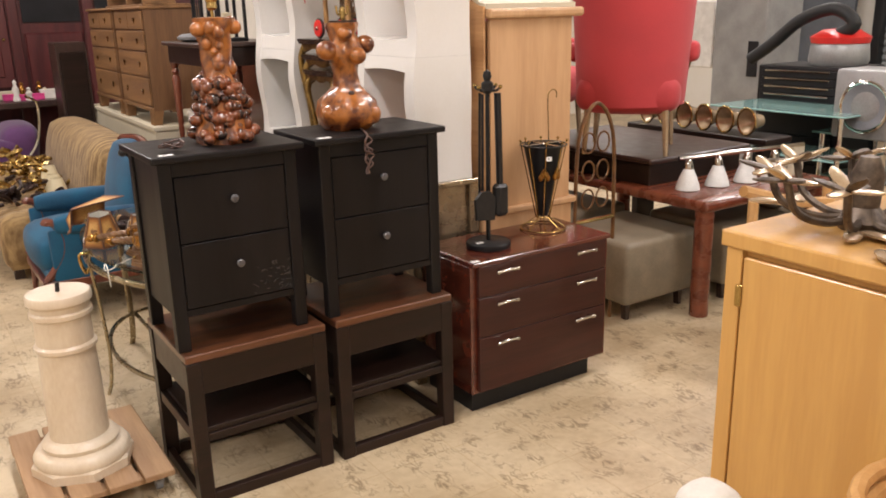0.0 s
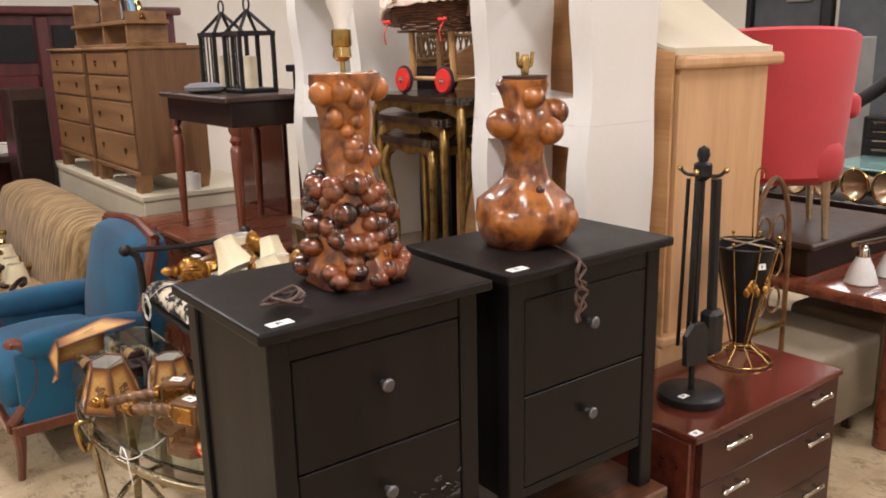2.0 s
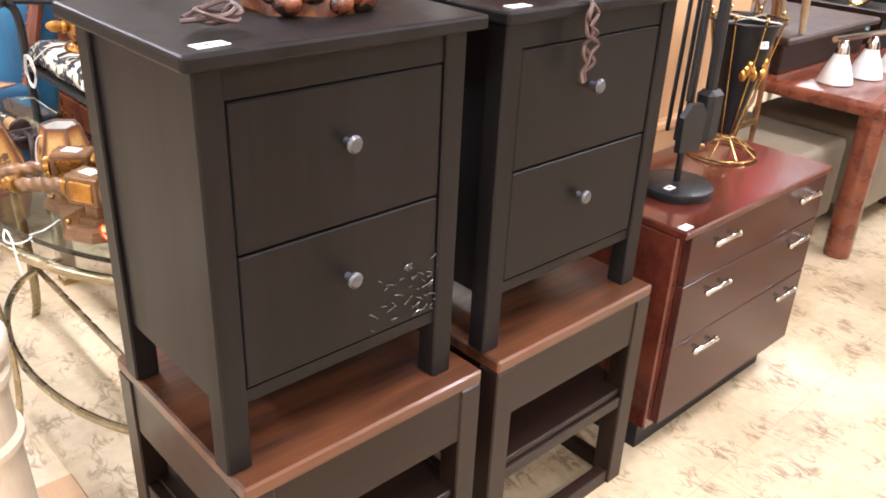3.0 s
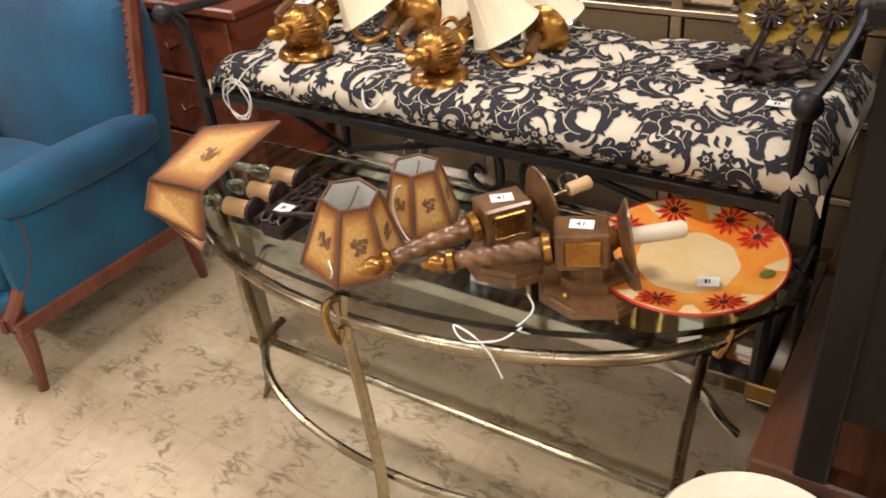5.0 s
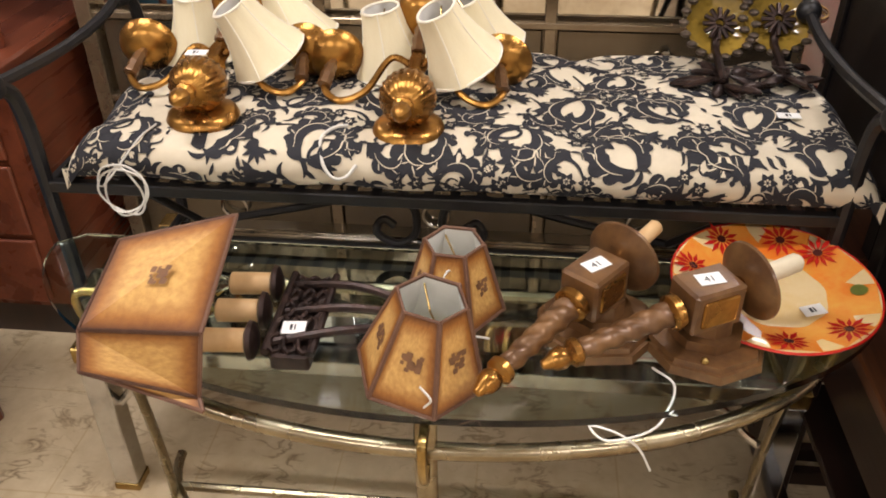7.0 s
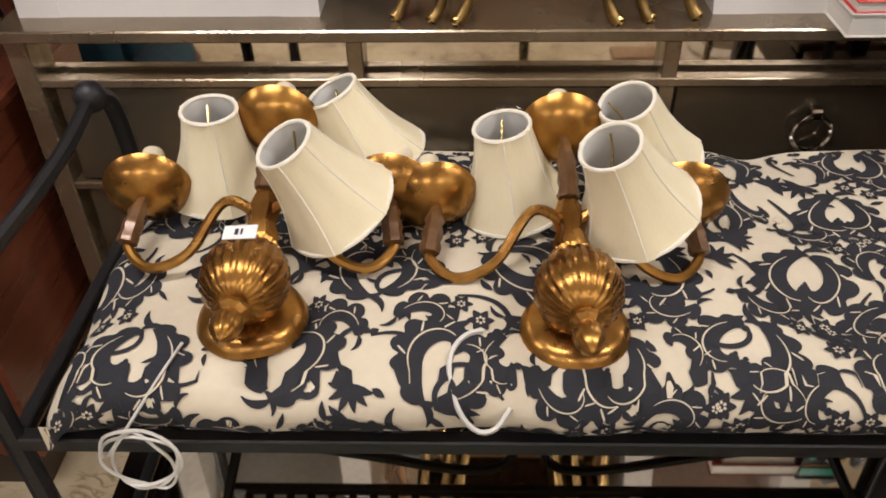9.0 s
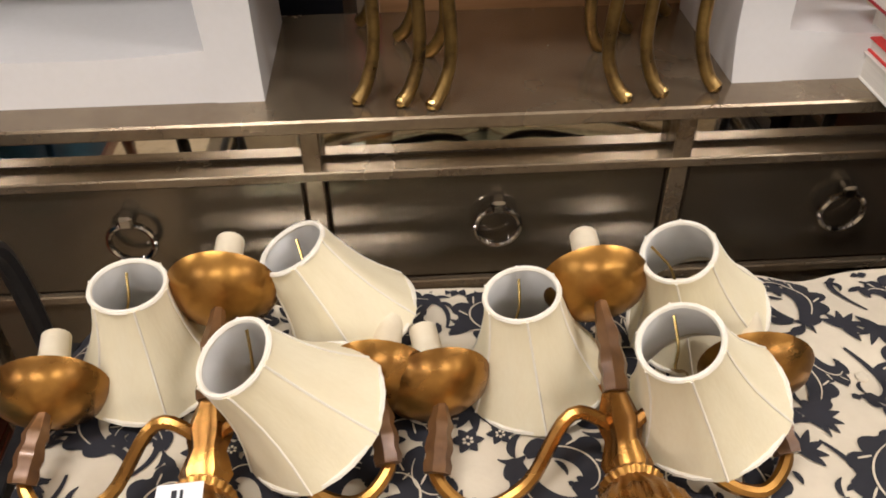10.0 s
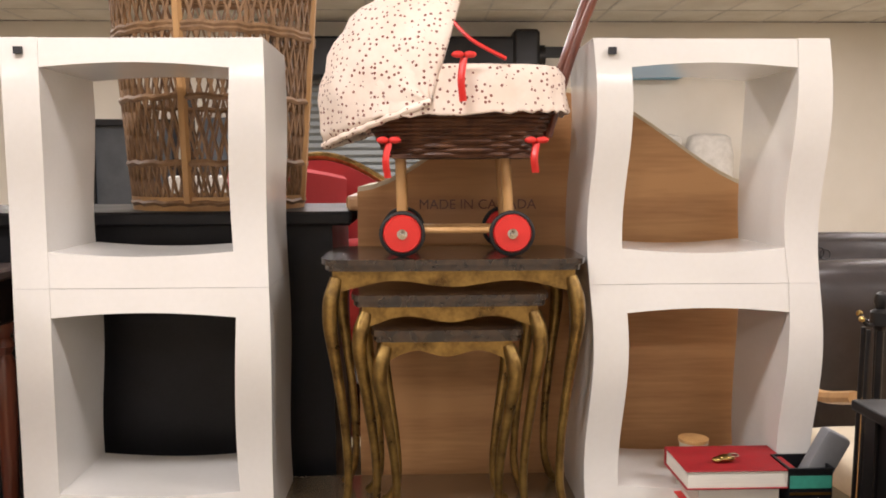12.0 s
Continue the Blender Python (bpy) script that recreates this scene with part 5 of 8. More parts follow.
def cush_top(u, v):
    """Place on the cushion: u along its length from the low-y end, v from under the front edge over the top to the back."""
    y = CY0 + u
    x, z = 0.0, 0.0
    r = 0.034
    arc = math.pi * r * 0.9
    if v < arc:
        a = -math.pi / 2 + v / r * 0.99
        x, z = CX0 + r - r * math.cos(a), CZ + r + r * math.sin(a)
    else:
        x, z = CX0 + r + (v - arc), CZ + 2 * r
    xx = (x - CX0) / CW
    tuft = 0.0
    for ty in (0.16, 0.45, 0.74, 1.03, 1.25):
        for tx in (0.12, 0.30, 0.46):
            d2 = ((y - CY0 - ty) ** 2 + (x - CX0 - tx) ** 2)
            tuft -= 0.016 * math.exp(-d2 / 0.0016)
    puff = 0.014 * math.sin(min(1, max(0, xx)) * math.pi) + 0.006 * noise.noise(Vector((y * 7, x * 7, 1)))
    end = min(u, CY1 - CY0 - u)
    drop = 0.05 * max(0, 1 - end / 0.05) ** 2
    wob = 0.008 * noise.noise(Vector((y * 9, 4, 2)))
    return Vector((x + wob * (1 if v < arc * 1.2 else 0.3), y, z + (tuft + puff if v > arc * 0.5 else 0) - drop * (1 if v > arc * 0.5 else 0)))


VMAX = math.pi * 0.034 * 0.9 + CW - 0.06


def damask_cushion():
    t = thing("bench_cushion", "cream bench cushion with black damask scroll print", "cushion", (0.86, 3.13, CZ))
    bm = bmesh.new()
    nu, nv = 130, 56
    g = [[bm.verts.new(cush_top((CY1 - CY0) * i / nu, VMAX * j / nv)) for j in range(nv + 1)] for i in range(nu + 1)]
    for i in range(nu):
        for j in range(nv):
            bm.faces.new((g[i][j], g[i + 1][j], g[i + 1][j + 1], g[i][j + 1]))
    # underside and back
    back = [bm.verts.new((CX1 - 0.02, g[i][nv].co.y, CZ + 0.004)) for i in range(nu + 1)]
    for i in range(nu):
        bm.faces.new((g[i][nv], g[i + 1][nv], back[i + 1], back[i]))
        bm.faces.new((back[i], back[i + 1], g[i + 1][0], g[i][0]))
    bm.faces.new([g[0][j] for j in range(nv + 1)] + [back[0]])
    bm.faces.new([g[nu][j] for j in range(nv, -1, -1)] + [back[nu]])
    part("cover", bm, CREAMFAB, t, smooth=True)
    # printed motifs: flowing scrolls, palmette leaves and small flowers
    bm = bmesh.new()
    L = CY1 - CY0

    def lay(p):
        u, v = p
        if not (0.004 < u < L - 0.004 and 0.004 < v < VMAX - 0.004):
            return None
        e = 0.003
        a, b, c = cush_top(u, v), cush_top(u + e, v), cush_top(u, v + e)
        nn = (b - a).cross(c - a)
        nn = -nn.normalized() if nn.dot(Vector((-1, 0, 1))) < 0 else nn.normalized()
        return a + nn * lift[0]

    lift = [0.001]

    def strip(pts, widths):
        lift[0] = 0.001 + (lift[0] * 7919) % 0.0009
        prev = None
        for i, p in enumerate(pts):
            q = pts[min(i + 1, len(pts) - 1)] - pts[max(i - 1, 0)]
            if q.length < 1e-9:
                continue
            nrm = Vector((-q.y, q.x)).normalized() * widths[i]
            a, b = lay(p + nrm), lay(p - nrm)
            cur = (bm.verts.new(a), bm.verts.new(b)) if a and b else None
            if prev and cur:
                bm.faces.new((prev[0], cur[0], cur[1], prev[1]))
            prev = cur

    def leaf(p, ang, ln, wd, bend=0.0):
        pts, ws = [], []
        for i in range(9):
            k = i / 8
            a = ang + bend * k
            pts.append(p + Vector((math.cos(a), math.sin(a))) * ln * k)
            ws.append(max(0.0006, wd * math.sin(k * math.pi) ** 0.7 * (1 - 0.3 * k)))
        strip(pts, ws)

    def ribbon(pts, left, right):
        """A strip with its own width on either side of its spine."""
        lift[0] = 0.001 + (lift[0] * 7919) % 0.0009
        prev = None
        for i, p in enumerate(pts):
            q = pts[min(i + 1, len(pts) - 1)] - pts[max(i - 1, 0)]
            if q.length < 1e-9:
                continue
            nrm = Vector((-q.y, q.x)).normalized()
            tri = [lay(p + nrm * left[i]), lay(p), lay(p - nrm * right[i])]
            cur = [target.verts.new(v) for v in tri] if all(tri) else None
            if prev and cur:
                target.faces.new((prev[0], cur[0], cur[1], prev[1]))
                target.faces.new((prev[1], cur[1], cur[2], prev[2]))
            prev = cur

    target = bm

    def spine(p, ang, size, sweep, n=46):
        """A comma curve that winds in on itself."""
        pts, a, q = [], ang, p.copy()
        for i in range(n):
            k = i / (n - 1)
            pts.append(q.copy())
            a += sweep / n * (0.35 + 1.3 * k)
            q += Vector((math.cos(a), math.sin(a))) * size * 2.4 / n * (1 - 0.55 * k)
        return pts

    veins = []

    def acanthus(p, ang, size, sweep, fat, lobes=6):
        """A broad curling leaf: lobed outer edge, smooth inner edge, rolled tip and pale veins."""
        pts = spine(p, ang, size, sweep)
        n = len(pts)
        env = [math.sin(min(1, i / (n - 1) * 0.92 + 0.06) * math.pi) ** 0.8 for i in range(n)]
        lob = [fat * env[i] * (0.42 + 0.58 * abs(math.sin(lobes * math.pi * i / (n - 1))) ** 0.6) + 0.0012 for i in range(n)]
        smooth_side = [fat * 0.52 * e + 0.0010 for e in env]
        ribbon(pts, *((smooth_side, lob) if sweep > 0 else (lob, smooth_side)))
        tip = pts[-1]
        for m in range(3):
            leaf(tip, m * 2.09 + ang, size * 0.10, size * 0.055)
        leaf(p, ang + 2.6, size * 0.42, size * 0.07, 0.9)
        side = -1 if sweep > 0 else 1
        off = []
        for i in range(6, n - 8):
            q = pts[i + 1] - pts[i - 1]
            off.append(pts[i] + Vector((-q.y, q.x)).normalized() * side * fat * 0.16 * env[i])
        veins.append((off, size * 0.016))
        for f in (0.3, 0.5, 0.68):
            i = int(n * f)
            q = pts[i + 1] - pts[i - 1]
            nrm = Vector((-q.y, q.x)).normalized() * side
            veins.append(([pts[i] + nrm * fat * (0.25 + 0.12 * m) + q.normalized() * fat * 0.12 * m for m in range(4)], size * 0.017))

    def stem(p, ang, size, sweep, w):
        pts = spine(p, ang, size, sweep)
        n = len(pts)
        ws = [w * (0.45 + 0.55 * math.sin(i / (n - 1) * math.pi)) for i in range(n)]
        ribbon(pts, ws, ws)
        leaf(pts[-1], ang, w * 3.2, w * 1.6)
        leaf(pts[-1], ang + 2, w * 3.2, w * 1.6)

    def fan(p, ang, s):
        """A spread of pointed leaves."""
        for m in range(-3, 4):
            leaf(p, ang + m * 0.42, s * (1.0 - 0.08 * abs(m)), s * 0.17, 0.14 * m)

    def flower(p, s):
        for m in range(6):
            leaf(p - Vector((math.cos(m * 1.047), math.sin(m * 1.047))) * s * 0.1, m * 1.047, s * 1.15, s * 0.40)
        for m in range(6):
            a = m * 1.047 + 0.5
            veins.append(([p + Vector((math.cos(a), math.sin(a))) * s * k for k in (0.16, 0.27, 0.38)], s * 0.10))

    rnd = random.Random(21)
    W, H = 0.158, 0.118
    for ci in range(-1, 10):
        for ri in range(-1, 6):
            c = Vector((ci * W + (W / 2 if ri % 2 else 0) + rnd.uniform(-0.008, 0.008), ri * H + rnd.uniform(-0.008, 0.008)))
            f = -1 if (ci + ri) % 2 else 1
            th = rnd.choice((0.0, 0.5, -0.6, 2.6, 3.4)) + rnd.uniform(-0.3, 0.3)

            def at(x, y):
                return c + Vector((x * math.cos(th) - y * math.sin(th), x * math.sin(th) + y * math.cos(th)))

            def j(v):
                return v + th + rnd.uniform(-0.2, 0.2)

            acanthus(at(0.004, -0.045), j(1.57 - 0.9 * f), 0.070, 4.2 * f, 0.027, 7)
            acanthus(at(-0.012 * f, -0.040), j(1.57 + 1.1 * f), 0.060, -4.4 * f, 0.024, 6)
            acanthus(at(0.058 * f, 0.036), j(1.57 + 0.4 * f), 0.048, 4.6 * f, 0.020, 5)
            acanthus(at(-0.060 * f, 0.046), j(-1.0 * f), 0.046, -4.0, 0.018, 5)
            stem(at(-0.075, -0.020), j(0.6), 0.060, -3.6 * f, 0.0034)
            stem(at(0.075, 0.005), j(2.4), 0.050, 4.2 * f, 0.0032)
            fan(at(0.002, 0.028), j(1.57), 0.038)
            fan(at(0.075 * f, -0.045), j(-1.2), 0.030)
            flower(at(-0.030 * f, 0.058), 0.0145)
            flower(at(-0.004 * f, 0.074), 0.0125)
            for m in range(5):
                leaf(c + Vector((rnd.uniform(-0.08, 0.08), rnd.uniform(-0.06, 0.06))), rnd.uniform(0, 6.28), rnd.uniform(0.014, 0.024), rnd.uniform(0.003, 0.005), rnd.uniform(-0.8, 0.8))
    target = bmesh.new()
    for pts, w in veins:
        lift[0] = 0.0
        ws = [w * (0.35 + 0.65 * math.sin((i + 0.5) / len(pts) * math.pi)) for i in range(len(pts))]
        ribbon(pts, ws, ws)
    bmesh.ops.translate(target, verts=target.verts, vec=(-0.0008, 0, 0.0012))
    o = part("pale_print", target, CREAMFAB, t, "cream veins in the black print")
    o["kind"] = "stuff"
    p = part("printed_pattern", bm, INKFAB, t, "black damask print")
    p["kind"] = "stuff"
    for ty in (0.16, 0.45, 0.74, 1.03):
        for tx in (0.30,):
            q = cush_top(ty, math.pi * 0.034 * 0.9 + tx - 0.034)
            part("tuft_button", blob(q + Vector((0, 0, 0.002)), (0.007, 0.007, 0.004), u=8, v=6), CREAMFAB, t)


damask_cushion()


def cz(x, y):
    """Height of the cushion's top at a place."""
    return cush_top(y - CY0, math.pi * 0.034 * 0.9 + (x - CX0 - 0.034)).z


# ---- gilded three-arm sconces with cream shades ----


def shade_at(c, m, group, parent=None):
    """A small cream bell shade with ribs and a wire clip; c is its lower rim's centre."""
    mm = Matrix.Translation(c) @ m
    t = thing("clip_lamp_shade", "small cream silk bell lamp shade with wire clip", "lamp shade", (0, 0, 0), group)
    t.matrix_basis = mm
    ORIGIN[t] = Vector()
    prof = [(0.070, 0.0), (0.0655, 0.009), (0.0565, 0.027), (0.048, 0.048), (0.0415, 0.070), (0.037, 0.092), (0.0345, 0.108), (0.0345, 0.113)]
    part("cover", lathe(prof + [(r - 0.0015, z) for r, z in prof[::-1]] + [prof[0]], seg=48, ripple=0.035, lobes=6, caps=False), SHADE, t, smooth=True)
    part("lining", lathe([(r - 0.0022, z) for r, z in prof], seg=48, ripple=0.035, lobes=6, caps=False), SHADEIN, t, "white lining", True)
    for r, z in ((0.0685, 0.001), (0.033, 0.112)):
        part("trim", tube([(r * math.cos(i * 0.1963), r * math.sin(i * 0.1963), z) for i in range(32)], 0.0026, 6, closed=True), SHADETRIM, t, smooth=True)
    for i in range(6):
        a = i * math.pi / 3
        part("seam", tube([(r * 1.037 * math.cos(a), r * 1.037 * math.sin(a), z) for r, z in prof], 0.0012, 5), SHADETRIM, t)
    part("wire_clip", tube(curve([(-0.032, 0, 0.10), (-0.012, 0.004, 0.085), (0.0, 0.012, 0.072), (0.012, 0.004, 0.085), (0.032, 0, 0.10)]), 0.0014, 5), BRASS, t)
    return t


def gold_sconce(x, y, tagit):
    z = cz(x, y) - 0.004
    t = thing("gilded_wall_sconce", "gilded three-arm wall sconce lying on a damask cushion", "wall sconce", (x, y, z), "gilded sconces")
    part("back_plate", lathe([(0, 0), (0.056, 0), (0.06, 0.008), (0.056, 0.018), (0.047, 0.024), (0, 0.026)], (x, y, z), 36), GOLDPAINT, t, smooth=True)
    m = pose(x + 0.006, y, z + 0.062, 0, 98, 0) @ Matrix.Diagonal((0.92, 0.92, 0.86, 1))
    part("ribbed_urn", lathe([(0.012, -0.060), (0.030, -0.052), (0.046, -0.030), (0.050, -0.004), (0.045, 0.022), (0.032, 0.042), (0.026, 0.052), (0.030, 0.058), (0.024, 0.066), (0.012, 0.068)], m=m, seg=96, ripple=0.028, lobes=24), GOLDPAINT, t, smooth=True)
    part("finial", lathe([(0.010, -0.060), (0.018, -0.068), (0.018, -0.076), (0.012, -0.082), (0.017, -0.094), (0.015, -0.110), (0.007, -0.124), (0, -0.127)], m=m, seg=40, ripple=0.05, lobes=10), GOLDPAINT, t, smooth=True)
    s0 = Vector((x + 0.060, y, z + 0.056))
    s1 = Vector((x + 0.130, y, z + 0.082))
    part("leaf_stem", lathe([(0.014, 0), (0.020, 0.015), (0.014, 0.035), (0.018, 0.05), (0.010, 0.078), (0.012, 0.085)], m=Matrix.Translation(s0) @ (s1 - s0).to_track_quat("Z", "Y").to_matrix().to_4x4(), seg=24, ripple=0.12, lobes=6), GOLDPAINT, t, smooth=True)
    for dy, dx, dz in ((0.150, 0.150, 0.058), (0.0, 0.215, 0.112), (-0.140, 0.150, 0.058)):
        end = Vector((x + dx, y + dy, z + dz))
        if dy:
            pts = [s1 - Vector((0.03, 0, 0.01)), (x + 0.11, y + dy * 0.28, z + 0.085), (x + 0.075, y + dy * 0.55, z + 0.04), (x + 0.065, y + dy * 0.85, z + 0.025), (x + 0.09, y + dy * 1.05, z + 0.035), (x + 0.12, y + dy * 1.02, z + 0.05), end]
        else:
            pts = [s1, (x + 0.165, y, z + 0.10), end]
        arm = part("arm", tube(curve(pts, 6), 0.0062, 8), GOLDPAINT, t, smooth=True)
        bm = tube(curve([(p[0], p[1], p[2] + 0.006) for p in pts[-3:]], 5), [0.012, 0.013, 0.011, 0.013, 0.012, 0.010, 0.012, 0.010, 0.008, 0.007, 0.006][:len(curve(pts[-3:], 5))], 7)
        part("acanthus", bm, WOODBRONZE, arm, "worn brown-gold acanthus leaf", True)
        d = Vector((1.0, dy * 1.0, 0.16)).normalized()
        mm = Matrix.Translation(end) @ d.to_track_quat("Z", "Y").to_matrix().to_4x4()
        part("drip_cup", lathe([(0.006, -0.006), (0.028, 0.000), (0.045, 0.012), (0.052, 0.026), (0.050, 0.027), (0.042, 0.015), (0.010, 0.006)], m=mm, seg=32), GOLDPAINT, arm, smooth=True)
        part("candle_sleeve", lathe([(0.017, 0.006), (0.018, 0.018), (0.0145, 0.02), (0.0135, 0.085), (0.009, 0.088), (0, 0.088)], m=mm, seg=18), CANDLE, arm, "cream candle sleeve", True)
        part("bulb_base", lathe([(0.017, 0.004), (0.0195, 0.012), (0.017, 0.019)], m=mm, seg=18), BRASS, arm, smooth=True)
    if tagit:
        tag_paper((x + 0.022, y + 0.002, z + 0.1085), 0.034, 0.022, pose(0, 0, 0, 0, 0, -86))


SY1, SY2 = 3.517, 3.172
gold_sconce(0.735, SY1, True)
gold_sconce(0.728, SY2, False)
for (x, y, dz), (rx, ry, rz) in (((0.965, SY1 + 0.080, 0.004), (0, -3, 20)), ((0.865, SY1 - 0.085, 0.040), (-27, -12, 0)), ((0.995, SY1 - 0.115, 0.022), (-26, 6, 10)),
                                 ((0.935, SY2 + 0.055, 0.004), (-10, -2, 0)), ((0.855, SY2 - 0.080, 0.040), (-24, -12, 0)), ((0.985, SY2 - 0.115, 0.022), (-24, 6, 40))):
    shade_at((x, y, cz(min(x, 1.06), y) + dz + 0.012), pose(0, 0, 0, rx, ry, rz), "cream shades")
t = thing("electric_cable", "coiled thin white cord hanging off a bench cushion", "cable", (0.62, 3.60, 0.80))
pts = [(0.70, 3.585, cz(0.70, 3.585) + 0.004), (0.655, 3.60, cz(0.66, 3.60) + 0.004)]
for i in range(30):
    a = i * 0.63
    pts.append((0.606 - 0.002 * (i % 3), 3.615 + 0.034 * math.cos(a) + 0.008 * math.sin(i), 0.775 + 0.042 * math.sin(a) - 0.0004 * i))
part("cord", tube(curve(pts, 3), 0.0019, 5), WHITECORD, t, smooth=True)
t = thing("electric_cable", "loop of thin white cord on a damask cushion", "cable", (0.66, 3.20, 0.83))
pts = [(0.70 + 0.05 * math.cos(i * 0.5) - 0.03, 3.27 + 0.035 * math.sin(i * 0.5), cz(0.67 + 0.05 * math.cos(i * 0.5), 3.27 + 0.035 * math.sin(i * 0.5)) + 0.003) for i in range(9)]
part("cord", tube(curve(pts, 3), 0.003, 5), WHITECORD, t, smooth=True)


def leafy_sconce(x, y):
    z = cz(x, y)
    t = thing("leafy_sconce", "dark bronze leaf sconce with scalloped amber glass cup", "wall sconce", (x, y, z), "leaf sconces")
    rnd = random.Random(int(y * 100))
    for i in range(16):
        a = rnd.uniform(0, 6.28)
        r = rnd.uniform(0.02, 0.06)
        d = Vector((r * math.cos(a), r * 1.1 * math.sin(a), 0.012 + rnd.uniform(0, 0.014)))
        part("leaf", blob(Vector((x, y, z)) + d, (0.030, 0.011, 0.006), u=8, v=5, m=pose(0, 0, 0, rnd.uniform(-20, 20), rnd.uniform(-20, 20), math.degrees(a))), IRONBROWN, t, smooth=True)
    c = Vector((x + 0.13, y - 0.005, z + 0.075))
    part("stem", tube(curve([(x, y, z + 0.02), (x + 0.05, y, z + 0.035), (x + 0.10, y, z + 0.045), c]), 0.008, 8), IRONBROWN, t, smooth=True)
    mm = Matrix.Translation(c) @ Vector((-0.75, 0.0, 0.65)).to_track_quat("Z", "Y").to_matrix().to_4x4()
    part("glass_cup", lathe([(0.010, -0.02), (0.040, -0.012), (0.056, 0.004), (0.060, 0.012), (0.052, 0.004), (0.02, -0.008)], m=mm, seg=40, ripple=0.04, lobes=10), AMBER, t, "amber glass cup", True)
    for i in range(18):
        a = i * 0.349
        part("rim_leaf", blob(mm @ Vector((0.064 * math.cos(a), 0.064 * math.sin(a), 0.012)), (0.010, 0.010, 0.006), u=8, v=5), PATINA, t, smooth=True)
    for i in range(12):
        a = i * 0.5236
        part("rosette_petal", tube([mm @ Vector((0.008 * math.cos(a), 0.008 * math.sin(a), 0.012)), mm @ Vector((0.030 * math.cos(a), 0.030 * math.sin(a), 0.010))], 0.0045, 6), IRONBROWN, t)


leafy_sconce(0.92, 2.645)
leafy_sconce(0.93, 2.50 + 0.04)
tag_paper((0.80, 2.56, cz(0.80, 2.56) + 0.006), 0.036, 0.02, pose(0, 0, 0, 0, 0, -90))

# ---- half-round glass console table ----
GC = (0.60, 3.095)


def front_arc(rx, ry, n=40, z=0.0, full=1.0):
    return [(GC[0] - rx * math.cos((k / n - 0.5) * math.pi * full), GC[1] + ry * math.sin((k / n - 0.5) * math.pi * full), z) for k in range(n + 1)]


def console():
    t = thing("glass_console_table", "half-round glass console table with satin champagne metal frame", "console table", (0.45, 3.095, 0))
    out = front_arc(0.345, 0.66, 48)
    poly = [(p[0], p[1]) for p in out] + [(0.632, GC[1] + 0.62), (0.632, GC[1] - 0.62)]
    bm = prism(poly, 0.655, 0.667)
    bmesh.ops.bevel(bm, geom=[e for e in bm.edges if abs(e.verts[0].co.z - e.verts[1].co.z) < 1e-5], offset=0.003, segments=1, affect="EDGES")
    g = part("glass_top", bm, GREENGLASS, t, "clear glass top with green edge")
    g.visible_shadow = False
    part("top_rail", tube(front_arc(0.335, 0.60, 40, 0.597), 0.0125, 10), SATINBRASS, t, smooth=True)
    part("back_rail", tube([(0.60, GC[1] - 0.60, 0.597), (0.60, GC[1] + 0.60, 0.597)], 0.010, 8), SATINBRASS, t, smooth=True)
    low = front_arc(0.285, 0.535, 40, 0.17)
    part("low_rail", tube(low, 0.010, 8), SATINBRASS, t, smooth=True)
    part("low_back_rail", tube([(0.52, GC[1] - 0.52, 0.17), (0.52, GC[1] + 0.52, 0.17)], 0.009, 8), SATINBRASS, t, smooth=True)
    for px, py, ox, oy in ((0.275, GC[1], -1, 0), (0.50, GC[1] + 0.53, -0.3, 1), (0.50, GC[1] - 0.53, -0.3, -1)):
        ks = [(0.0, 0.654), (0.012, 0.60), (-0.004, 0.42), (-0.016, 0.20), (-0.006, 0.06), (0.012, 0.0)]
        pts = [(px + ox * k, py + oy * k, z) for k, z in ks]
        lg = part("leg", tube(curve(pts, 5), 0.0155, 8, squash=0.5), SATINBRASS, t, smooth=True)
        sw = curve([(px + ox * 0.012, py + oy * 0.012, 0.642), (px + ox * 0.045, py + oy * 0.045, 0.642), (px + ox * 0.045, py + oy * 0.045, 0.60), (px + ox * 0.03, py + oy * 0.03, 0.56), (px + ox * 0.018, py + oy * 0.018, 0.58)], 5)
        part("scroll_bracket", tube(sw, 0.007, 8), BRASS, lg, "brass scroll", True)
        part("glass_pad", lathe([(0.014, 0.646), (0.014, 0.6545)], (px, py, 0), 12), RUBBER, lg)


console()
TT = 0.6675


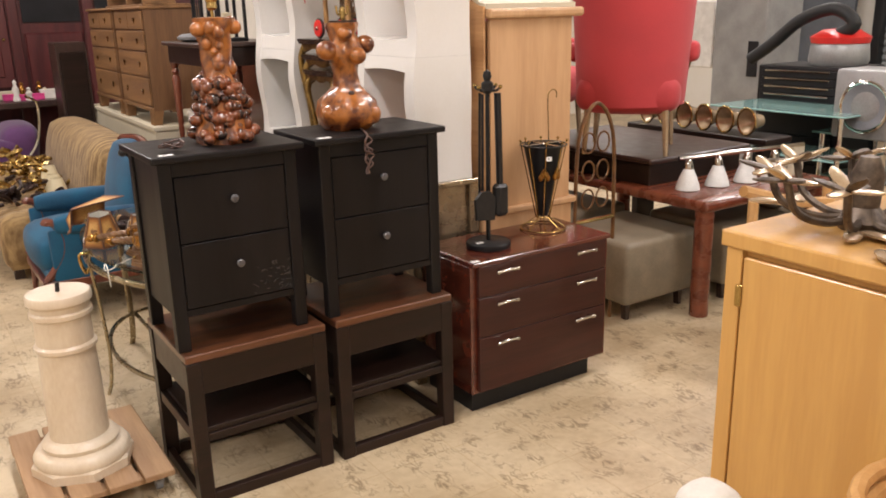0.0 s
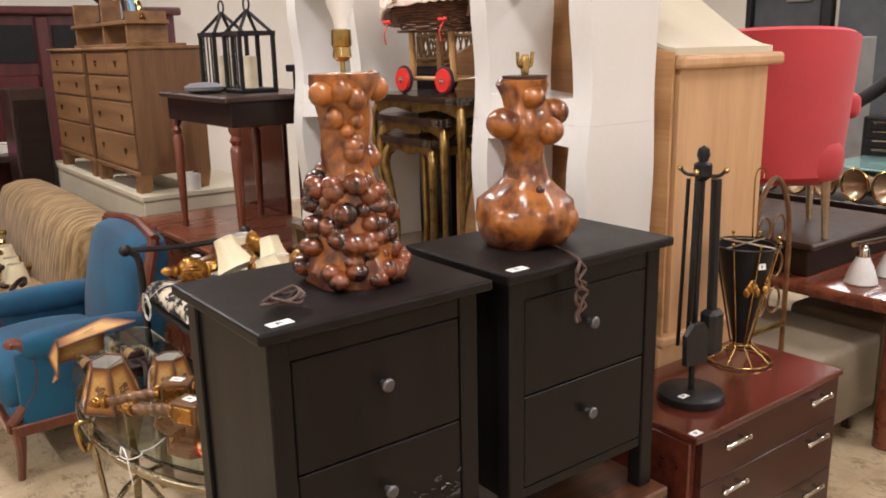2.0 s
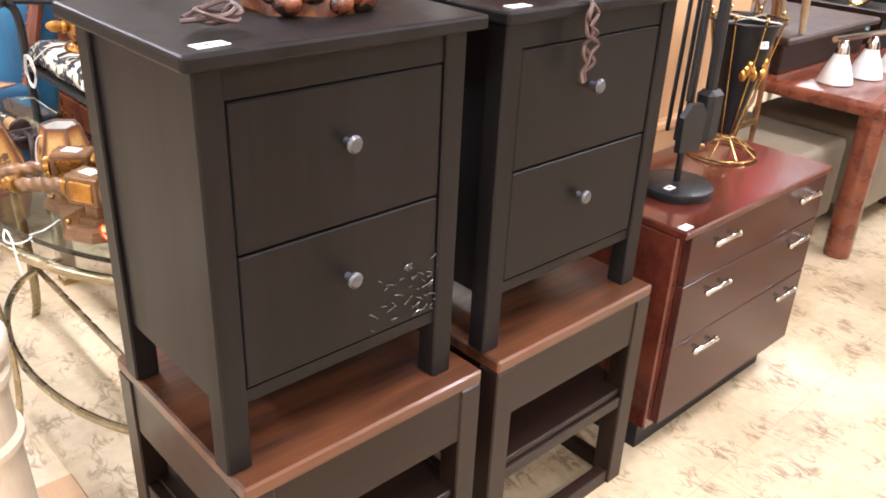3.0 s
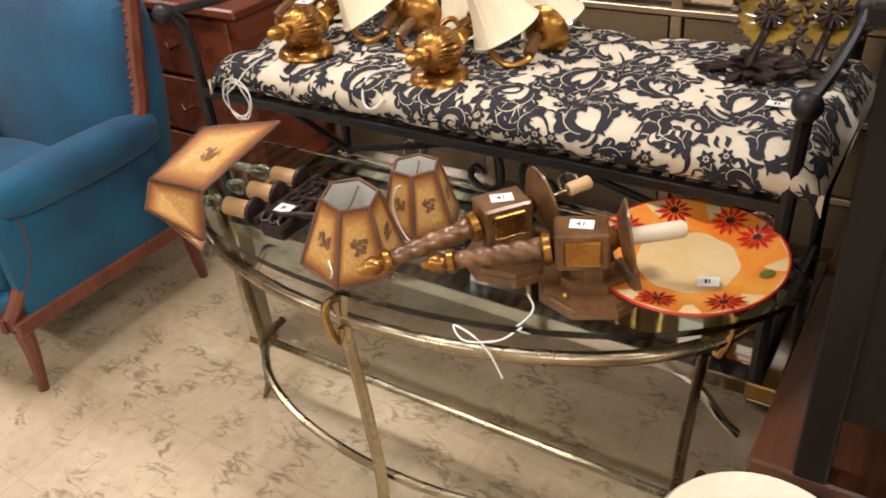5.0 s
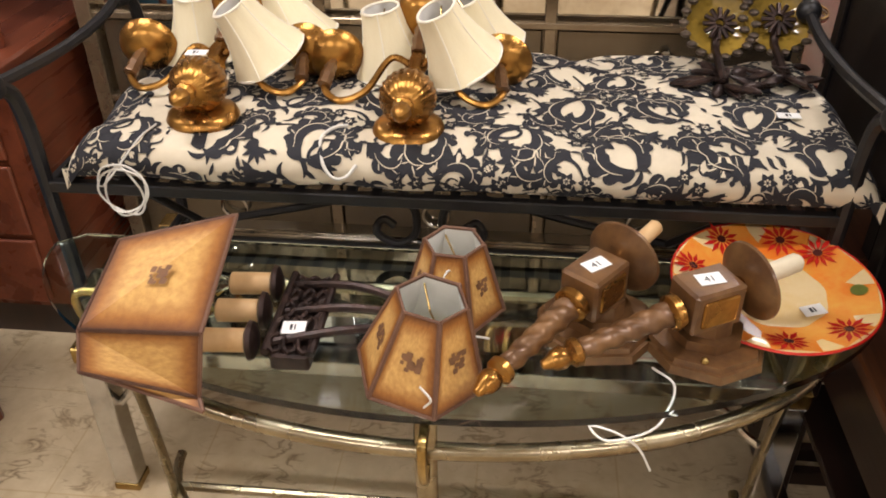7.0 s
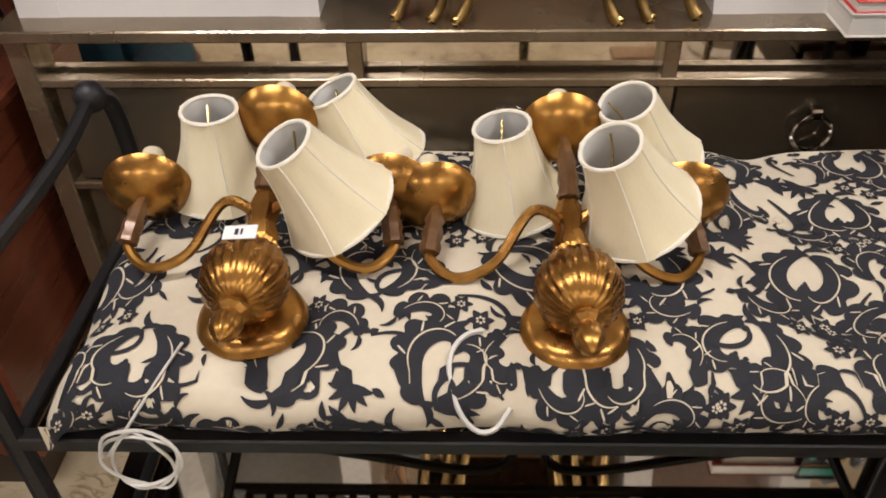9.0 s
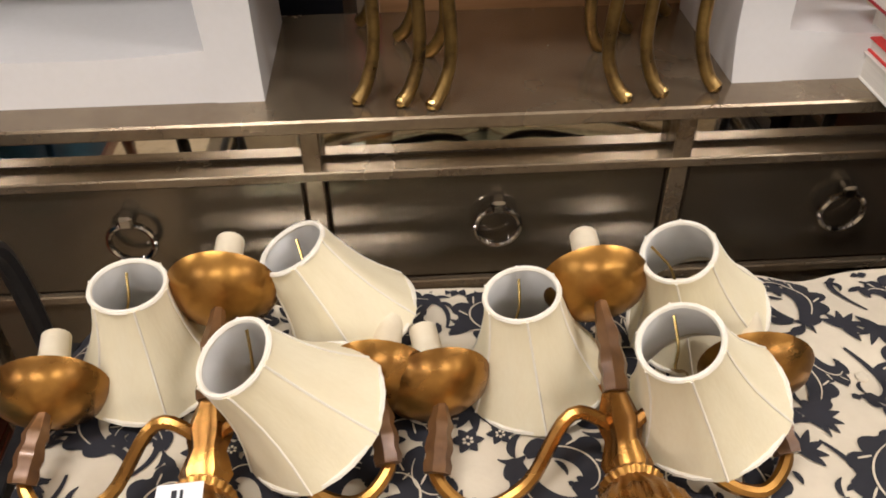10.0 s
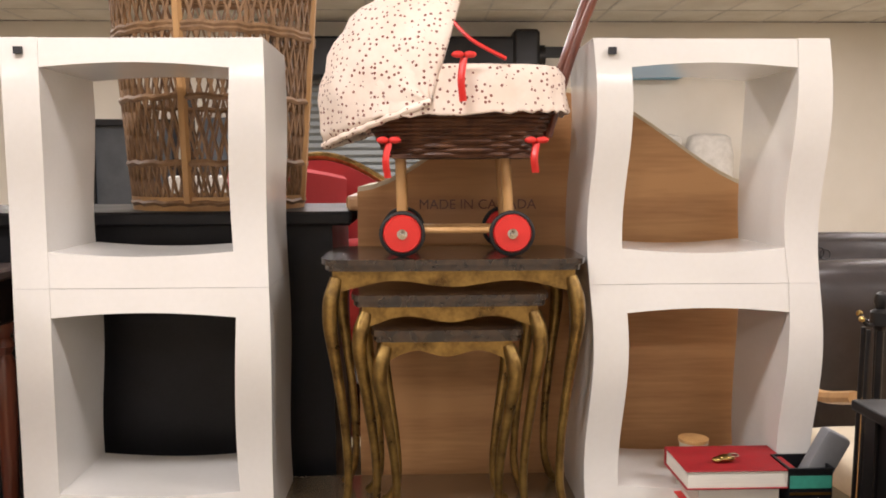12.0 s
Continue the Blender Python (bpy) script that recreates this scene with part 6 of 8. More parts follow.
def twist_sconce(tip, end, tag_turn, bare=False):
    """Bronzed twisted torch sconce lying on its octagonal wall plate."""
    a, b = Vector((*tip, TT + 0.052)), Vector((*end, TT + 0.105))
    d = (b - a).normalized()
    m = Matrix.Translation(a) @ d.to_track_quat("Z", "Y").to_matrix().to_4x4()
    L = (b - a).length
    t = thing("torch_sconce", "bronzed carved wood torch sconce with twisted handle and candle", "wall sconce", (a.x, a.y, TT), "torch sconces")
    # twisted handle
    bm = bmesh.new()
    n, seg = 40, 20
    rings = []
    for i in range(n + 1):
        k = i / n
        ring = []
        for j in range(seg):
            q = 2 * math.pi * j / seg
            r = (0.0130 + 0.0045 * k) * (1 + 0.10 * math.cos(3 * q - k * 30))
            ring.append(bm.verts.new(m @ Vector((r * math.cos(q), r * math.sin(q), 0.05 + k * 0.135))))
        rings.append(ring)
    for p, q in zip(rings, rings[1:]):
        for j in range(seg):
            bm.faces.new((p[j], p[(j + 1) % seg], q[(j + 1) % seg], q[j]))
    part("twisted_handle", bm, WOODBRONZE, t, smooth=True)
    part("finial", lathe([(0, -0.004), (0.006, -0.002), (0.010, 0.008), (0.014, 0.014), (0.016, 0.026), (0.012, 0.034), (0.019, 0.040), (0.019, 0.049), (0.014, 0.053)], m=m, seg=20), GOLDPAINT, t, smooth=True)
    part("collar", lathe([(0.018, 0.182), (0.025, 0.187), (0.025, 0.198), (0.02, 0.202)], m=m, seg=20), GOLDPAINT, t, smooth=True)
    yaw = math.degrees(math.atan2(d.y, d.x))
    c = a + d * 0.243
    bm = box((-0.040, -0.030, -0.032), (0.040, 0.030, 0.032), 0.004)
    bmesh.ops.transform(bm, matrix=pose(c.x, c.y, c.z, 0, 0, yaw), verts=bm.verts)
    blk = part("block", bm, WOODBRONZE, t)
    for s in (-1, 1):
        bm = box((-0.028, -0.002, -0.021), (0.028, 0.002, 0.021), 0.003)
        bmesh.ops.transform(bm, matrix=pose(c.x, c.y, c.z, 0, 0, yaw) @ Matrix.Translation((0, s * 0.0305, 0)), verts=bm.verts)
        part("carved_panel", bm, GOLDPAINT, blk)
    part("neck", lathe([(0.014, 0.282), (0.02, 0.286), (0.014, 0.296), (0.012, 0.302)], m=m, seg=18), GOLDPAINT, t, smooth=True)
    part("drip_pan", lathe([(0.012, 0.298), (0.035, 0.300), (0.056, 0.312), (0.057, 0.316), (0.034, 0.307), (0.012, 0.306)], m=m, seg=36), WOODBRONZE, t, smooth=True)
    if bare:
        part("socket_rod", lathe([(0.004, 0.307), (0.004, 0.362)], m=m, seg=10), SATINBRASS, t, smooth=True)
        part("socket", lathe([(0.010, 0.360), (0.0115, 0.364), (0.0115, 0.398), (0.009, 0.401), (0, 0.401)], m=m, seg=18), TANSLEEVE, t, "tan candle socket", True)
    else:
        part("candle_sleeve", lathe([(0.013, 0.307), (0.0135, 0.39), (0.009, 0.396), (0, 0.396)], m=m, seg=18), CANDLE, t, "cream candle sleeve", True)
    for r, z0, z1 in ((0.088, 0.0, 0.012), (0.080, 0.0121, 0.02), (0.052, 0.0201, 0.034), (0.036, 0.0341, 0.058)):
        part("wall_plate", lathe([(0, z0), (r, z0), (r * 0.97, z1), (0, z1)], m=pose(c.x + 0.012, c.y - 0.012, TT, 0, 0, yaw + 22.5), seg=8), WOODBRONZE, t)
    part("screw", blob((c.x - 0.055, c.y + 0.0, TT + 0.024), 0.006, u=8, v=6), BRASS, t)
    tg = tag_paper((c.x, c.y, c.z + 0.0325), 0.036, 0.024, pose(0, 0, 0, 0, 0, tag_turn))
    cu = bpy.data.curves.new("digits", "FONT")
    cu.body, cu.size, cu.extrude = "41", 0.016, 0.0002
    o = new("digits", cu)
    me = bpy.data.meshes.new_from_object(o.evaluated_get(bpy.context.evaluated_depsgraph_get()))
    bpy.data.objects.remove(o)
    me.materials.clear()
    me.materials.append(INK)
    bpy.data.objects.remove([k for k in tg.children if k.name.startswith("print")][0])
    w = new("number_41", me)
    w.parent = tg
    w.matrix_basis = pose(-0.009, -0.006, 0.0016)


twist_sconce((0.309, 2.948), (0.491, 2.605), -72)
twist_sconce((0.252, 3.028), (0.566, 2.787), -52, bare=True)


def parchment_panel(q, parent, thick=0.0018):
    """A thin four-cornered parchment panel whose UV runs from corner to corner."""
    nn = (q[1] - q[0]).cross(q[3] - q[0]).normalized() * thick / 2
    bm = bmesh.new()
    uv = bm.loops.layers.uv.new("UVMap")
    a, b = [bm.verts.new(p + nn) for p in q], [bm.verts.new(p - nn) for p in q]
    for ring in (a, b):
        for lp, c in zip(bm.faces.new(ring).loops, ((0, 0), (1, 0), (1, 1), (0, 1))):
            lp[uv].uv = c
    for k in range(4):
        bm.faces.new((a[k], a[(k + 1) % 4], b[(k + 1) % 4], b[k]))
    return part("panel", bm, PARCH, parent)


def stamp(c, s1, s2, size, seed, parent):
    """A small uneven painted crest of overlapping dabs."""
    rnd = random.Random(seed)
    bm = bmesh.new()
    nz = s1.cross(s2).normalized()
    for k in range(26):
        o = c + s1 * rnd.uniform(-0.7, 0.7) * size + s2 * rnd.uniform(-0.7, 0.7) * size + nz * (0.0014 + 0.00006 * k)
        w = size * rnd.uniform(0.10, 0.24)
        bm.faces.new([bm.verts.new(o + s1 * w * math.cos(j * 0.785) * (1 + 0.3 * (j % 2)) + s2 * w * math.sin(j * 0.785) * (1 + 0.3 * (j % 2))) for j in range(8)])
    o = part("medallion", bm, MEDAL, parent)
    o["kind"] = "stuff"
    return o


def hex_shade(c, m, r0, r1, h, label):
    """Six-panelled parchment shade with dark bands and a painted medallion on each panel."""
    t = thing("parchment_shade", label, "lamp shade", (0, 0, 0), "parchment shades")
    t.matrix_basis = Matrix.Translation(c) @ m
    ORIGIN[t] = Vector()
    for i in range(6):
        a0, a1 = i * math.pi / 3, (i + 1) * math.pi / 3
        q = [Vector((r0 * math.cos(a0), r0 * math.sin(a0), 0)), Vector((r0 * math.cos(a1), r0 * math.sin(a1), 0)), Vector((r1 * math.cos(a1), r1 * math.sin(a1), h)), Vector((r1 * math.cos(a0), r1 * math.sin(a0), h))]
        mid = sum(q, Vector()) / 4
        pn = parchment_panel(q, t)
        part("edge_band", tube([q[0], q[3]], 0.0036, 6), PARCHEDGE, pn)
        part("edge_band", tube([q[0], q[1]], 0.0032, 6), PARCHEDGE, pn)
        part("edge_band", tube([q[3], q[2]], 0.0022, 6), PARCHEDGE, pn)
        up = ((q[2] + q[3]) / 2 - (q[0] + q[1]) / 2).normalized()
        stamp(mid, (q[1] - q[0]).normalized(), up, r0 * 0.20, i, pn)
    part("lining", lathe([(r0 * 0.94, 0.002), (r1 * 0.93, h - 0.002)], seg=6, caps=False), SHADEIN, t)
    part("wire_spider", tube([(-r1 * 0.9, 0, h - 0.012), (0, 0, h - 0.022), (r1 * 0.9, 0, h - 0.012)], 0.0015, 5), BRASS, t)


hex_shade((0.332, 3.108, TT + 0.012), pose(0, 0, 0, 7, -5, 18), 0.088, 0.046, 0.124, "six-panel parchment shade with brown bands on a glass table")
hex_shade((0.489, 3.077, TT + 0.002), pose(0, 0, 0, 0, 0, 25), 0.074, 0.042, 0.110, "six-panel parchment shade with brown bands, behind a similar shade")


def big_shade():
    """Large four-sided parchment shade lying on its side over the table's end."""
    t = thing("large_parchment_shade", "large four-sided parchment lamp shade lying over the table edge", "lamp shade", (0.36, 3.46, TT))
    a, b, c, d = Vector((0.442, 3.548, 0.785)), Vector((0.497, 3.392, 0.802)), Vector((0.263, 3.368, 0.776)), Vector((0.294, 3.548, 0.744))
    e, f = Vector((0.266, 3.546, 0.696)), Vector((0.254, 3.384, 0.677))
    g, h = Vector((0.285, 3.535, 0.6705)), Vector((0.236, 3.374, 0.6705))
    k = Vector((0.43, 3.545, 0.6705))
    for n, q in enumerate(([d, c, b, a], [d, c, f, e], [e, f, h, g], [a, d, g, k])):
        q = [p - ORIGIN[t] for p in q]
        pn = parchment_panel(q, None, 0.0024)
        pn.parent = t
        for i in range(4):
            part("edge_band", tube([q[i], q[(i + 1) % 4]], 0.0030, 6), PARCHEDGE).parent = pn
        if n == 0:
            s1 = (q[1] - q[0]).normalized()
            nz = s1.cross(q[3] - q[0]).normalized()
            nz = nz if nz.z > 0 else -nz
            s2 = nz.cross(s1)
            o = stamp(sum(q, Vector()) / 4 + nz * 0.001, s1, s2, 0.020, 77, None)
            o.parent = pn


big_shade()


def iron_light():
    x, y, z = 0.410, 3.285, TT
    t = thing("three_candle_fixture", "dark iron filigree light fixture with three tan candle sleeves", "light fixture", (x, y, z))
    for i in range(5):
        for j in range(3):
            cx, cy = x - 0.07 + i * 0.035, y - 0.02 + j * 0.02
            part("filigree", tube([(cx + 0.015 * math.cos(k * 0.785), cy + 0.009 * math.sin(k * 0.785), z + 0.034 + 0.004 * math.sin(k + i)) for k in range(8)], 0.004, 6, closed=True), IRONBROWN, t)
    for yy in (y - 0.032, y + 0.03):
        part("edge_bar", tube([(x - 0.09, yy, z + 0.034), (x + 0.085, yy, z + 0.036)], 0.006), IRONBROWN, t)
    part("rib", box((x - 0.088, y - 0.028, z), (x + 0.083, y + 0.026, z + 0.028), 0.004), IRONBROWN, t)
    for dx in (-0.065, 0.0, 0.065):
        cx = x + dx
        part("cup", lathe([(0.012, 0), (0.026, 0.006), (0.028, 0.012), (0.02, 0.016)], m=pose(cx, y + 0.045, z + 0.032, -90, 0, 4), seg=20), IRONBROWN, t, smooth=True)
        part("candle_sleeve", lathe([(0.0165, 0.016), (0.017, 0.075), (0.012, 0.078), (0, 0.078)], m=pose(cx, y + 0.045, z + 0.032, -90, 0, 4), seg=18), TANSLEEVE, t, "tan candle sleeve", True)
        bl = part("bulb", lathe([(0.008, 0.078), (0.012, 0.09), (0.016, 0.105), (0.010, 0.13), (0, 0.137)], m=pose(cx, y + 0.045, z + 0.032, -90, 0, 4), seg=14), GREENGLASS, t, "clear glass bulb", True)
        bl.visible_shadow = False
        part("arm", tube(curve([(cx, y + 0.03, z + 0.03), (cx * 0.8 + x * 0.2, y - 0.06, z + 0.045), (x + dx * 0.5, y - 0.13, z + 0.04), (x + dx * 0.3, y - 0.165, z + 0.02)]), 0.0065, 8), IRONBROWN, t, smooth=True)
    for cx, cy in ((x + 0.05, y + 0.11), (x - 0.0, y + 0.12)):
        part("brass_bulb_clip", tube(curve([(cx, cy, z + 0.012), (cx + 0.02, cy + 0.02, z + 0.02), (cx + 0.01, cy + 0.04, z + 0.01)]), 0.005, 6), BRASS, t)
    tag_paper((x - 0.045, y + 0.0, z + 0.041), 0.032, 0.026, pose(0, 0, 0, 0, 0, -85))


iron_light()


def plate():
    t = thing("sunflower_plate", "orange and red glazed sunflower plate on a glass table", "plate", (0, 0, 0))
    t.matrix_basis = pose(0.540, 2.610, TT + 0.012, 0, -4, 0)
    part("plate_body", lathe([(0, 0.002), (0.075, 0.0), (0.10, 0.004), (0.145, 0.020), (0.148, 0.0225), (0.144, 0.024), (0.10, 0.009), (0.076, 0.0052), (0, 0.005)], seg=64), PLATEBASE, t, smooth=True)
    part("orange_rim", lathe([(0.078, 0.0062), (0.100, 0.0098), (0.1445, 0.0246)], seg=64, ripple=0.02, lobes=9, caps=False), ORANGE, t, "orange glazed rim", True)
    part("red_edge", tube([(0.1475 * math.cos(i * 0.098), 0.1475 * math.sin(i * 0.098), 0.0228) for i in range(64)], 0.0022, 6, closed=True), REDGLAZE, t)
    rnd = random.Random(2)
    for k, a in enumerate((0.5, 1.25, 2.2, 3.1, 3.9, 4.7, 5.5, 6.0)):
        r = 0.118 + rnd.uniform(-0.004, 0.004)
        c = Vector((r * math.cos(a), r * math.sin(a), 0.0160))
        if k % 3 == 2:
            part("green_flower", lathe([(0, 0.003), (0.012, 0.003)], m=Matrix.Translation(c) @ pose(0, 0, 0.0, 0, 0, math.degrees(a)) @ pose(0, 0, 0, 0, -18, 0), seg=14), GREENGLAZE, t)
            continue
        bm = bmesh.new()
        mm = Matrix.Translation(c) @ pose(0, 0, 0, 0, 0, math.degrees(a)) @ pose(0, 0, 0.0028, 0, -18, 0)
        for j in range(12):
            q = j * 0.5236
            ln = rnd.uniform(0.026, 0.036)
            bm.faces.new([bm.verts.new(mm @ Vector(p)) for p in ((0.005 * math.cos(q), 0.005 * math.sin(q), 0), (ln * 0.6 * math.cos(q - 0.2), ln * 0.6 * math.sin(q - 0.2), 0), (ln * math.cos(q), ln * math.sin(q), 0), (ln * 0.6 * math.cos(q + 0.2), ln * 0.6 * math.sin(q + 0.2), 0))])
        fl = part("red_flower", bm, REDGLAZE, t)
        part("flower_eye", lathe([(0, 0.0008), (0.007, 0.0004)], m=mm, seg=12), DARKGLAZE, fl)
    tag_paper((0.495, 2.563, TT + 0.0205), 0.032, 0.022, pose(0, 0, 0, 0, -6, -75))


plate()
for nm, pts in (("electric_cable", [(0.37, 2.80, TT + 0.004), (0.335, 2.775, TT + 0.003), (0.29, 2.80, 0.642), (0.275, 2.86, 0.627), (0.285, 2.885, 0.642), (0.285, 2.85, 0.632), (0.28, 2.82, 0.612), (0.28, 2.80, 0.572)]),
                ("electric_cable", [(0.262, 3.10, TT + 0.045), (0.250, 3.085, TT + 0.035), (0.255, 3.095, TT + 0.015), (0.250, 3.09, TT + 0.004), (0.262, 3.12, TT + 0.004)]),
                ("electric_cable", [(0.46, 3.07, TT + 0.085), (0.44, 3.085, TT + 0.09), (0.43, 3.09, TT + 0.05), (0.42, 3.06, TT + 0.006), (0.41, 3.02, TT + 0.004)])):
    t = thing(nm, "thin white electric cord draped on the glass table", "cable", pts[0], "white cables")
    part("cord", tube(curve(pts, 6), 0.0017, 6), WHITECORD, t, smooth=True)

# ---- blue velvet armchair ----


def armchair():
    x0, x1, y0, y1 = 0.20, 0.84, 4.165, 4.88
    t = thing("blue_armchair", "blue velvet armchair with carved reddish wood frame", "armchair", (0.6, 4.53, 0))
    part("seat_cushion", cushion((x0 + 0.02, y0 + 0.07, 0.27), (x1 - 0.16, y1 - 0.07, 0.44), 0.03), BLUEVEL, t, smooth=True)
    part("seat_skirt", box((x0 + 0.03, y0 + 0.03, 0.20), (x1 - 0.1, y1 - 0.03, 0.29), 0.015, seg=2), BLUEVEL, t, smooth=True)
    bm = cushion((x1 - 0.17, y0 + 0.05, 0.28), (x1 - 0.02, y1 - 0.05, 0.86), 0.03)
    for v in bm.verts:
        v.co.x += (v.co.z - 0.3) * 0.16
    part("backrest", bm, BLUEVEL, t, smooth=True)
    for y, s in ((y0, 1), (y1 - 0.055, -1)):
        part("arm_panel", box((x0 + 0.06, y + 0.008, 0.2), (x1 - 0.08, y + 0.047, 0.51), 0.012, seg=2), BLUEVEL, t, smooth=True)
        part("arm_pad", cushion((x0 + 0.10, y - 0.012, 0.49), (x1 - 0.06, y + 0.068, 0.575), 0.01), BLUEVEL, t, smooth=True)
        yc = y + 0.028
        part("arm_post", tube(curve([(x0 + 0.02, yc, 0.235), (x0 + 0.06, yc, 0.28), (x0 + 0.115, yc, 0.36), (x0 + 0.13, yc, 0.45), (x0 + 0.105, yc, 0.53), (x0 + 0.06, yc, 0.557), (x0 + 0.05, yc, 0.54)], 5), 0.021, 8), CHAIRWOOD, t, smooth=True)
        part("seat_rail", box((x0 + 0.02, y + 0.002, 0.185), (x1 - 0.05, y + 0.053, 0.232), 0.006), CHAIRWOOD, t)
        bk = curve([(x1 - 0.16, yc, 0.50), (x1 - 0.08, yc + 0.0, 0.58), (x1 - 0.05, yc, 0.70), (x1 + 0.0, yc + s * 0.01, 0.87)], 6)
        bp = part("back_post", tube(bk, 0.024, 8), CHAIRWOOD, t, smooth=True)
        for i, p in enumerate(bk[2::1]):
            part("bead", blob((p.x - 0.022, p.y, p.z), 0.008, u=6, v=5), CHAIRWOOD, bp)
        for x, f in ((x0 + 0.02, -1), (x1 - 0.06, 1)):
            part("leg", tube(curve([(x + 0.02, yc, 0.20), (x + 0.02, yc, 0.12), (x + 0.02 + f * 0.012, yc, 0.0)]), [0.026 - 0.001 * i for i in range(13)], 8), CHAIRWOOD, t, smooth=True)
    part("front_rail", box((x0 + 0.005, y0 + 0.05, 0.185), (x0 + 0.045, y1 - 0.05, 0.235), 0.008), CHAIRWOOD, t)
    part("back_rail", tube(curve([(x1 + 0.0, y0 + 0.03, 0.87), (x1 + 0.02, (y0 + y1) / 2, 0.90), (x1 + 0.0, y1 - 0.03, 0.87)]), 0.022, 8), CHAIRWOOD, t, smooth=True)


armchair()


def sofa(name, label, material, x0, x1, y0, y1, seat, back, arm, skew=0.0):
    """A sofa whose back runs along y at x1 and whose seat faces -x."""
    t = thing(name, label, "sofa", ((x0 + x1) / 2, (y0 + y1) / 2, 0))
    part("base", box((x0 + 0.04, y0, 0.07), (x1, y1, 0.26), 0.02, seg=2), material, t, smooth=True)
    n = 3
    for i in range(n):
        a, b = y0 + 0.16 + (y1 - y0 - 0.32) * i / n, y0 + 0.16 + (y1 - y0 - 0.32) * (i + 1) / n
        part("seat_cushion", cushion((x0, a, 0.25), (x1 - 0.22, b - 0.005, seat), 0.02), material, t, smooth=True)
    bm = cushion((x1 - 0.26, y0 + 0.02, 0.26), (x1 + 0.02, y1 - 0.02, back), 0.02)
    for v in bm.verts:
        v.co.x += (v.co.z - 0.3) * 0.18
    part("backrest", bm, material, t, smooth=True)
    for y in (y0 - 0.02, y1 - 0.16):
        part("armrest", cushion((x0 + 0.02, y, 0.08), (x1 - 0.05, y + 0.18, arm), 0.01), material, t, smooth=True)
    for x in (x0 + 0.06, x1 - 0.1):
        for y in (y0 + 0.06, y1 - 0.1):
            part("foot", box((x, y, 0), (x + 0.06, y + 0.06, 0.075)), DARKLEG, t)
    return t


sofa("tan_sofa", "tan ribbed chenille sofa with low rolled back", TANCHEN, 0.10, 0.92, 5.12, 7.15, 0.40, 0.79, 0.42)
sofa("purple_sofa", "deep purple velvet sofa with high curved end", PURPLE, -1.5, 0.62, 7.25, 7.95, 0.42, 0.70, 0.62)
t = thing("chrome_chair_frame", "thin silver curved chair frame against a purple sofa", "chair frame", (0.55, 7.15, 0))
part("tube", tube(curve([(0.30, 7.0, 0.62), (0.42, 7.05, 0.50), (0.50, 7.1, 0.42), (0.66, 7.12, 0.60), (0.70, 7.12, 0.90), (0.62, 7.12, 0.98)]), 0.012, 6), CHROME, t, smooth=True)
part("leg", tube([(0.50, 7.1, 0.42), (0.50, 7.1, 0.0)], 0.012, 6), CHROME, t)


def pile(name, label, c, n, spread, material, seed, size=0.05):
    """A heap of curled cast-metal pieces."""
    rnd = random.Random(seed)
    t = thing(name, label, "chandelier", c)
    for i in range(n):
        o = Vector((c[0] + rnd.gauss(0, spread[0]), c[1] + rnd.gauss(0, spread[1]), c[2] + 0.02 + abs(rnd.gauss(0, spread[2]))))
        a, b = rnd.uniform(0, 6.28), rnd.uniform(-0.8, 0.8)
        u = Vector((math.cos(a) * math.cos(b), math.sin(a) * math.cos(b), math.sin(b)))
        v = u.cross(Vector((0, 0, 1))).normalized()
        s = size * rnd.uniform(0.6, 1.3)
        pts = [o, o + u * s, o + u * s * 1.6 + v * s * 0.6, o + u * s * 1.2 + v * s * 1.1, o + u * s * 0.8 + v * s * 0.8]
        pts = [Vector((p.x, p.y, max(p.z, c[2] + 0.012))) for p in pts]
        part("arm", tube(curve(pts, 4), 0.010 * size / 0.05, 6), material, t, smooth=True)
        if i % 3 == 0:
            e = pts[-1]
            part("cup", lathe([(0.006, 0), (0.022, 0.008), (0.026, 0.02), (0.02, 0.012)], m=Matrix.Translation(e) @ u.to_track_quat("Z", "Y").to_matrix().to_4x4(), seg=12), material, t, smooth=True)
    return t


pile("brass_chandelier_heap", "heap of polished brass chandelier arms on a sofa", (0.42, 6.1, 0.41), 46, (0.12, 0.22, 0.10), BRASS, 31, 0.075)
for i, (y, z) in enumerate(((5.78, 0.42), (5.92, 0.46), (5.66, 0.41))):
    bs = thing("small_lamp_shade", "small cream lamp shade among brass pieces on a sofa", "lamp shade", (0.55, y, z), "sofa shades")
    part("cover", lathe([(0.07, 0.0), (0.04, 0.12), (0.038, 0.12), (0.068, 0.0)], (0.55, y, z), 20, caps=False), SHADE, bs, smooth=True)
pile("dark_metal_bits", "dark worn metal chandelier pieces on a sofa", (0.36, 5.50, 0.41), 20, (0.10, 0.14, 0.06), IRONBROWN, 33, 0.065)

# ---- oak chests on a white box ----
t = thing("white_box_platform", "long off-white painted box platform under oak chests", "platform", (1.6, 6.5, 0))
part("body", box((1.215, 5.50, 0), (1.95, 7.6, 0.80), 0.004), CREAMBOARD, t)
part("lid", box((1.205, 5.49, 0.80), (1.96, 7.61, 0.83), 0.004), CREAMBOARD, t)


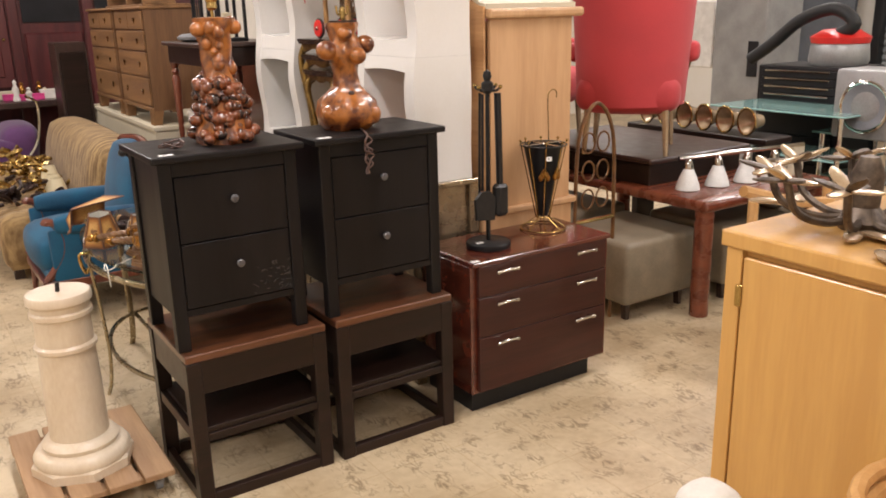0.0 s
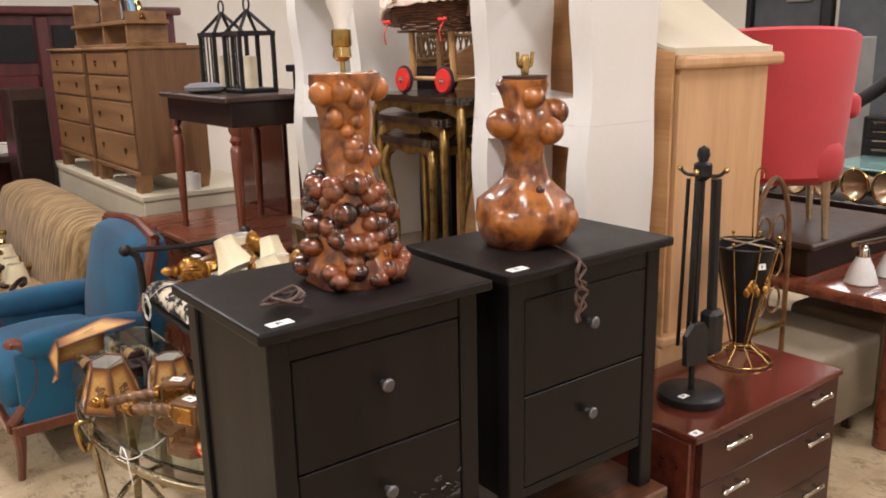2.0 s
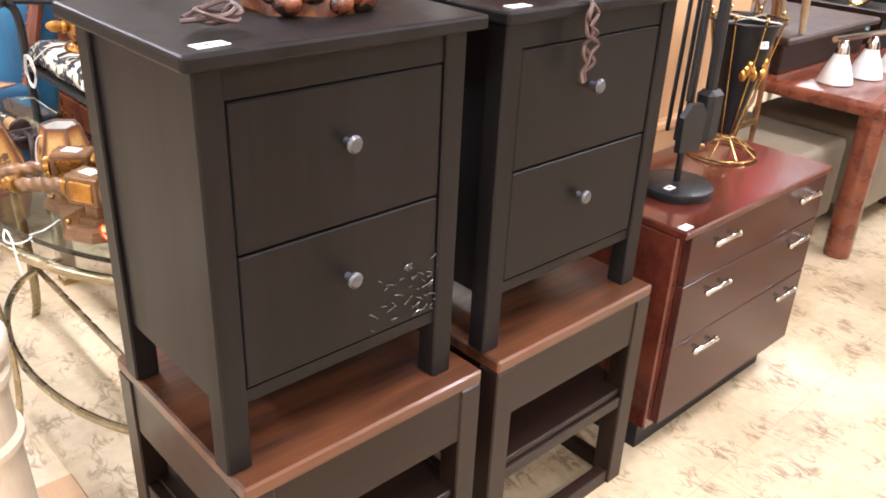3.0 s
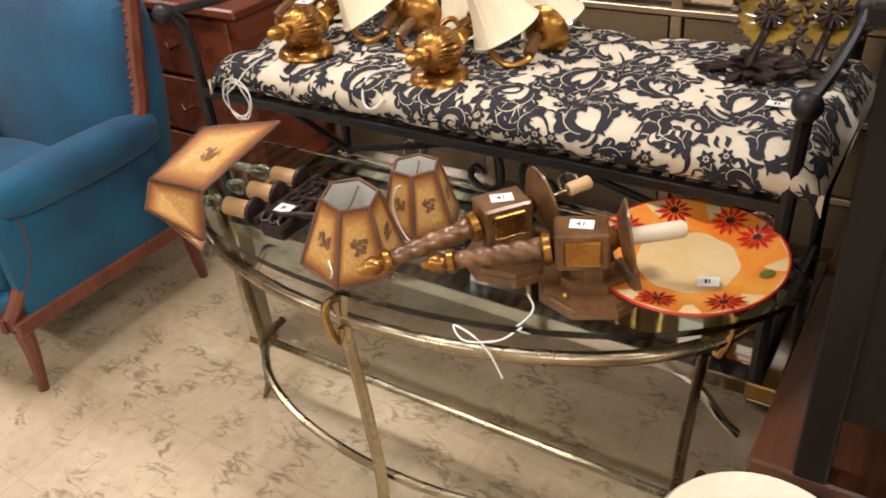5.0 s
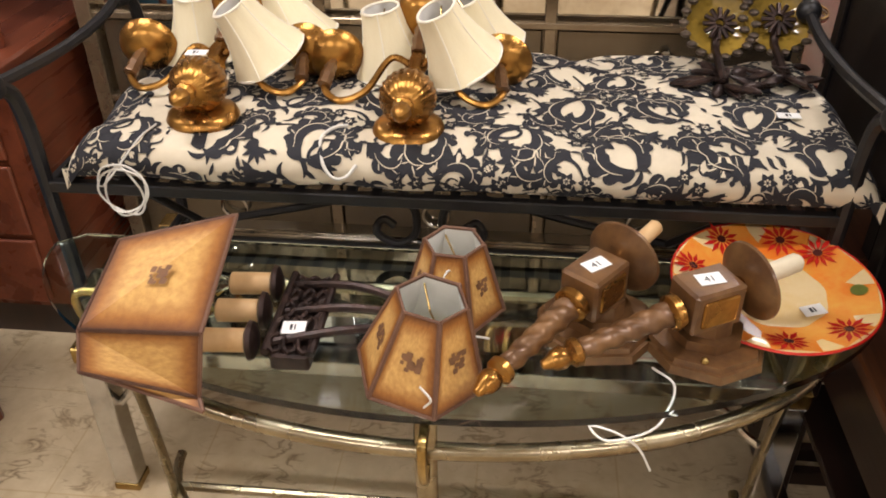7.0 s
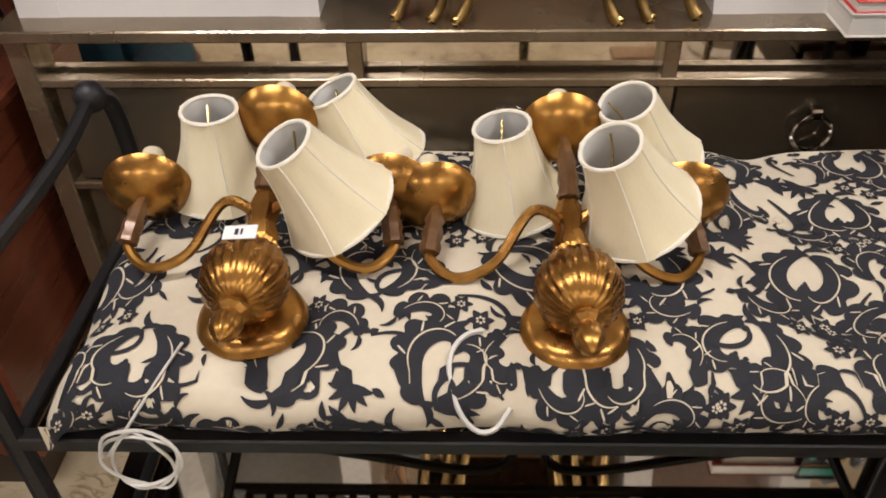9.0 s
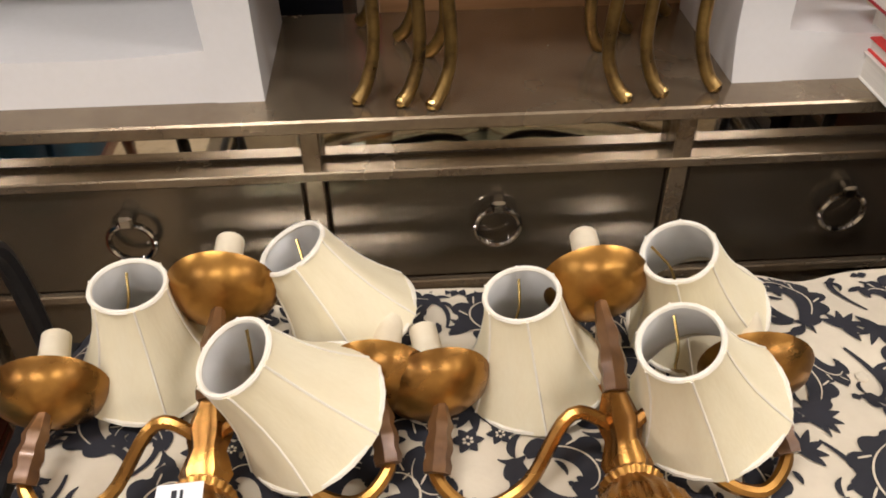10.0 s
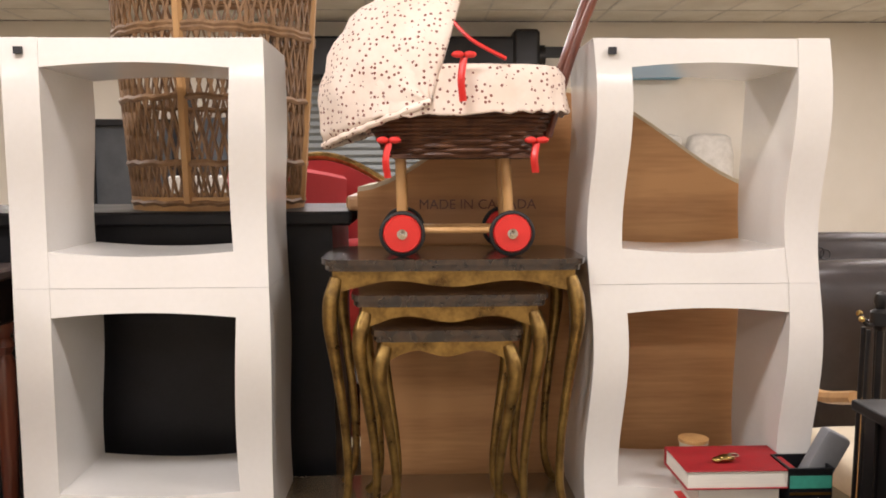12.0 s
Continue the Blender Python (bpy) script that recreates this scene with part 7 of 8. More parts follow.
def oak_chest(y0, y1, label):
    x0, x1, z, h = 1.235, 1.66, 0.83, 0.82
    t = thing("oak_chest", label, "chest of drawers", (1.45, (y0 + y1) / 2, z), "oak chests")
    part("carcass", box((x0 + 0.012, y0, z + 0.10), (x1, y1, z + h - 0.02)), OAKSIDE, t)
    part("top", box((x0 - 0.012, y0 - 0.012, z + h - 0.02), (x1, y1 + 0.012, z + h), 0.006), OAK, t)
    part("base_moulding", box((x0 - 0.008, y0 - 0.008, z + 0.10), (x0 + 0.0115, y1 + 0.008, z + 0.125), 0.004), OAK, t)
    for x in (x0, x1 - 0.08):
        for y in (y0, y1 - 0.08):
            part("bracket_foot", prism([(x, z), (x + 0.06, z), (x + 0.08, z + 0.10), (x, z + 0.10)], y, y + 0.08, "y"), OAK, t)
    rows = [(0.13, 0.33), (0.335, 0.51), (0.515, 0.655), (0.66, 0.79)]
    for i, (a, b) in enumerate(rows):
        cuts = [y0 + 0.015, (y0 + y1) / 2, y1 - 0.015] if i == 3 else [y0 + 0.015, y1 - 0.015]
        for p, q in zip(cuts, cuts[1:]):
            d = part("drawer", box((x0, p + 0.004, z + a + 0.004), (x0 + 0.0115, q - 0.004, z + b - 0.004), 0.003), OAK, t)
            for c in ([p + (q - p) * 0.5] if i == 3 else [p + (q - p) * 0.22, p + (q - p) * 0.78]):
                part("pull", prism([(c - 0.025, z + (a + b) / 2 + 0.012), (c, z + (a + b) / 2 - 0.022), (c + 0.025, z + (a + b) / 2 + 0.012), (c, z + (a + b) / 2 + 0.02)], x0 - 0.006, x0 - 0.0005, "x"), BRASS, d, "small brass pull")


oak_chest(5.60, 6.42, "golden oak chest of drawers with brass pulls, on a white platform")
oak_chest(6.50, 7.35, "golden oak chest of drawers with brass pulls, beside a similar chest")
t = thing("wooden_tray_rack", "light wooden rack with white cut-outs and odd tools on a chest", "rack", (1.45, 6.1, 1.65))
part("base_board", box((1.26, 5.65, 1.65), (1.6, 6.75, 1.665), 0.003), OAK, t)
part("shelf_board", box((1.26, 5.62, 1.77), (1.5, 6.78, 1.79), 0.003), OAK, t)
for y in (5.66, 6.1, 6.7):
    part("upright", box((1.27, y, 1.665), (1.5, y + 0.02, 1.92 if y > 6 else 1.84), 0.003), OAK, t)
for y in (5.9, 6.4):
    part("white_disc", lathe([(0, 0), (0.11, 0), (0.11, 0.012), (0, 0.012)], m=pose(1.40, y, 1.672 + 0.02, 0, 90, 0), seg=24), QUILT, t)
t = thing("black_goblet", "black cast iron goblet standing on a wooden rack", "goblet", (1.40, 6.55, 1.79))
part("body", lathe([(0.05, 0), (0.05, 0.015), (0.015, 0.03), (0.013, 0.13), (0.06, 0.17), (0.075, 0.22), (0.06, 0.23), (0, 0.20)], (1.40, 6.55, 1.79), 20), IRON, t, smooth=True)
for i, (y, h, m) in enumerate(((6.25, 0.16, IRON), (6.05, 0.20, IRONBROWN), (5.85, 0.13, BLUEMAT), (5.72, 0.10, BRASS))):
    t = thing("odd_tool", "small odd metal tool lying on a wooden rack", "tool", (1.38, y, 1.79), "rack tools")
    part("body", tube(curve([(1.36, y - 0.08, 1.80), (1.38, y, 1.80 + h * 0.5), (1.38, y + 0.05, 1.79 + h), (1.40, y + 0.10, 1.80)]), 0.016, 7), m, t, smooth=True)
t = thing("white_mug", "white ceramic mug on the white platform", "mug", (1.52, 5.55, 0.83))
part("body", lathe([(0, 0), (0.05, 0), (0.052, 0.09), (0.046, 0.09), (0.044, 0.01), (0, 0.01)], (1.52, 5.555, 0.83), 20), QUILT, t, smooth=True)
t = thing("dark_cabinet", "small dark wooden side cabinet beside oak chests", "cabinet", (1.0, 7.6, 0))
part("body", box((0.95, 7.42, 0), (1.2, 7.75, 1.38), 0.006), DARKLEG, t)
part("door", box((0.97, 7.405, 0.1), (1.18, 7.419, 1.3), 0.01), ESPRESSO, t)

# ---- table with trinkets ----
t = thing("trinket_table", "dark low table covered with small boxes and figurines", "table", (0.1, 8.1, 0))
part("tabletop", box((-1.6, 7.95, 0.80), (1.25, 8.48, 0.86), 0.01), DARKLEG, t)
for x in (-1.5, 1.15):
    for y in (8.0, 8.4):
        part("leg", box((x, y, 0), (x + 0.06, y + 0.05, 0.80)), DARKLEG, t)
rnd = random.Random(14)
for i in range(34):
    x, y = rnd.uniform(-0.6, 1.15), rnd.uniform(8.0, 8.4)
    k = rnd.random()
    m = rnd.choice([REDPAINT, QUILT, CREAMBOARD, PINK, GOLDPAINT, SHELL, QUILT])
    if k < 0.5:
        t = thing("trinket_box", "small paper or wooden trinket box on a table", "box", (x, y, 0.86), "trinkets")
        w, h = rnd.uniform(0.04, 0.13), rnd.uniform(0.03, 0.11)
        part("body", box((x - w, y - 0.04, 0.86), (x + w, y + 0.04, 0.86 + h), 0.004), m, t)
        part("lid", box((x - w - 0.003, y - 0.043, 0.86 + h), (x + w + 0.003, y + 0.043, 0.875 + h), 0.004), m, t)
    else:
        t = thing("figurine", "small glazed ornament standing on a table", "ornament", (x, y, 0.86), "trinkets")
        h = rnd.uniform(0.08, 0.2)
        part("body", lathe([(0.03, 0), (0.035, 0.01), (0.02, h * 0.3), (0.03, h * 0.55), (0.012, h * 0.75), (0.02, h * 0.88), (0, h)], (x, y, 0.86), 12), m, t, smooth=True)

# ---- mahogany dresser, console table and lanterns ----
t = thing("mahogany_dresser", "polished reddish mahogany dresser behind a blue armchair", "dresser", (1.3, 4.6, 0))
part("carcass", box((1.12, 4.13, 0.10), (1.72, 5.25, 0.735)), REDWOOD, t)
part("top", box((1.09, 4.11, 0.735), (1.74, 5.28, 0.765), 0.006), REDWOOD, t)
part("plinth", box((1.13, 4.15, 0), (1.70, 5.23, 0.10)), DARKLEG, t)
for i in range(3):
    z = 0.12 + i * 0.205
    d = part("drawer", box((1.105, 4.17, z), (1.1195, 5.21, z + 0.19), 0.004), REDWOOD, t)
    for y in (4.42, 4.95):
        part("pull", tube([(1.10, y - 0.03, z + 0.1), (1.085, y, z + 0.085), (1.10, y + 0.03, z + 0.1)], 0.005), BRASS, d)
t = thing("console_table", "dark mahogany console table with turned legs, on a dresser", "console table", (1.45, 4.5, 0.765))
part("tabletop", box((1.16, 4.12, 1.405), (1.68, 4.92, 1.43), 0.006), DARKLEG, t)
part("apron", box((1.19, 4.15, 1.30), (1.65, 4.89, 1.405), 0.004), ESPRESSO, t)
for x in (1.215, 1.625):
    for y in (4.175, 4.865):
        part("leg", lathe([(0.014, 0), (0.018, 0.02), (0.012, 0.05), (0.016, 0.08), (0.024, 0.36), (0.026, 0.44), (0.016, 0.46), (0.026, 0.48), (0.016, 0.50), (0.027, 0.52), (0.027, 0.535)], (x, y, 0.765), 16), CHAIRWOOD, t, smooth=True)
t = thing("mahogany_headboard", "dark red mahogany panel standing behind a console", "panel", (1.74, 4.8, 0))
part("panel", box((1.745, 4.80, 0), (1.775, 5.40, 1.42), 0.004), MAHOG, t)
for i, (y, s) in enumerate(((4.70, 1.0), (4.42, 1.0))):
    x, z = 1.42, 1.43
    t = thing("iron_lantern", "black iron lantern with barred panes and candle", "lantern", (x, y, z), "iron lanterns")
    part("floor_plate", box((x - 0.09, y - 0.09, z), (x + 0.09, y + 0.09, z + 0.02), 0.004), IRON, t)
    for dx in (-0.08, 0.08):
        for dy in (-0.08, 0.08):
            part("post", box((x + dx - 0.008, y + dy - 0.008, z + 0.02), (x + dx + 0.008, y + dy + 0.008, z + 0.26)), IRON, t)
            part("roof_rib", tube([(x + dx, y + dy, z + 0.26), (x, y, z + 0.36)], 0.008), IRON, t)
    for a, b in (((-0.09, -0.09), (0.09, -0.072)), ((-0.09, 0.072), (0.09, 0.09)), ((-0.09, -0.072), (-0.072, 0.072)), ((0.072, -0.072), (0.09, 0.072))):
        part("top_rail", box((x + a[0], y + a[1], z + 0.25), (x + b[0], y + b[1], z + 0.27)), IRON, t)
    for dy in (-0.04, 0.0, 0.04):
        part("bar", tube([(x - 0.08, y + dy, z + 0.02), (x - 0.08, y + dy, z + 0.25)], 0.004), IRON, t)
    part("candle", lathe([(0.03, 0.02), (0.03, 0.16), (0, 0.165)], (x, y, z), 16), CANDLE, t, smooth=True)
    part("ring", tube([(x, y + 0.03 * math.cos(k * 0.524), z + 0.385 + 0.03 * math.sin(k * 0.524)) for k in range(12)], 0.005, 6, closed=True), IRON, t)
t = thing("grey_stone_dish", "rounded grey stone dish beside iron lanterns", "dish", (1.24, 4.56, 1.43))
part("body", lathe([(0.05, 0), (0.085, 0.015), (0.09, 0.03), (0.06, 0.045), (0, 0.05)], (1.25, 4.56, 1.43), 24), GREYPLAST, t, smooth=True)

# ---- honey maple cabinet with a chandelier ----
t = thing("honey_maple_cabinet", "honey maple veneer cabinet with plain door", "cabinet", (1.49, 0.13, 0))
part("carcass", box((1.2050, -0.5200, 0), (1.7900, 0.6520, 1.06), 0.003), YELLOW, t)
part("top", box((1.1820, -0.5450, 1.06), (1.8000, 0.6670, 1.098), 0.005, seg=2), YELLOW, t)
d = part("door", box((1.1840, -0.4700, 0.03), (1.2045, 0.6050, 1.045), 0.003), YELLOW, t)
part("stile", box((1.1860, 0.6110, 0.0), (1.2045, 0.6520, 1.06), 0.002), YELLOW, t)
part("hinge", box((1.1780, 0.6020, 0.93), (1.1845, 0.6180, 0.98), 0.002), BRASS, d)


def flower_chandelier():
    c = Vector((1.42, 0.48, 1.098))
    t = thing("leaf_chandelier", "bronze leaf and petal chandelier resting on a cabinet", "chandelier", c)
    rnd = random.Random(9)
    part("hub", lathe([(0.05, 0), (0.055, 0.02), (0.03, 0.05), (0.035, 0.12), (0.02, 0.16), (0, 0.165)], c, 16), PATINA, t, smooth=True)
    for i in range(9):
        a = i * 0.698
        u = Vector((math.cos(a), math.sin(a), 0))
        e = c + u * 0.2 + Vector((0, 0, 0.12))
        part("arm", tube(curve([c + Vector((0, 0, 0.03)), c + u * 0.09 + Vector((0, 0, 0.02)), c + u * 0.17 + Vector((0, 0, 0.05)), e]), 0.009, 7), PATINA, t, smooth=True)
        for k in range(6):
            b = k * 1.047 + rnd.uniform(-0.2, 0.2)
            d = Vector((math.cos(b), math.sin(b), rnd.uniform(-0.1, 0.6)))
            part("petal", blob(e + d * 0.035, (0.040, 0.017, 0.006), u=8, v=5, m=d.to_track_quat("X", "Z").to_matrix().to_4x4()), SHELL if k % 2 else PATINA, t, smooth=True)
    for i in range(12):
        a, r = rnd.uniform(0, 6.28), rnd.uniform(0.1, 0.27)
        part("fallen_leaf", blob(c + Vector((r * math.cos(a), r * math.sin(a), 0.012)), (0.05, 0.02, 0.008), u=8, v=5, m=pose(0, 0, 0, rnd.uniform(-10, 10), 0, rnd.uniform(0, 360))), SHELL, t, smooth=True)


flower_chandelier()
t = thing("wicker_chair", "light rattan chair with woven round rim", "chair", (1.07, 0.02, 0))
for k in range(4):
    part("rim_coil", tube([(1.07 + (0.19 - 0.015 * k) * math.cos(i * 0.2618), 0.02 + (0.19 - 0.015 * k) * math.sin(i * 0.2618), 0.745 - 0.03 * k) for i in range(24)], 0.016, 8, closed=True), LIGHTWOOD, t, smooth=True)
part("seat", lathe([(0, 0.42), (0.13, 0.42), (0.13, 0.44), (0, 0.44)], (1.07, 0.02, 0), 24), LIGHTWOOD, t)
for i in range(10):
    a = i * 0.6283 + 0.7
    part("leg" if i % 2 else "upright", tube([(1.07 + 0.17 * math.cos(a), 0.02 + 0.17 * math.sin(a), 0.70), (1.07 + 0.13 * math.cos(a), 0.02 + 0.13 * math.sin(a), 0.0 if i % 2 else 0.43)], 0.013), LIGHTWOOD, t)
t = thing("padded_stool", "pale pink white padded stool", "stool", (0.87, 0.41, 0))
part("cushion", cushion((0.825, 0.365, 0.60), (0.915, 0.455, 0.675), 0.008), QUILT, t, smooth=True)
for x in (0.832, 0.883):
    for y in (0.372, 0.423):
        part("leg", box((x, y, 0), (x + 0.025, y + 0.025, 0.62), 0.003), LIGHTWOOD, t)

# ---- red-brown table, boxes, ottomans and coral chairs ----
t = thing("parsons_table", "red-brown wooden table with thick rounded legs", "table", (3.6, 3.1, 0))
part("tabletop", box((2.99, 2.15, 0.565), (4.05, 3.75, 0.62), 0.02, seg=3), REDWOOD, t, smooth=True)
for x in (3.0, 3.94):
    for y in (2.16, 3.64):
        part("leg", tube(curve([(x + 0.05, y + 0.05, 0.58), (x + 0.05, y + 0.05, 0.35), (x + 0.05, y + 0.05, 0.0)]), 0.05, 10), REDWOOD, t, smooth=True)
t = thing("dark_coffee_table", "dark stained low box table stacked on a red-brown table", "coffee table", (3.5, 3.1, 0.62))
part("body", box((3.08, 2.62, 0.62), (3.85, 3.7, 0.745), 0.006), ESPRESSO, t)
part("top", box((3.04, 2.58, 0.745), (3.89, 3.74, 0.775), 0.008), DARKLEG, t)
t = thing("bell_light_bar", "chrome vanity light bar with frosted bell glasses", "light bar", (3.55, 2.36, 0.62))
part("bar", tube([(3.10, 2.44, 0.795), (3.98, 2.30, 0.795)], 0.012, 8), CHROME, t, smooth=True)
part("stand", box((3.9, 2.3, 0.62), (4.0, 2.36, 0.79), 0.005), CREAMBOARD, t)
for i in range(4):
    x, y = 3.17 + i * 0.20, 2.43 - i * 0.032
    b = part("bell_glass", lathe([(0.066, 0.005), (0.06, 0.03), (0.046, 0.07), (0.032, 0.10), (0.026, 0.115)], (x, y, 0.62), 20, caps=False), FROST, t, "frosted glass bell", True)
    part("cap", lathe([(0.026, 0.115), (0.024, 0.14), (0.012, 0.165), (0, 0.17)], (x, y, 0.62), 14), CHROME, b, smooth=True)
for x, y in ((2.62, 2.32), (3.28, 2.24), (3.85, 2.35), (2.75, 3.0)):
    t = thing("ottoman", "grey-tan leather cube ottoman with dark tapered legs", "ottoman", (x + 0.27, y + 0.27, 0), "ottomans")
    part("cushion", box((x, y, 0.10), (x + 0.56, y + 0.56, 0.43), 0.028, seg=3), GREIGE, t, smooth=True)
    for dx in (0.06, 0.46):
        for dy in (0.06, 0.46):
            part("leg", prism([(x + dx, 0.115), (x + dx + 0.04, 0.115), (x + dx + 0.03, 0), (x + dx + 0.01, 0)], y + dy, y + dy + 0.035, "y"), DARKLEG, t)


def coral_chair(x, y, z, rz, label):
    """Barrel-backed upholstered chair with pale gilded legs; built facing +y, back at -y."""
    t = thing("coral_chair", label, "chair", (0, 0, 0), "coral chairs")
    bm = bmesh.new()
    n = 24
    rings = []
    for i in range(n + 1):
        a = math.pi * (1.0 + i / n)
        top = 0.88 - 0.05 * (abs(i / n - 0.5) * 2) ** 2.5
        fl = 1.12
        ring = []
        for rr, zz in ((0.30, 0.27), (0.30 * fl, top), (0.30 * fl - 0.02, top + 0.012), (0.30 * fl - 0.06, top), (0.23, 0.30)):
            ring.append(bm.verts.new((rr * math.cos(a), rr * math.sin(a), zz)))
        rings.append(ring)
    for p, q in zip(rings, rings[1:]):
        for k in range(5):
            bm.faces.new((p[k], p[(k + 1) % 5], q[(k + 1) % 5], q[k]))
    bm.faces.new(rings[0])
    bm.faces.new(rings[-1])
    part("backrest", bm, CORAL, t, smooth=True)
    part("seat", cushion((-0.27, -0.24, 0.24), (0.27, 0.27, 0.42), 0.015), CORAL, t, smooth=True)
    for s in (-1, 1):
        part("arm", tube(curve([(s * 0.31, 0.0, 0.56), (s * 0.33, 0.12, 0.57), (s * 0.32, 0.22, 0.54), (s * 0.28, 0.24, 0.42)]), 0.018, 8), ANTGOLD, t, smooth=True)
        part("arm_pad", cushion((s * 0.32 - 0.04, -0.02, 0.50), (s * 0.32 + 0.04, 0.16, 0.60), 0.004, 4), CORAL, t, smooth=True)
        for yy in (-0.2, 0.2):
            part("leg", tube([(s * 0.21, yy, 0.26), (s * 0.225, yy * 1.06, 0.0)], [0.022, 0.013], 8), SHELL, t, smooth=True)
    t.matrix_basis = pose(x, y, z, 0, 0, rz)


coral_chair(3.22, 2.92, 0.775, -52, "coral red barrel-back chair with pale legs, standing on a table")
coral_chair(3.15, 3.66, 0.775, -150, "coral red upholstered chair with curved pale frame, behind another")
part_arch = thing("coral_settee_back", "coral red chair back with gilded curved top rail", "chair", (3.0, 3.75, 0))
yy = [3.36 + 0.5 * i / 16 for i in range(17)]
part("backrest", prism([(y, 1.58 + 0.10 * math.sin((y - 3.36) / 0.5 * math.pi)) for y in yy] + [(3.86, 0.9), (3.36, 0.9)], 2.95, 3.02, "x"), CORAL, part_arch)
part("top_rail", tube([(2.985, y, 1.595 + 0.10 * math.sin((y - 3.36) / 0.5 * math.pi)) for y in yy], 0.018, 8), ANTGOLD, part_arch, smooth=True)
for y in (3.40, 3.82):
    part("leg", box((2.96, y - 0.02, 0), (3.0, y + 0.02, 0.9), 0.004), ANTGOLD, part_arch)
t = thing("brass_fire_screen", "aged brass ornate arched stand with scroll openings", "fire screen", (2.55, 2.47, 0))
part("frame", tube(curve([(2.40, 2.47, 0.0), (2.40, 2.47, 0.6), (2.42, 2.47, 0.98), (2.53, 2.47, 1.13), (2.64, 2.47, 0.98), (2.66, 2.47, 0.6), (2.66, 2.47, 0.0)]), 0.010, 8), WOODBRONZE, t, smooth=True)
part("cross_bar", tube([(2.40, 2.47, 0.55), (2.66, 2.47, 0.55)], 0.011), BRASS, t)
for z in (0.66, 0.80, 0.94):
    for s in (-1, 1):
        part("scroll", tube([(2.53 + s * 0.048 + 0.04 * math.cos(k * 0.5236), 2.47, z + 0.05 * math.sin(k * 0.5236)) for k in range(12)], 0.005, 6, closed=True), WOODBRONZE, t, smooth=True)

# ---- lamp cups, glass tables and stores beyond ----
for i in range(6):
    y = 3.62 - i * 0.165
    t = thing("spot_lamp_cup", "pearly brass reflector cup standing on its side", "lamp cup", (4.15, y, 0.86), "reflector cups")
    mm = pose(4.15, y, 0.86, 0, -90, -14)
    part("cup", lathe([(0.02, -0.09), (0.04, -0.085), (0.055, -0.03), (0.082, 0.02), (0.085, 0.025), (0.075, 0.02), (0.04, -0.03), (0.0, -0.05)], m=mm, seg=24), SHELL, t, smooth=True)
    part("rim", tube([mm @ Vector((0.083 * math.cos(k * 0.2618), 0.083 * math.sin(k * 0.2618), 0.023)) for k in range(24)], 0.007, 6, closed=True), BRASS, t, smooth=True)
t = thing("cup_bench", "dark bench carrying a row of reflector cups", "bench", (4.2, 3.2, 0))
part("top", box((4.06, 2.6, 0.735), (4.32, 3.75, 0.775), 0.006), ESPRESSO, t)
for y in (2.65, 3.66):
    part("leg", box((4.1, y, 0), (4.28, y + 0.05, 0.735)), ESPRESSO, t)
for x0, x1, y0, y1, z in ((4.45, 5.1, 2.35, 3.35, 0.90), (4.75, 5.5, 1.7, 2.75, 0.75)):
    t = thing("glass_table", "aqua-edged glass display table with chrome legs", "glass table", ((x0 + x1) / 2, (y0 + y1) / 2, 0), "glass tables")
    part("glass_top", box((x0, y0, z - 0.012), (x1, y1, z), 0.004), AQUA, t)
    part("glass_shelf", box((x0 + 0.05, y0 + 0.05, z - 0.3), (x1 - 0.05, y1 - 0.05, z - 0.29), 0.003), AQUA, t)
    for x in (x0 + 0.05, x1 - 0.05):
        for y in (y0 + 0.05, y1 - 0.05):
            part("leg", tube([(x, y, 0), (x, y, z - 0.012)], 0.016), CHROME, t)
t = thing("tool_chest", "black steel tool chest with bright drawer pulls", "tool chest", (5.25, 3.05, 0))
part("body", box((5.0, 2.72, 0), (5.5, 3.38, 1.14), 0.01), BLACKSTEEL, t)
for i in range(4):
    d = part("drawer", box((4.985, 2.76, 0.90 + i * 0.055), (4.9995, 3.34, 0.948 + i * 0.055), 0.002), BLACKSTEEL, t)
    part("pull", box((4.968, 2.80, 0.935 + i * 0.055), (4.9845, 3.30, 0.947 + i * 0.055), 0.003), CHROME, d)
for i in range(4):
    part("lower_drawer", box((4.985, 2.76, 0.1 + i * 0.19), (4.9995, 3.34, 0.28 + i * 0.19), 0.003), BLACKSTEEL, t)
t = thing("loudspeaker", "grey and silver loudspeaker with round cone", "loudspeaker", (4.75, 2.35, 0.75))
part("cabinet", box((4.62, 2.1, 0.75), (4.95, 2.54, 1.17), 0.02, seg=2), SILVER, t, smooth=True)
part("cone", lathe([(0.15, 0), (0.155, 0.014), (0.12, 0.006), (0.05, -0.02), (0, -0.01)], m=pose(4.615, 2.33, 0.95, 0, -90, 0), seg=32, caps=False), GREYPLAST, t, smooth=True)
part("cone_ring", tube([(4.61, 2.33 + 0.15 * math.cos(k * 0.2), 0.95 + 0.15 * math.sin(k * 0.2)) for k in range(32)], 0.012, 6, closed=True), CHROME, t, smooth=True)
t = thing("shop_vacuum", "red and grey shop vacuum with black hose", "vacuum", (5.35, 3.0, 1.14))
part("tank", lathe([(0.18, 0), (0.2, 0.03), (0.19, 0.14), (0.17, 0.16), (0, 0.17)], (5.3, 2.95, 1.14), 24), SILVER, t, smooth=True)
part("lid", lathe([(0.19, 0.15), (0.2, 0.19), (0.12, 0.24), (0, 0.25)], (5.3, 2.95, 1.14), 24), REDPAINT, t, "red lid", True)
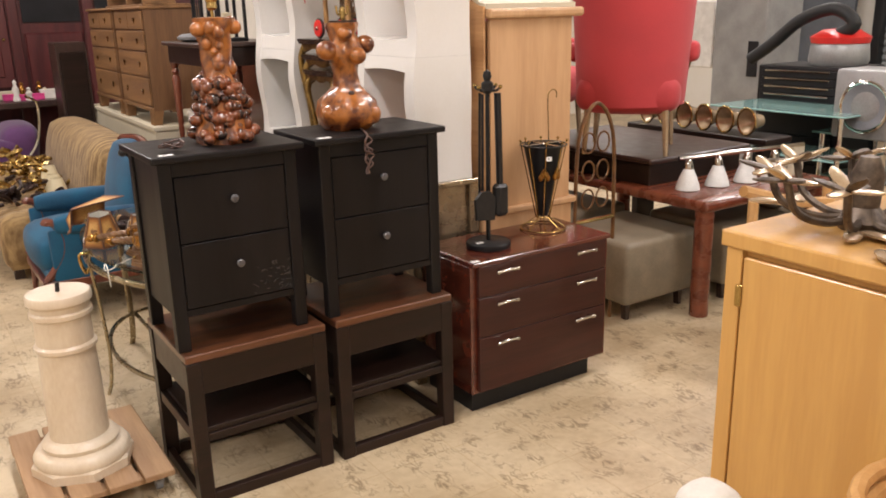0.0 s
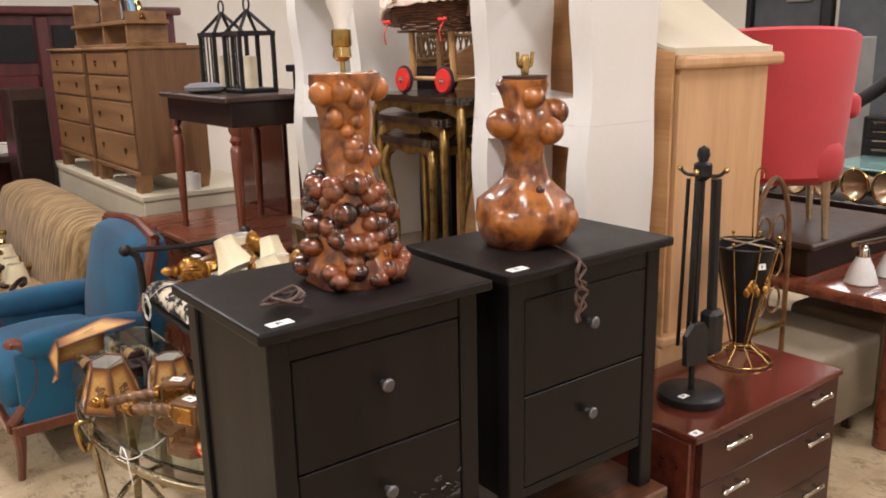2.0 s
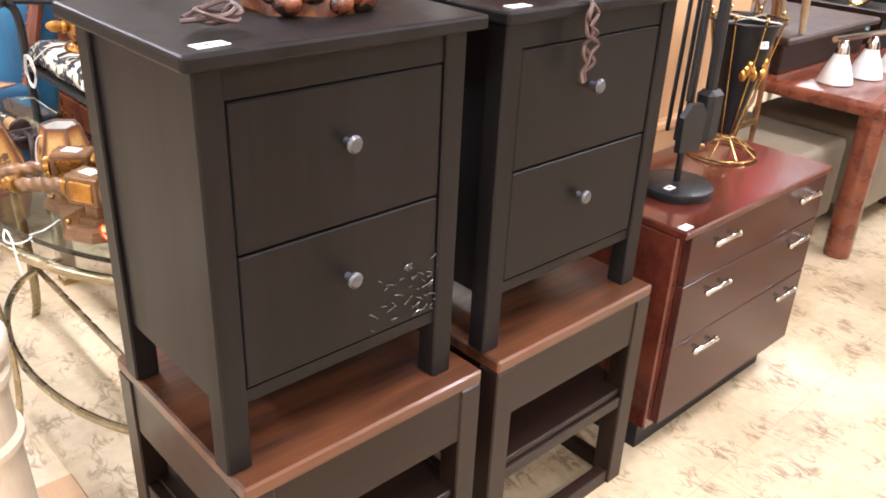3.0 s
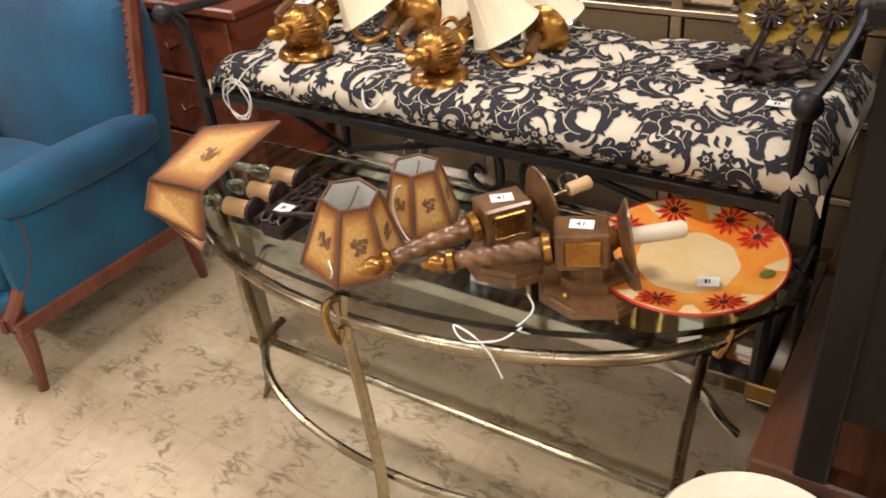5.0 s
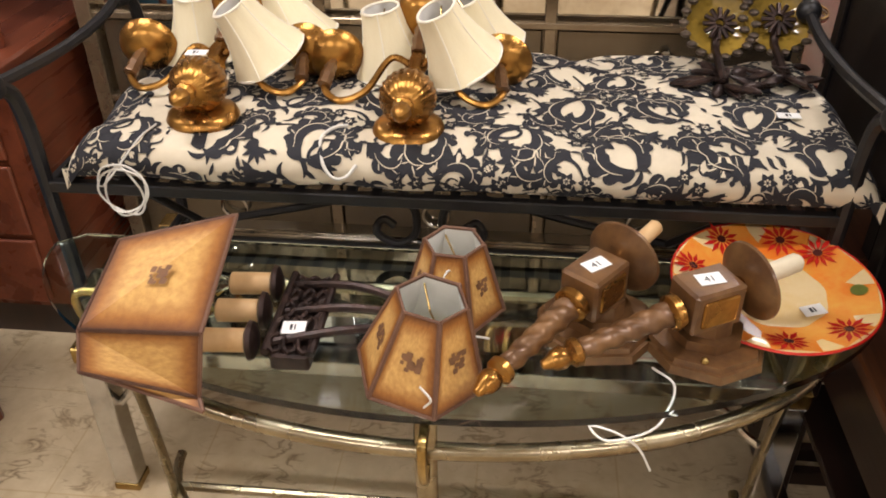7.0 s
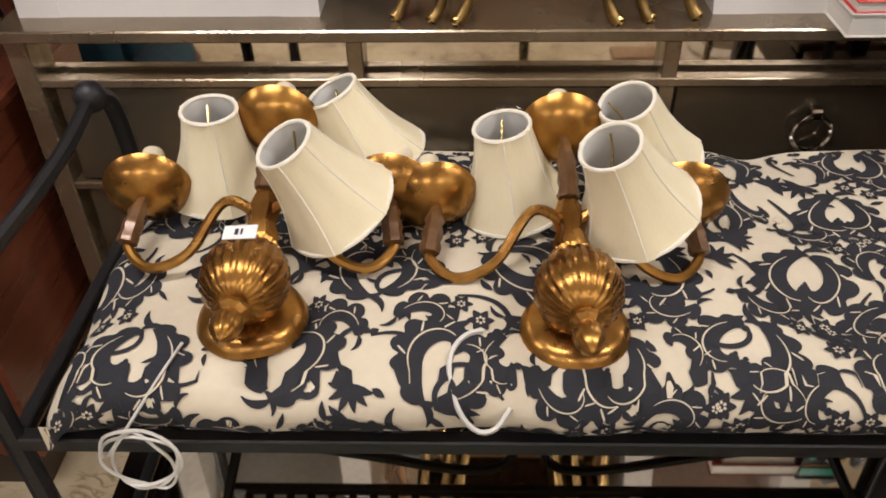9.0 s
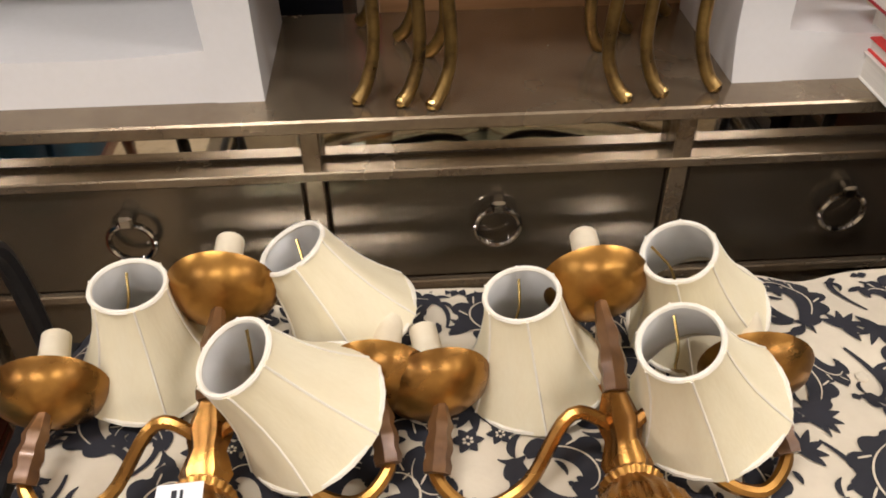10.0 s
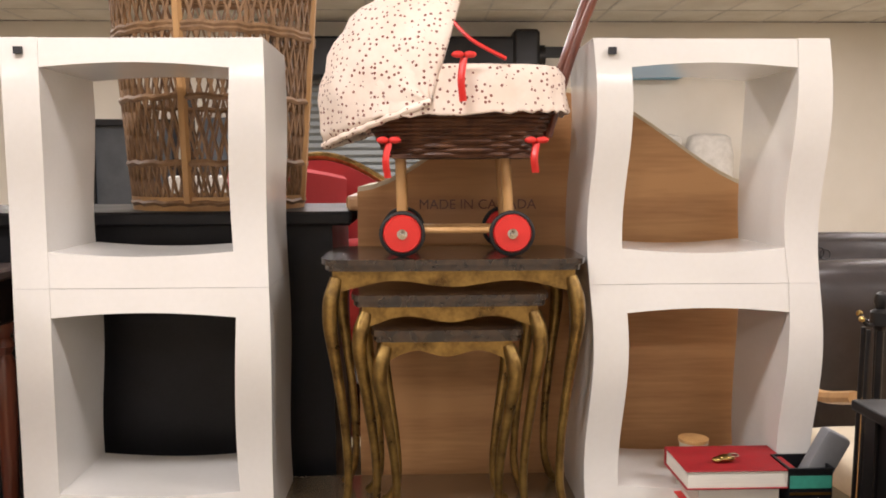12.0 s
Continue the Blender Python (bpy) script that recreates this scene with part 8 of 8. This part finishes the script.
part("hose", tube(curve([(5.2, 3.6, 1.16), (5.2, 3.42, 1.28), (5.2, 3.2, 1.45), (5.2, 2.95, 1.52), (5.2, 2.8, 1.42), (5.22, 2.95, 1.33)], 8), 0.045, 10), RUBBER, t, smooth=True)
t = thing("grey_steel_cabinet", "tall greenish grey steel cabinet with vent", "cabinet", (6.2, 4.3, 0))
part("body", box((6.0, 4.06, 0), (6.5, 4.60, 1.62), 0.01), SILVER, t)
part("vent", box((5.985, 4.12, 0.95), (5.9995, 4.22, 1.25), 0.004), BLACKSTEEL, t)
part("top_box", box((6.05, 4.65, 1.0), (6.45, 5.1, 1.6), 0.01), QUILT, t)
t = thing("black_door_panel", "tall black door panel leaning among stores", "panel", (8.7, 5.2, 0))
part("panel", box((8.7, 4.9, 0), (8.75, 5.55, 2.2), 0.006), GREYPAINT, t)
part("post", box((8.6, 5.58, 0), (8.7, 5.68, 2.4), 0.006), BLACKSTEEL, t)
for x, y, w, h, m in ((5.9, 2.3, 0.5, 1.35, SILVER), (6.2, 1.5, 0.6, 1.5, CREAMBOARD), (5.6, 1.4, 0.4, 1.0, SILVER), (6.6, 2.6, 0.4, 1.9, QUILT)):
    t = thing("stored_carton", "pale stored carton stack in the back of the shop", "carton", (x, y, 0), "stored cartons")
    part("body", box((x, y, 0), (x + 0.5, y + w, h), 0.01), m, t)
    part("flap_seam", box((x - 0.002, y + w * 0.48, h * 0.5), (x - 0.0005, y + w * 0.52, h)), PINE, t)
t = thing("dark_leather_sofa", "dark brown leather sofa with rounded back", "sofa", (3.5, 1.2, 0))
part("backrest", cushion((3.45, 0.55, 0.35), (3.75, 1.51, 1.17), 0.03), LEATHER, t, smooth=True)
part("rear_backrest", cushion((4.1, 0.2, 0.35), (4.4, 1.6, 1.25), 0.03), LEATHER, t, smooth=True)
part("seat", cushion((3.7, 0.5, 0.15), (4.4, 1.55, 0.48), 0.02), LEATHER, t, smooth=True)
for y in (0.6, 1.4):
    part("foot", box((3.6, y, 0), (3.7, y + 0.08, 0.37)), DARKLEG, t)
t = thing("beech_armchair", "light beech armchair with cream seat", "armchair", (2.9, 1.5, 0))
part("arm", tube(curve([(2.6, 1.66, 0.82), (2.9, 1.62, 0.74), (3.2, 1.58, 0.70)]), 0.025, 8), LIGHTWOOD, t, smooth=True)
part("arm", tube(curve([(2.6, 1.18, 0.82), (2.9, 1.16, 0.74), (3.2, 1.14, 0.70)]), 0.025, 8), LIGHTWOOD, t, smooth=True)
part("seat", cushion((2.62, 1.2, 0.40), (3.2, 1.6, 0.52), 0.02), CREAMFAB, t, smooth=True)
for x in (2.62, 3.15):
    for y in (1.18, 1.62):
        part("leg", tube([(x, y, 0), (x, y, 0.78)], 0.022, 8), LIGHTWOOD, t, smooth=True)
for i, (y, m) in enumerate(((0.55, BLUEMAT), (0.05, QUILT))):
    t = thing("mattress", "upright quilted mattress against the far wall", "mattress", (8.75, y, 0), "mattresses")
    part("mattress", cushion((8.6, y - 0.24 if i else y - 0.2, 0), (8.9, y + 0.24 if i else y + 0.38, 2.0), 0.02), QUILT, t, smooth=True)
    if i == 0:
        part("blue_panel", cushion((8.57, y - 0.14, 0.2), (8.64, y + 0.32, 1.9), 0.005), BLUEMAT, t, "blue ticking panel", True)
t = thing("wall_shelf", "pale blue shelf board high on the far wall", "shelf", (8.9, 0.8, 2.6))
part("board", box((8.75, 0.35, 2.62), (8.998, 1.25, 2.75), 0.006), BLUEMAT, t)
t = thing("wire_ornament", "black curled wire ornament on a sofa back", "ornament", (3.55, 1.42, 1.19))
for k in range(8):
    part("wire", tube([(3.58, 1.30 + 0.03 * k + 0.025 * math.cos(i * 0.7), 1.235 + 0.025 * math.sin(i * 0.7) + 0.01 * k) for i in range(9)], 0.004, 5, closed=True), IRON, t)
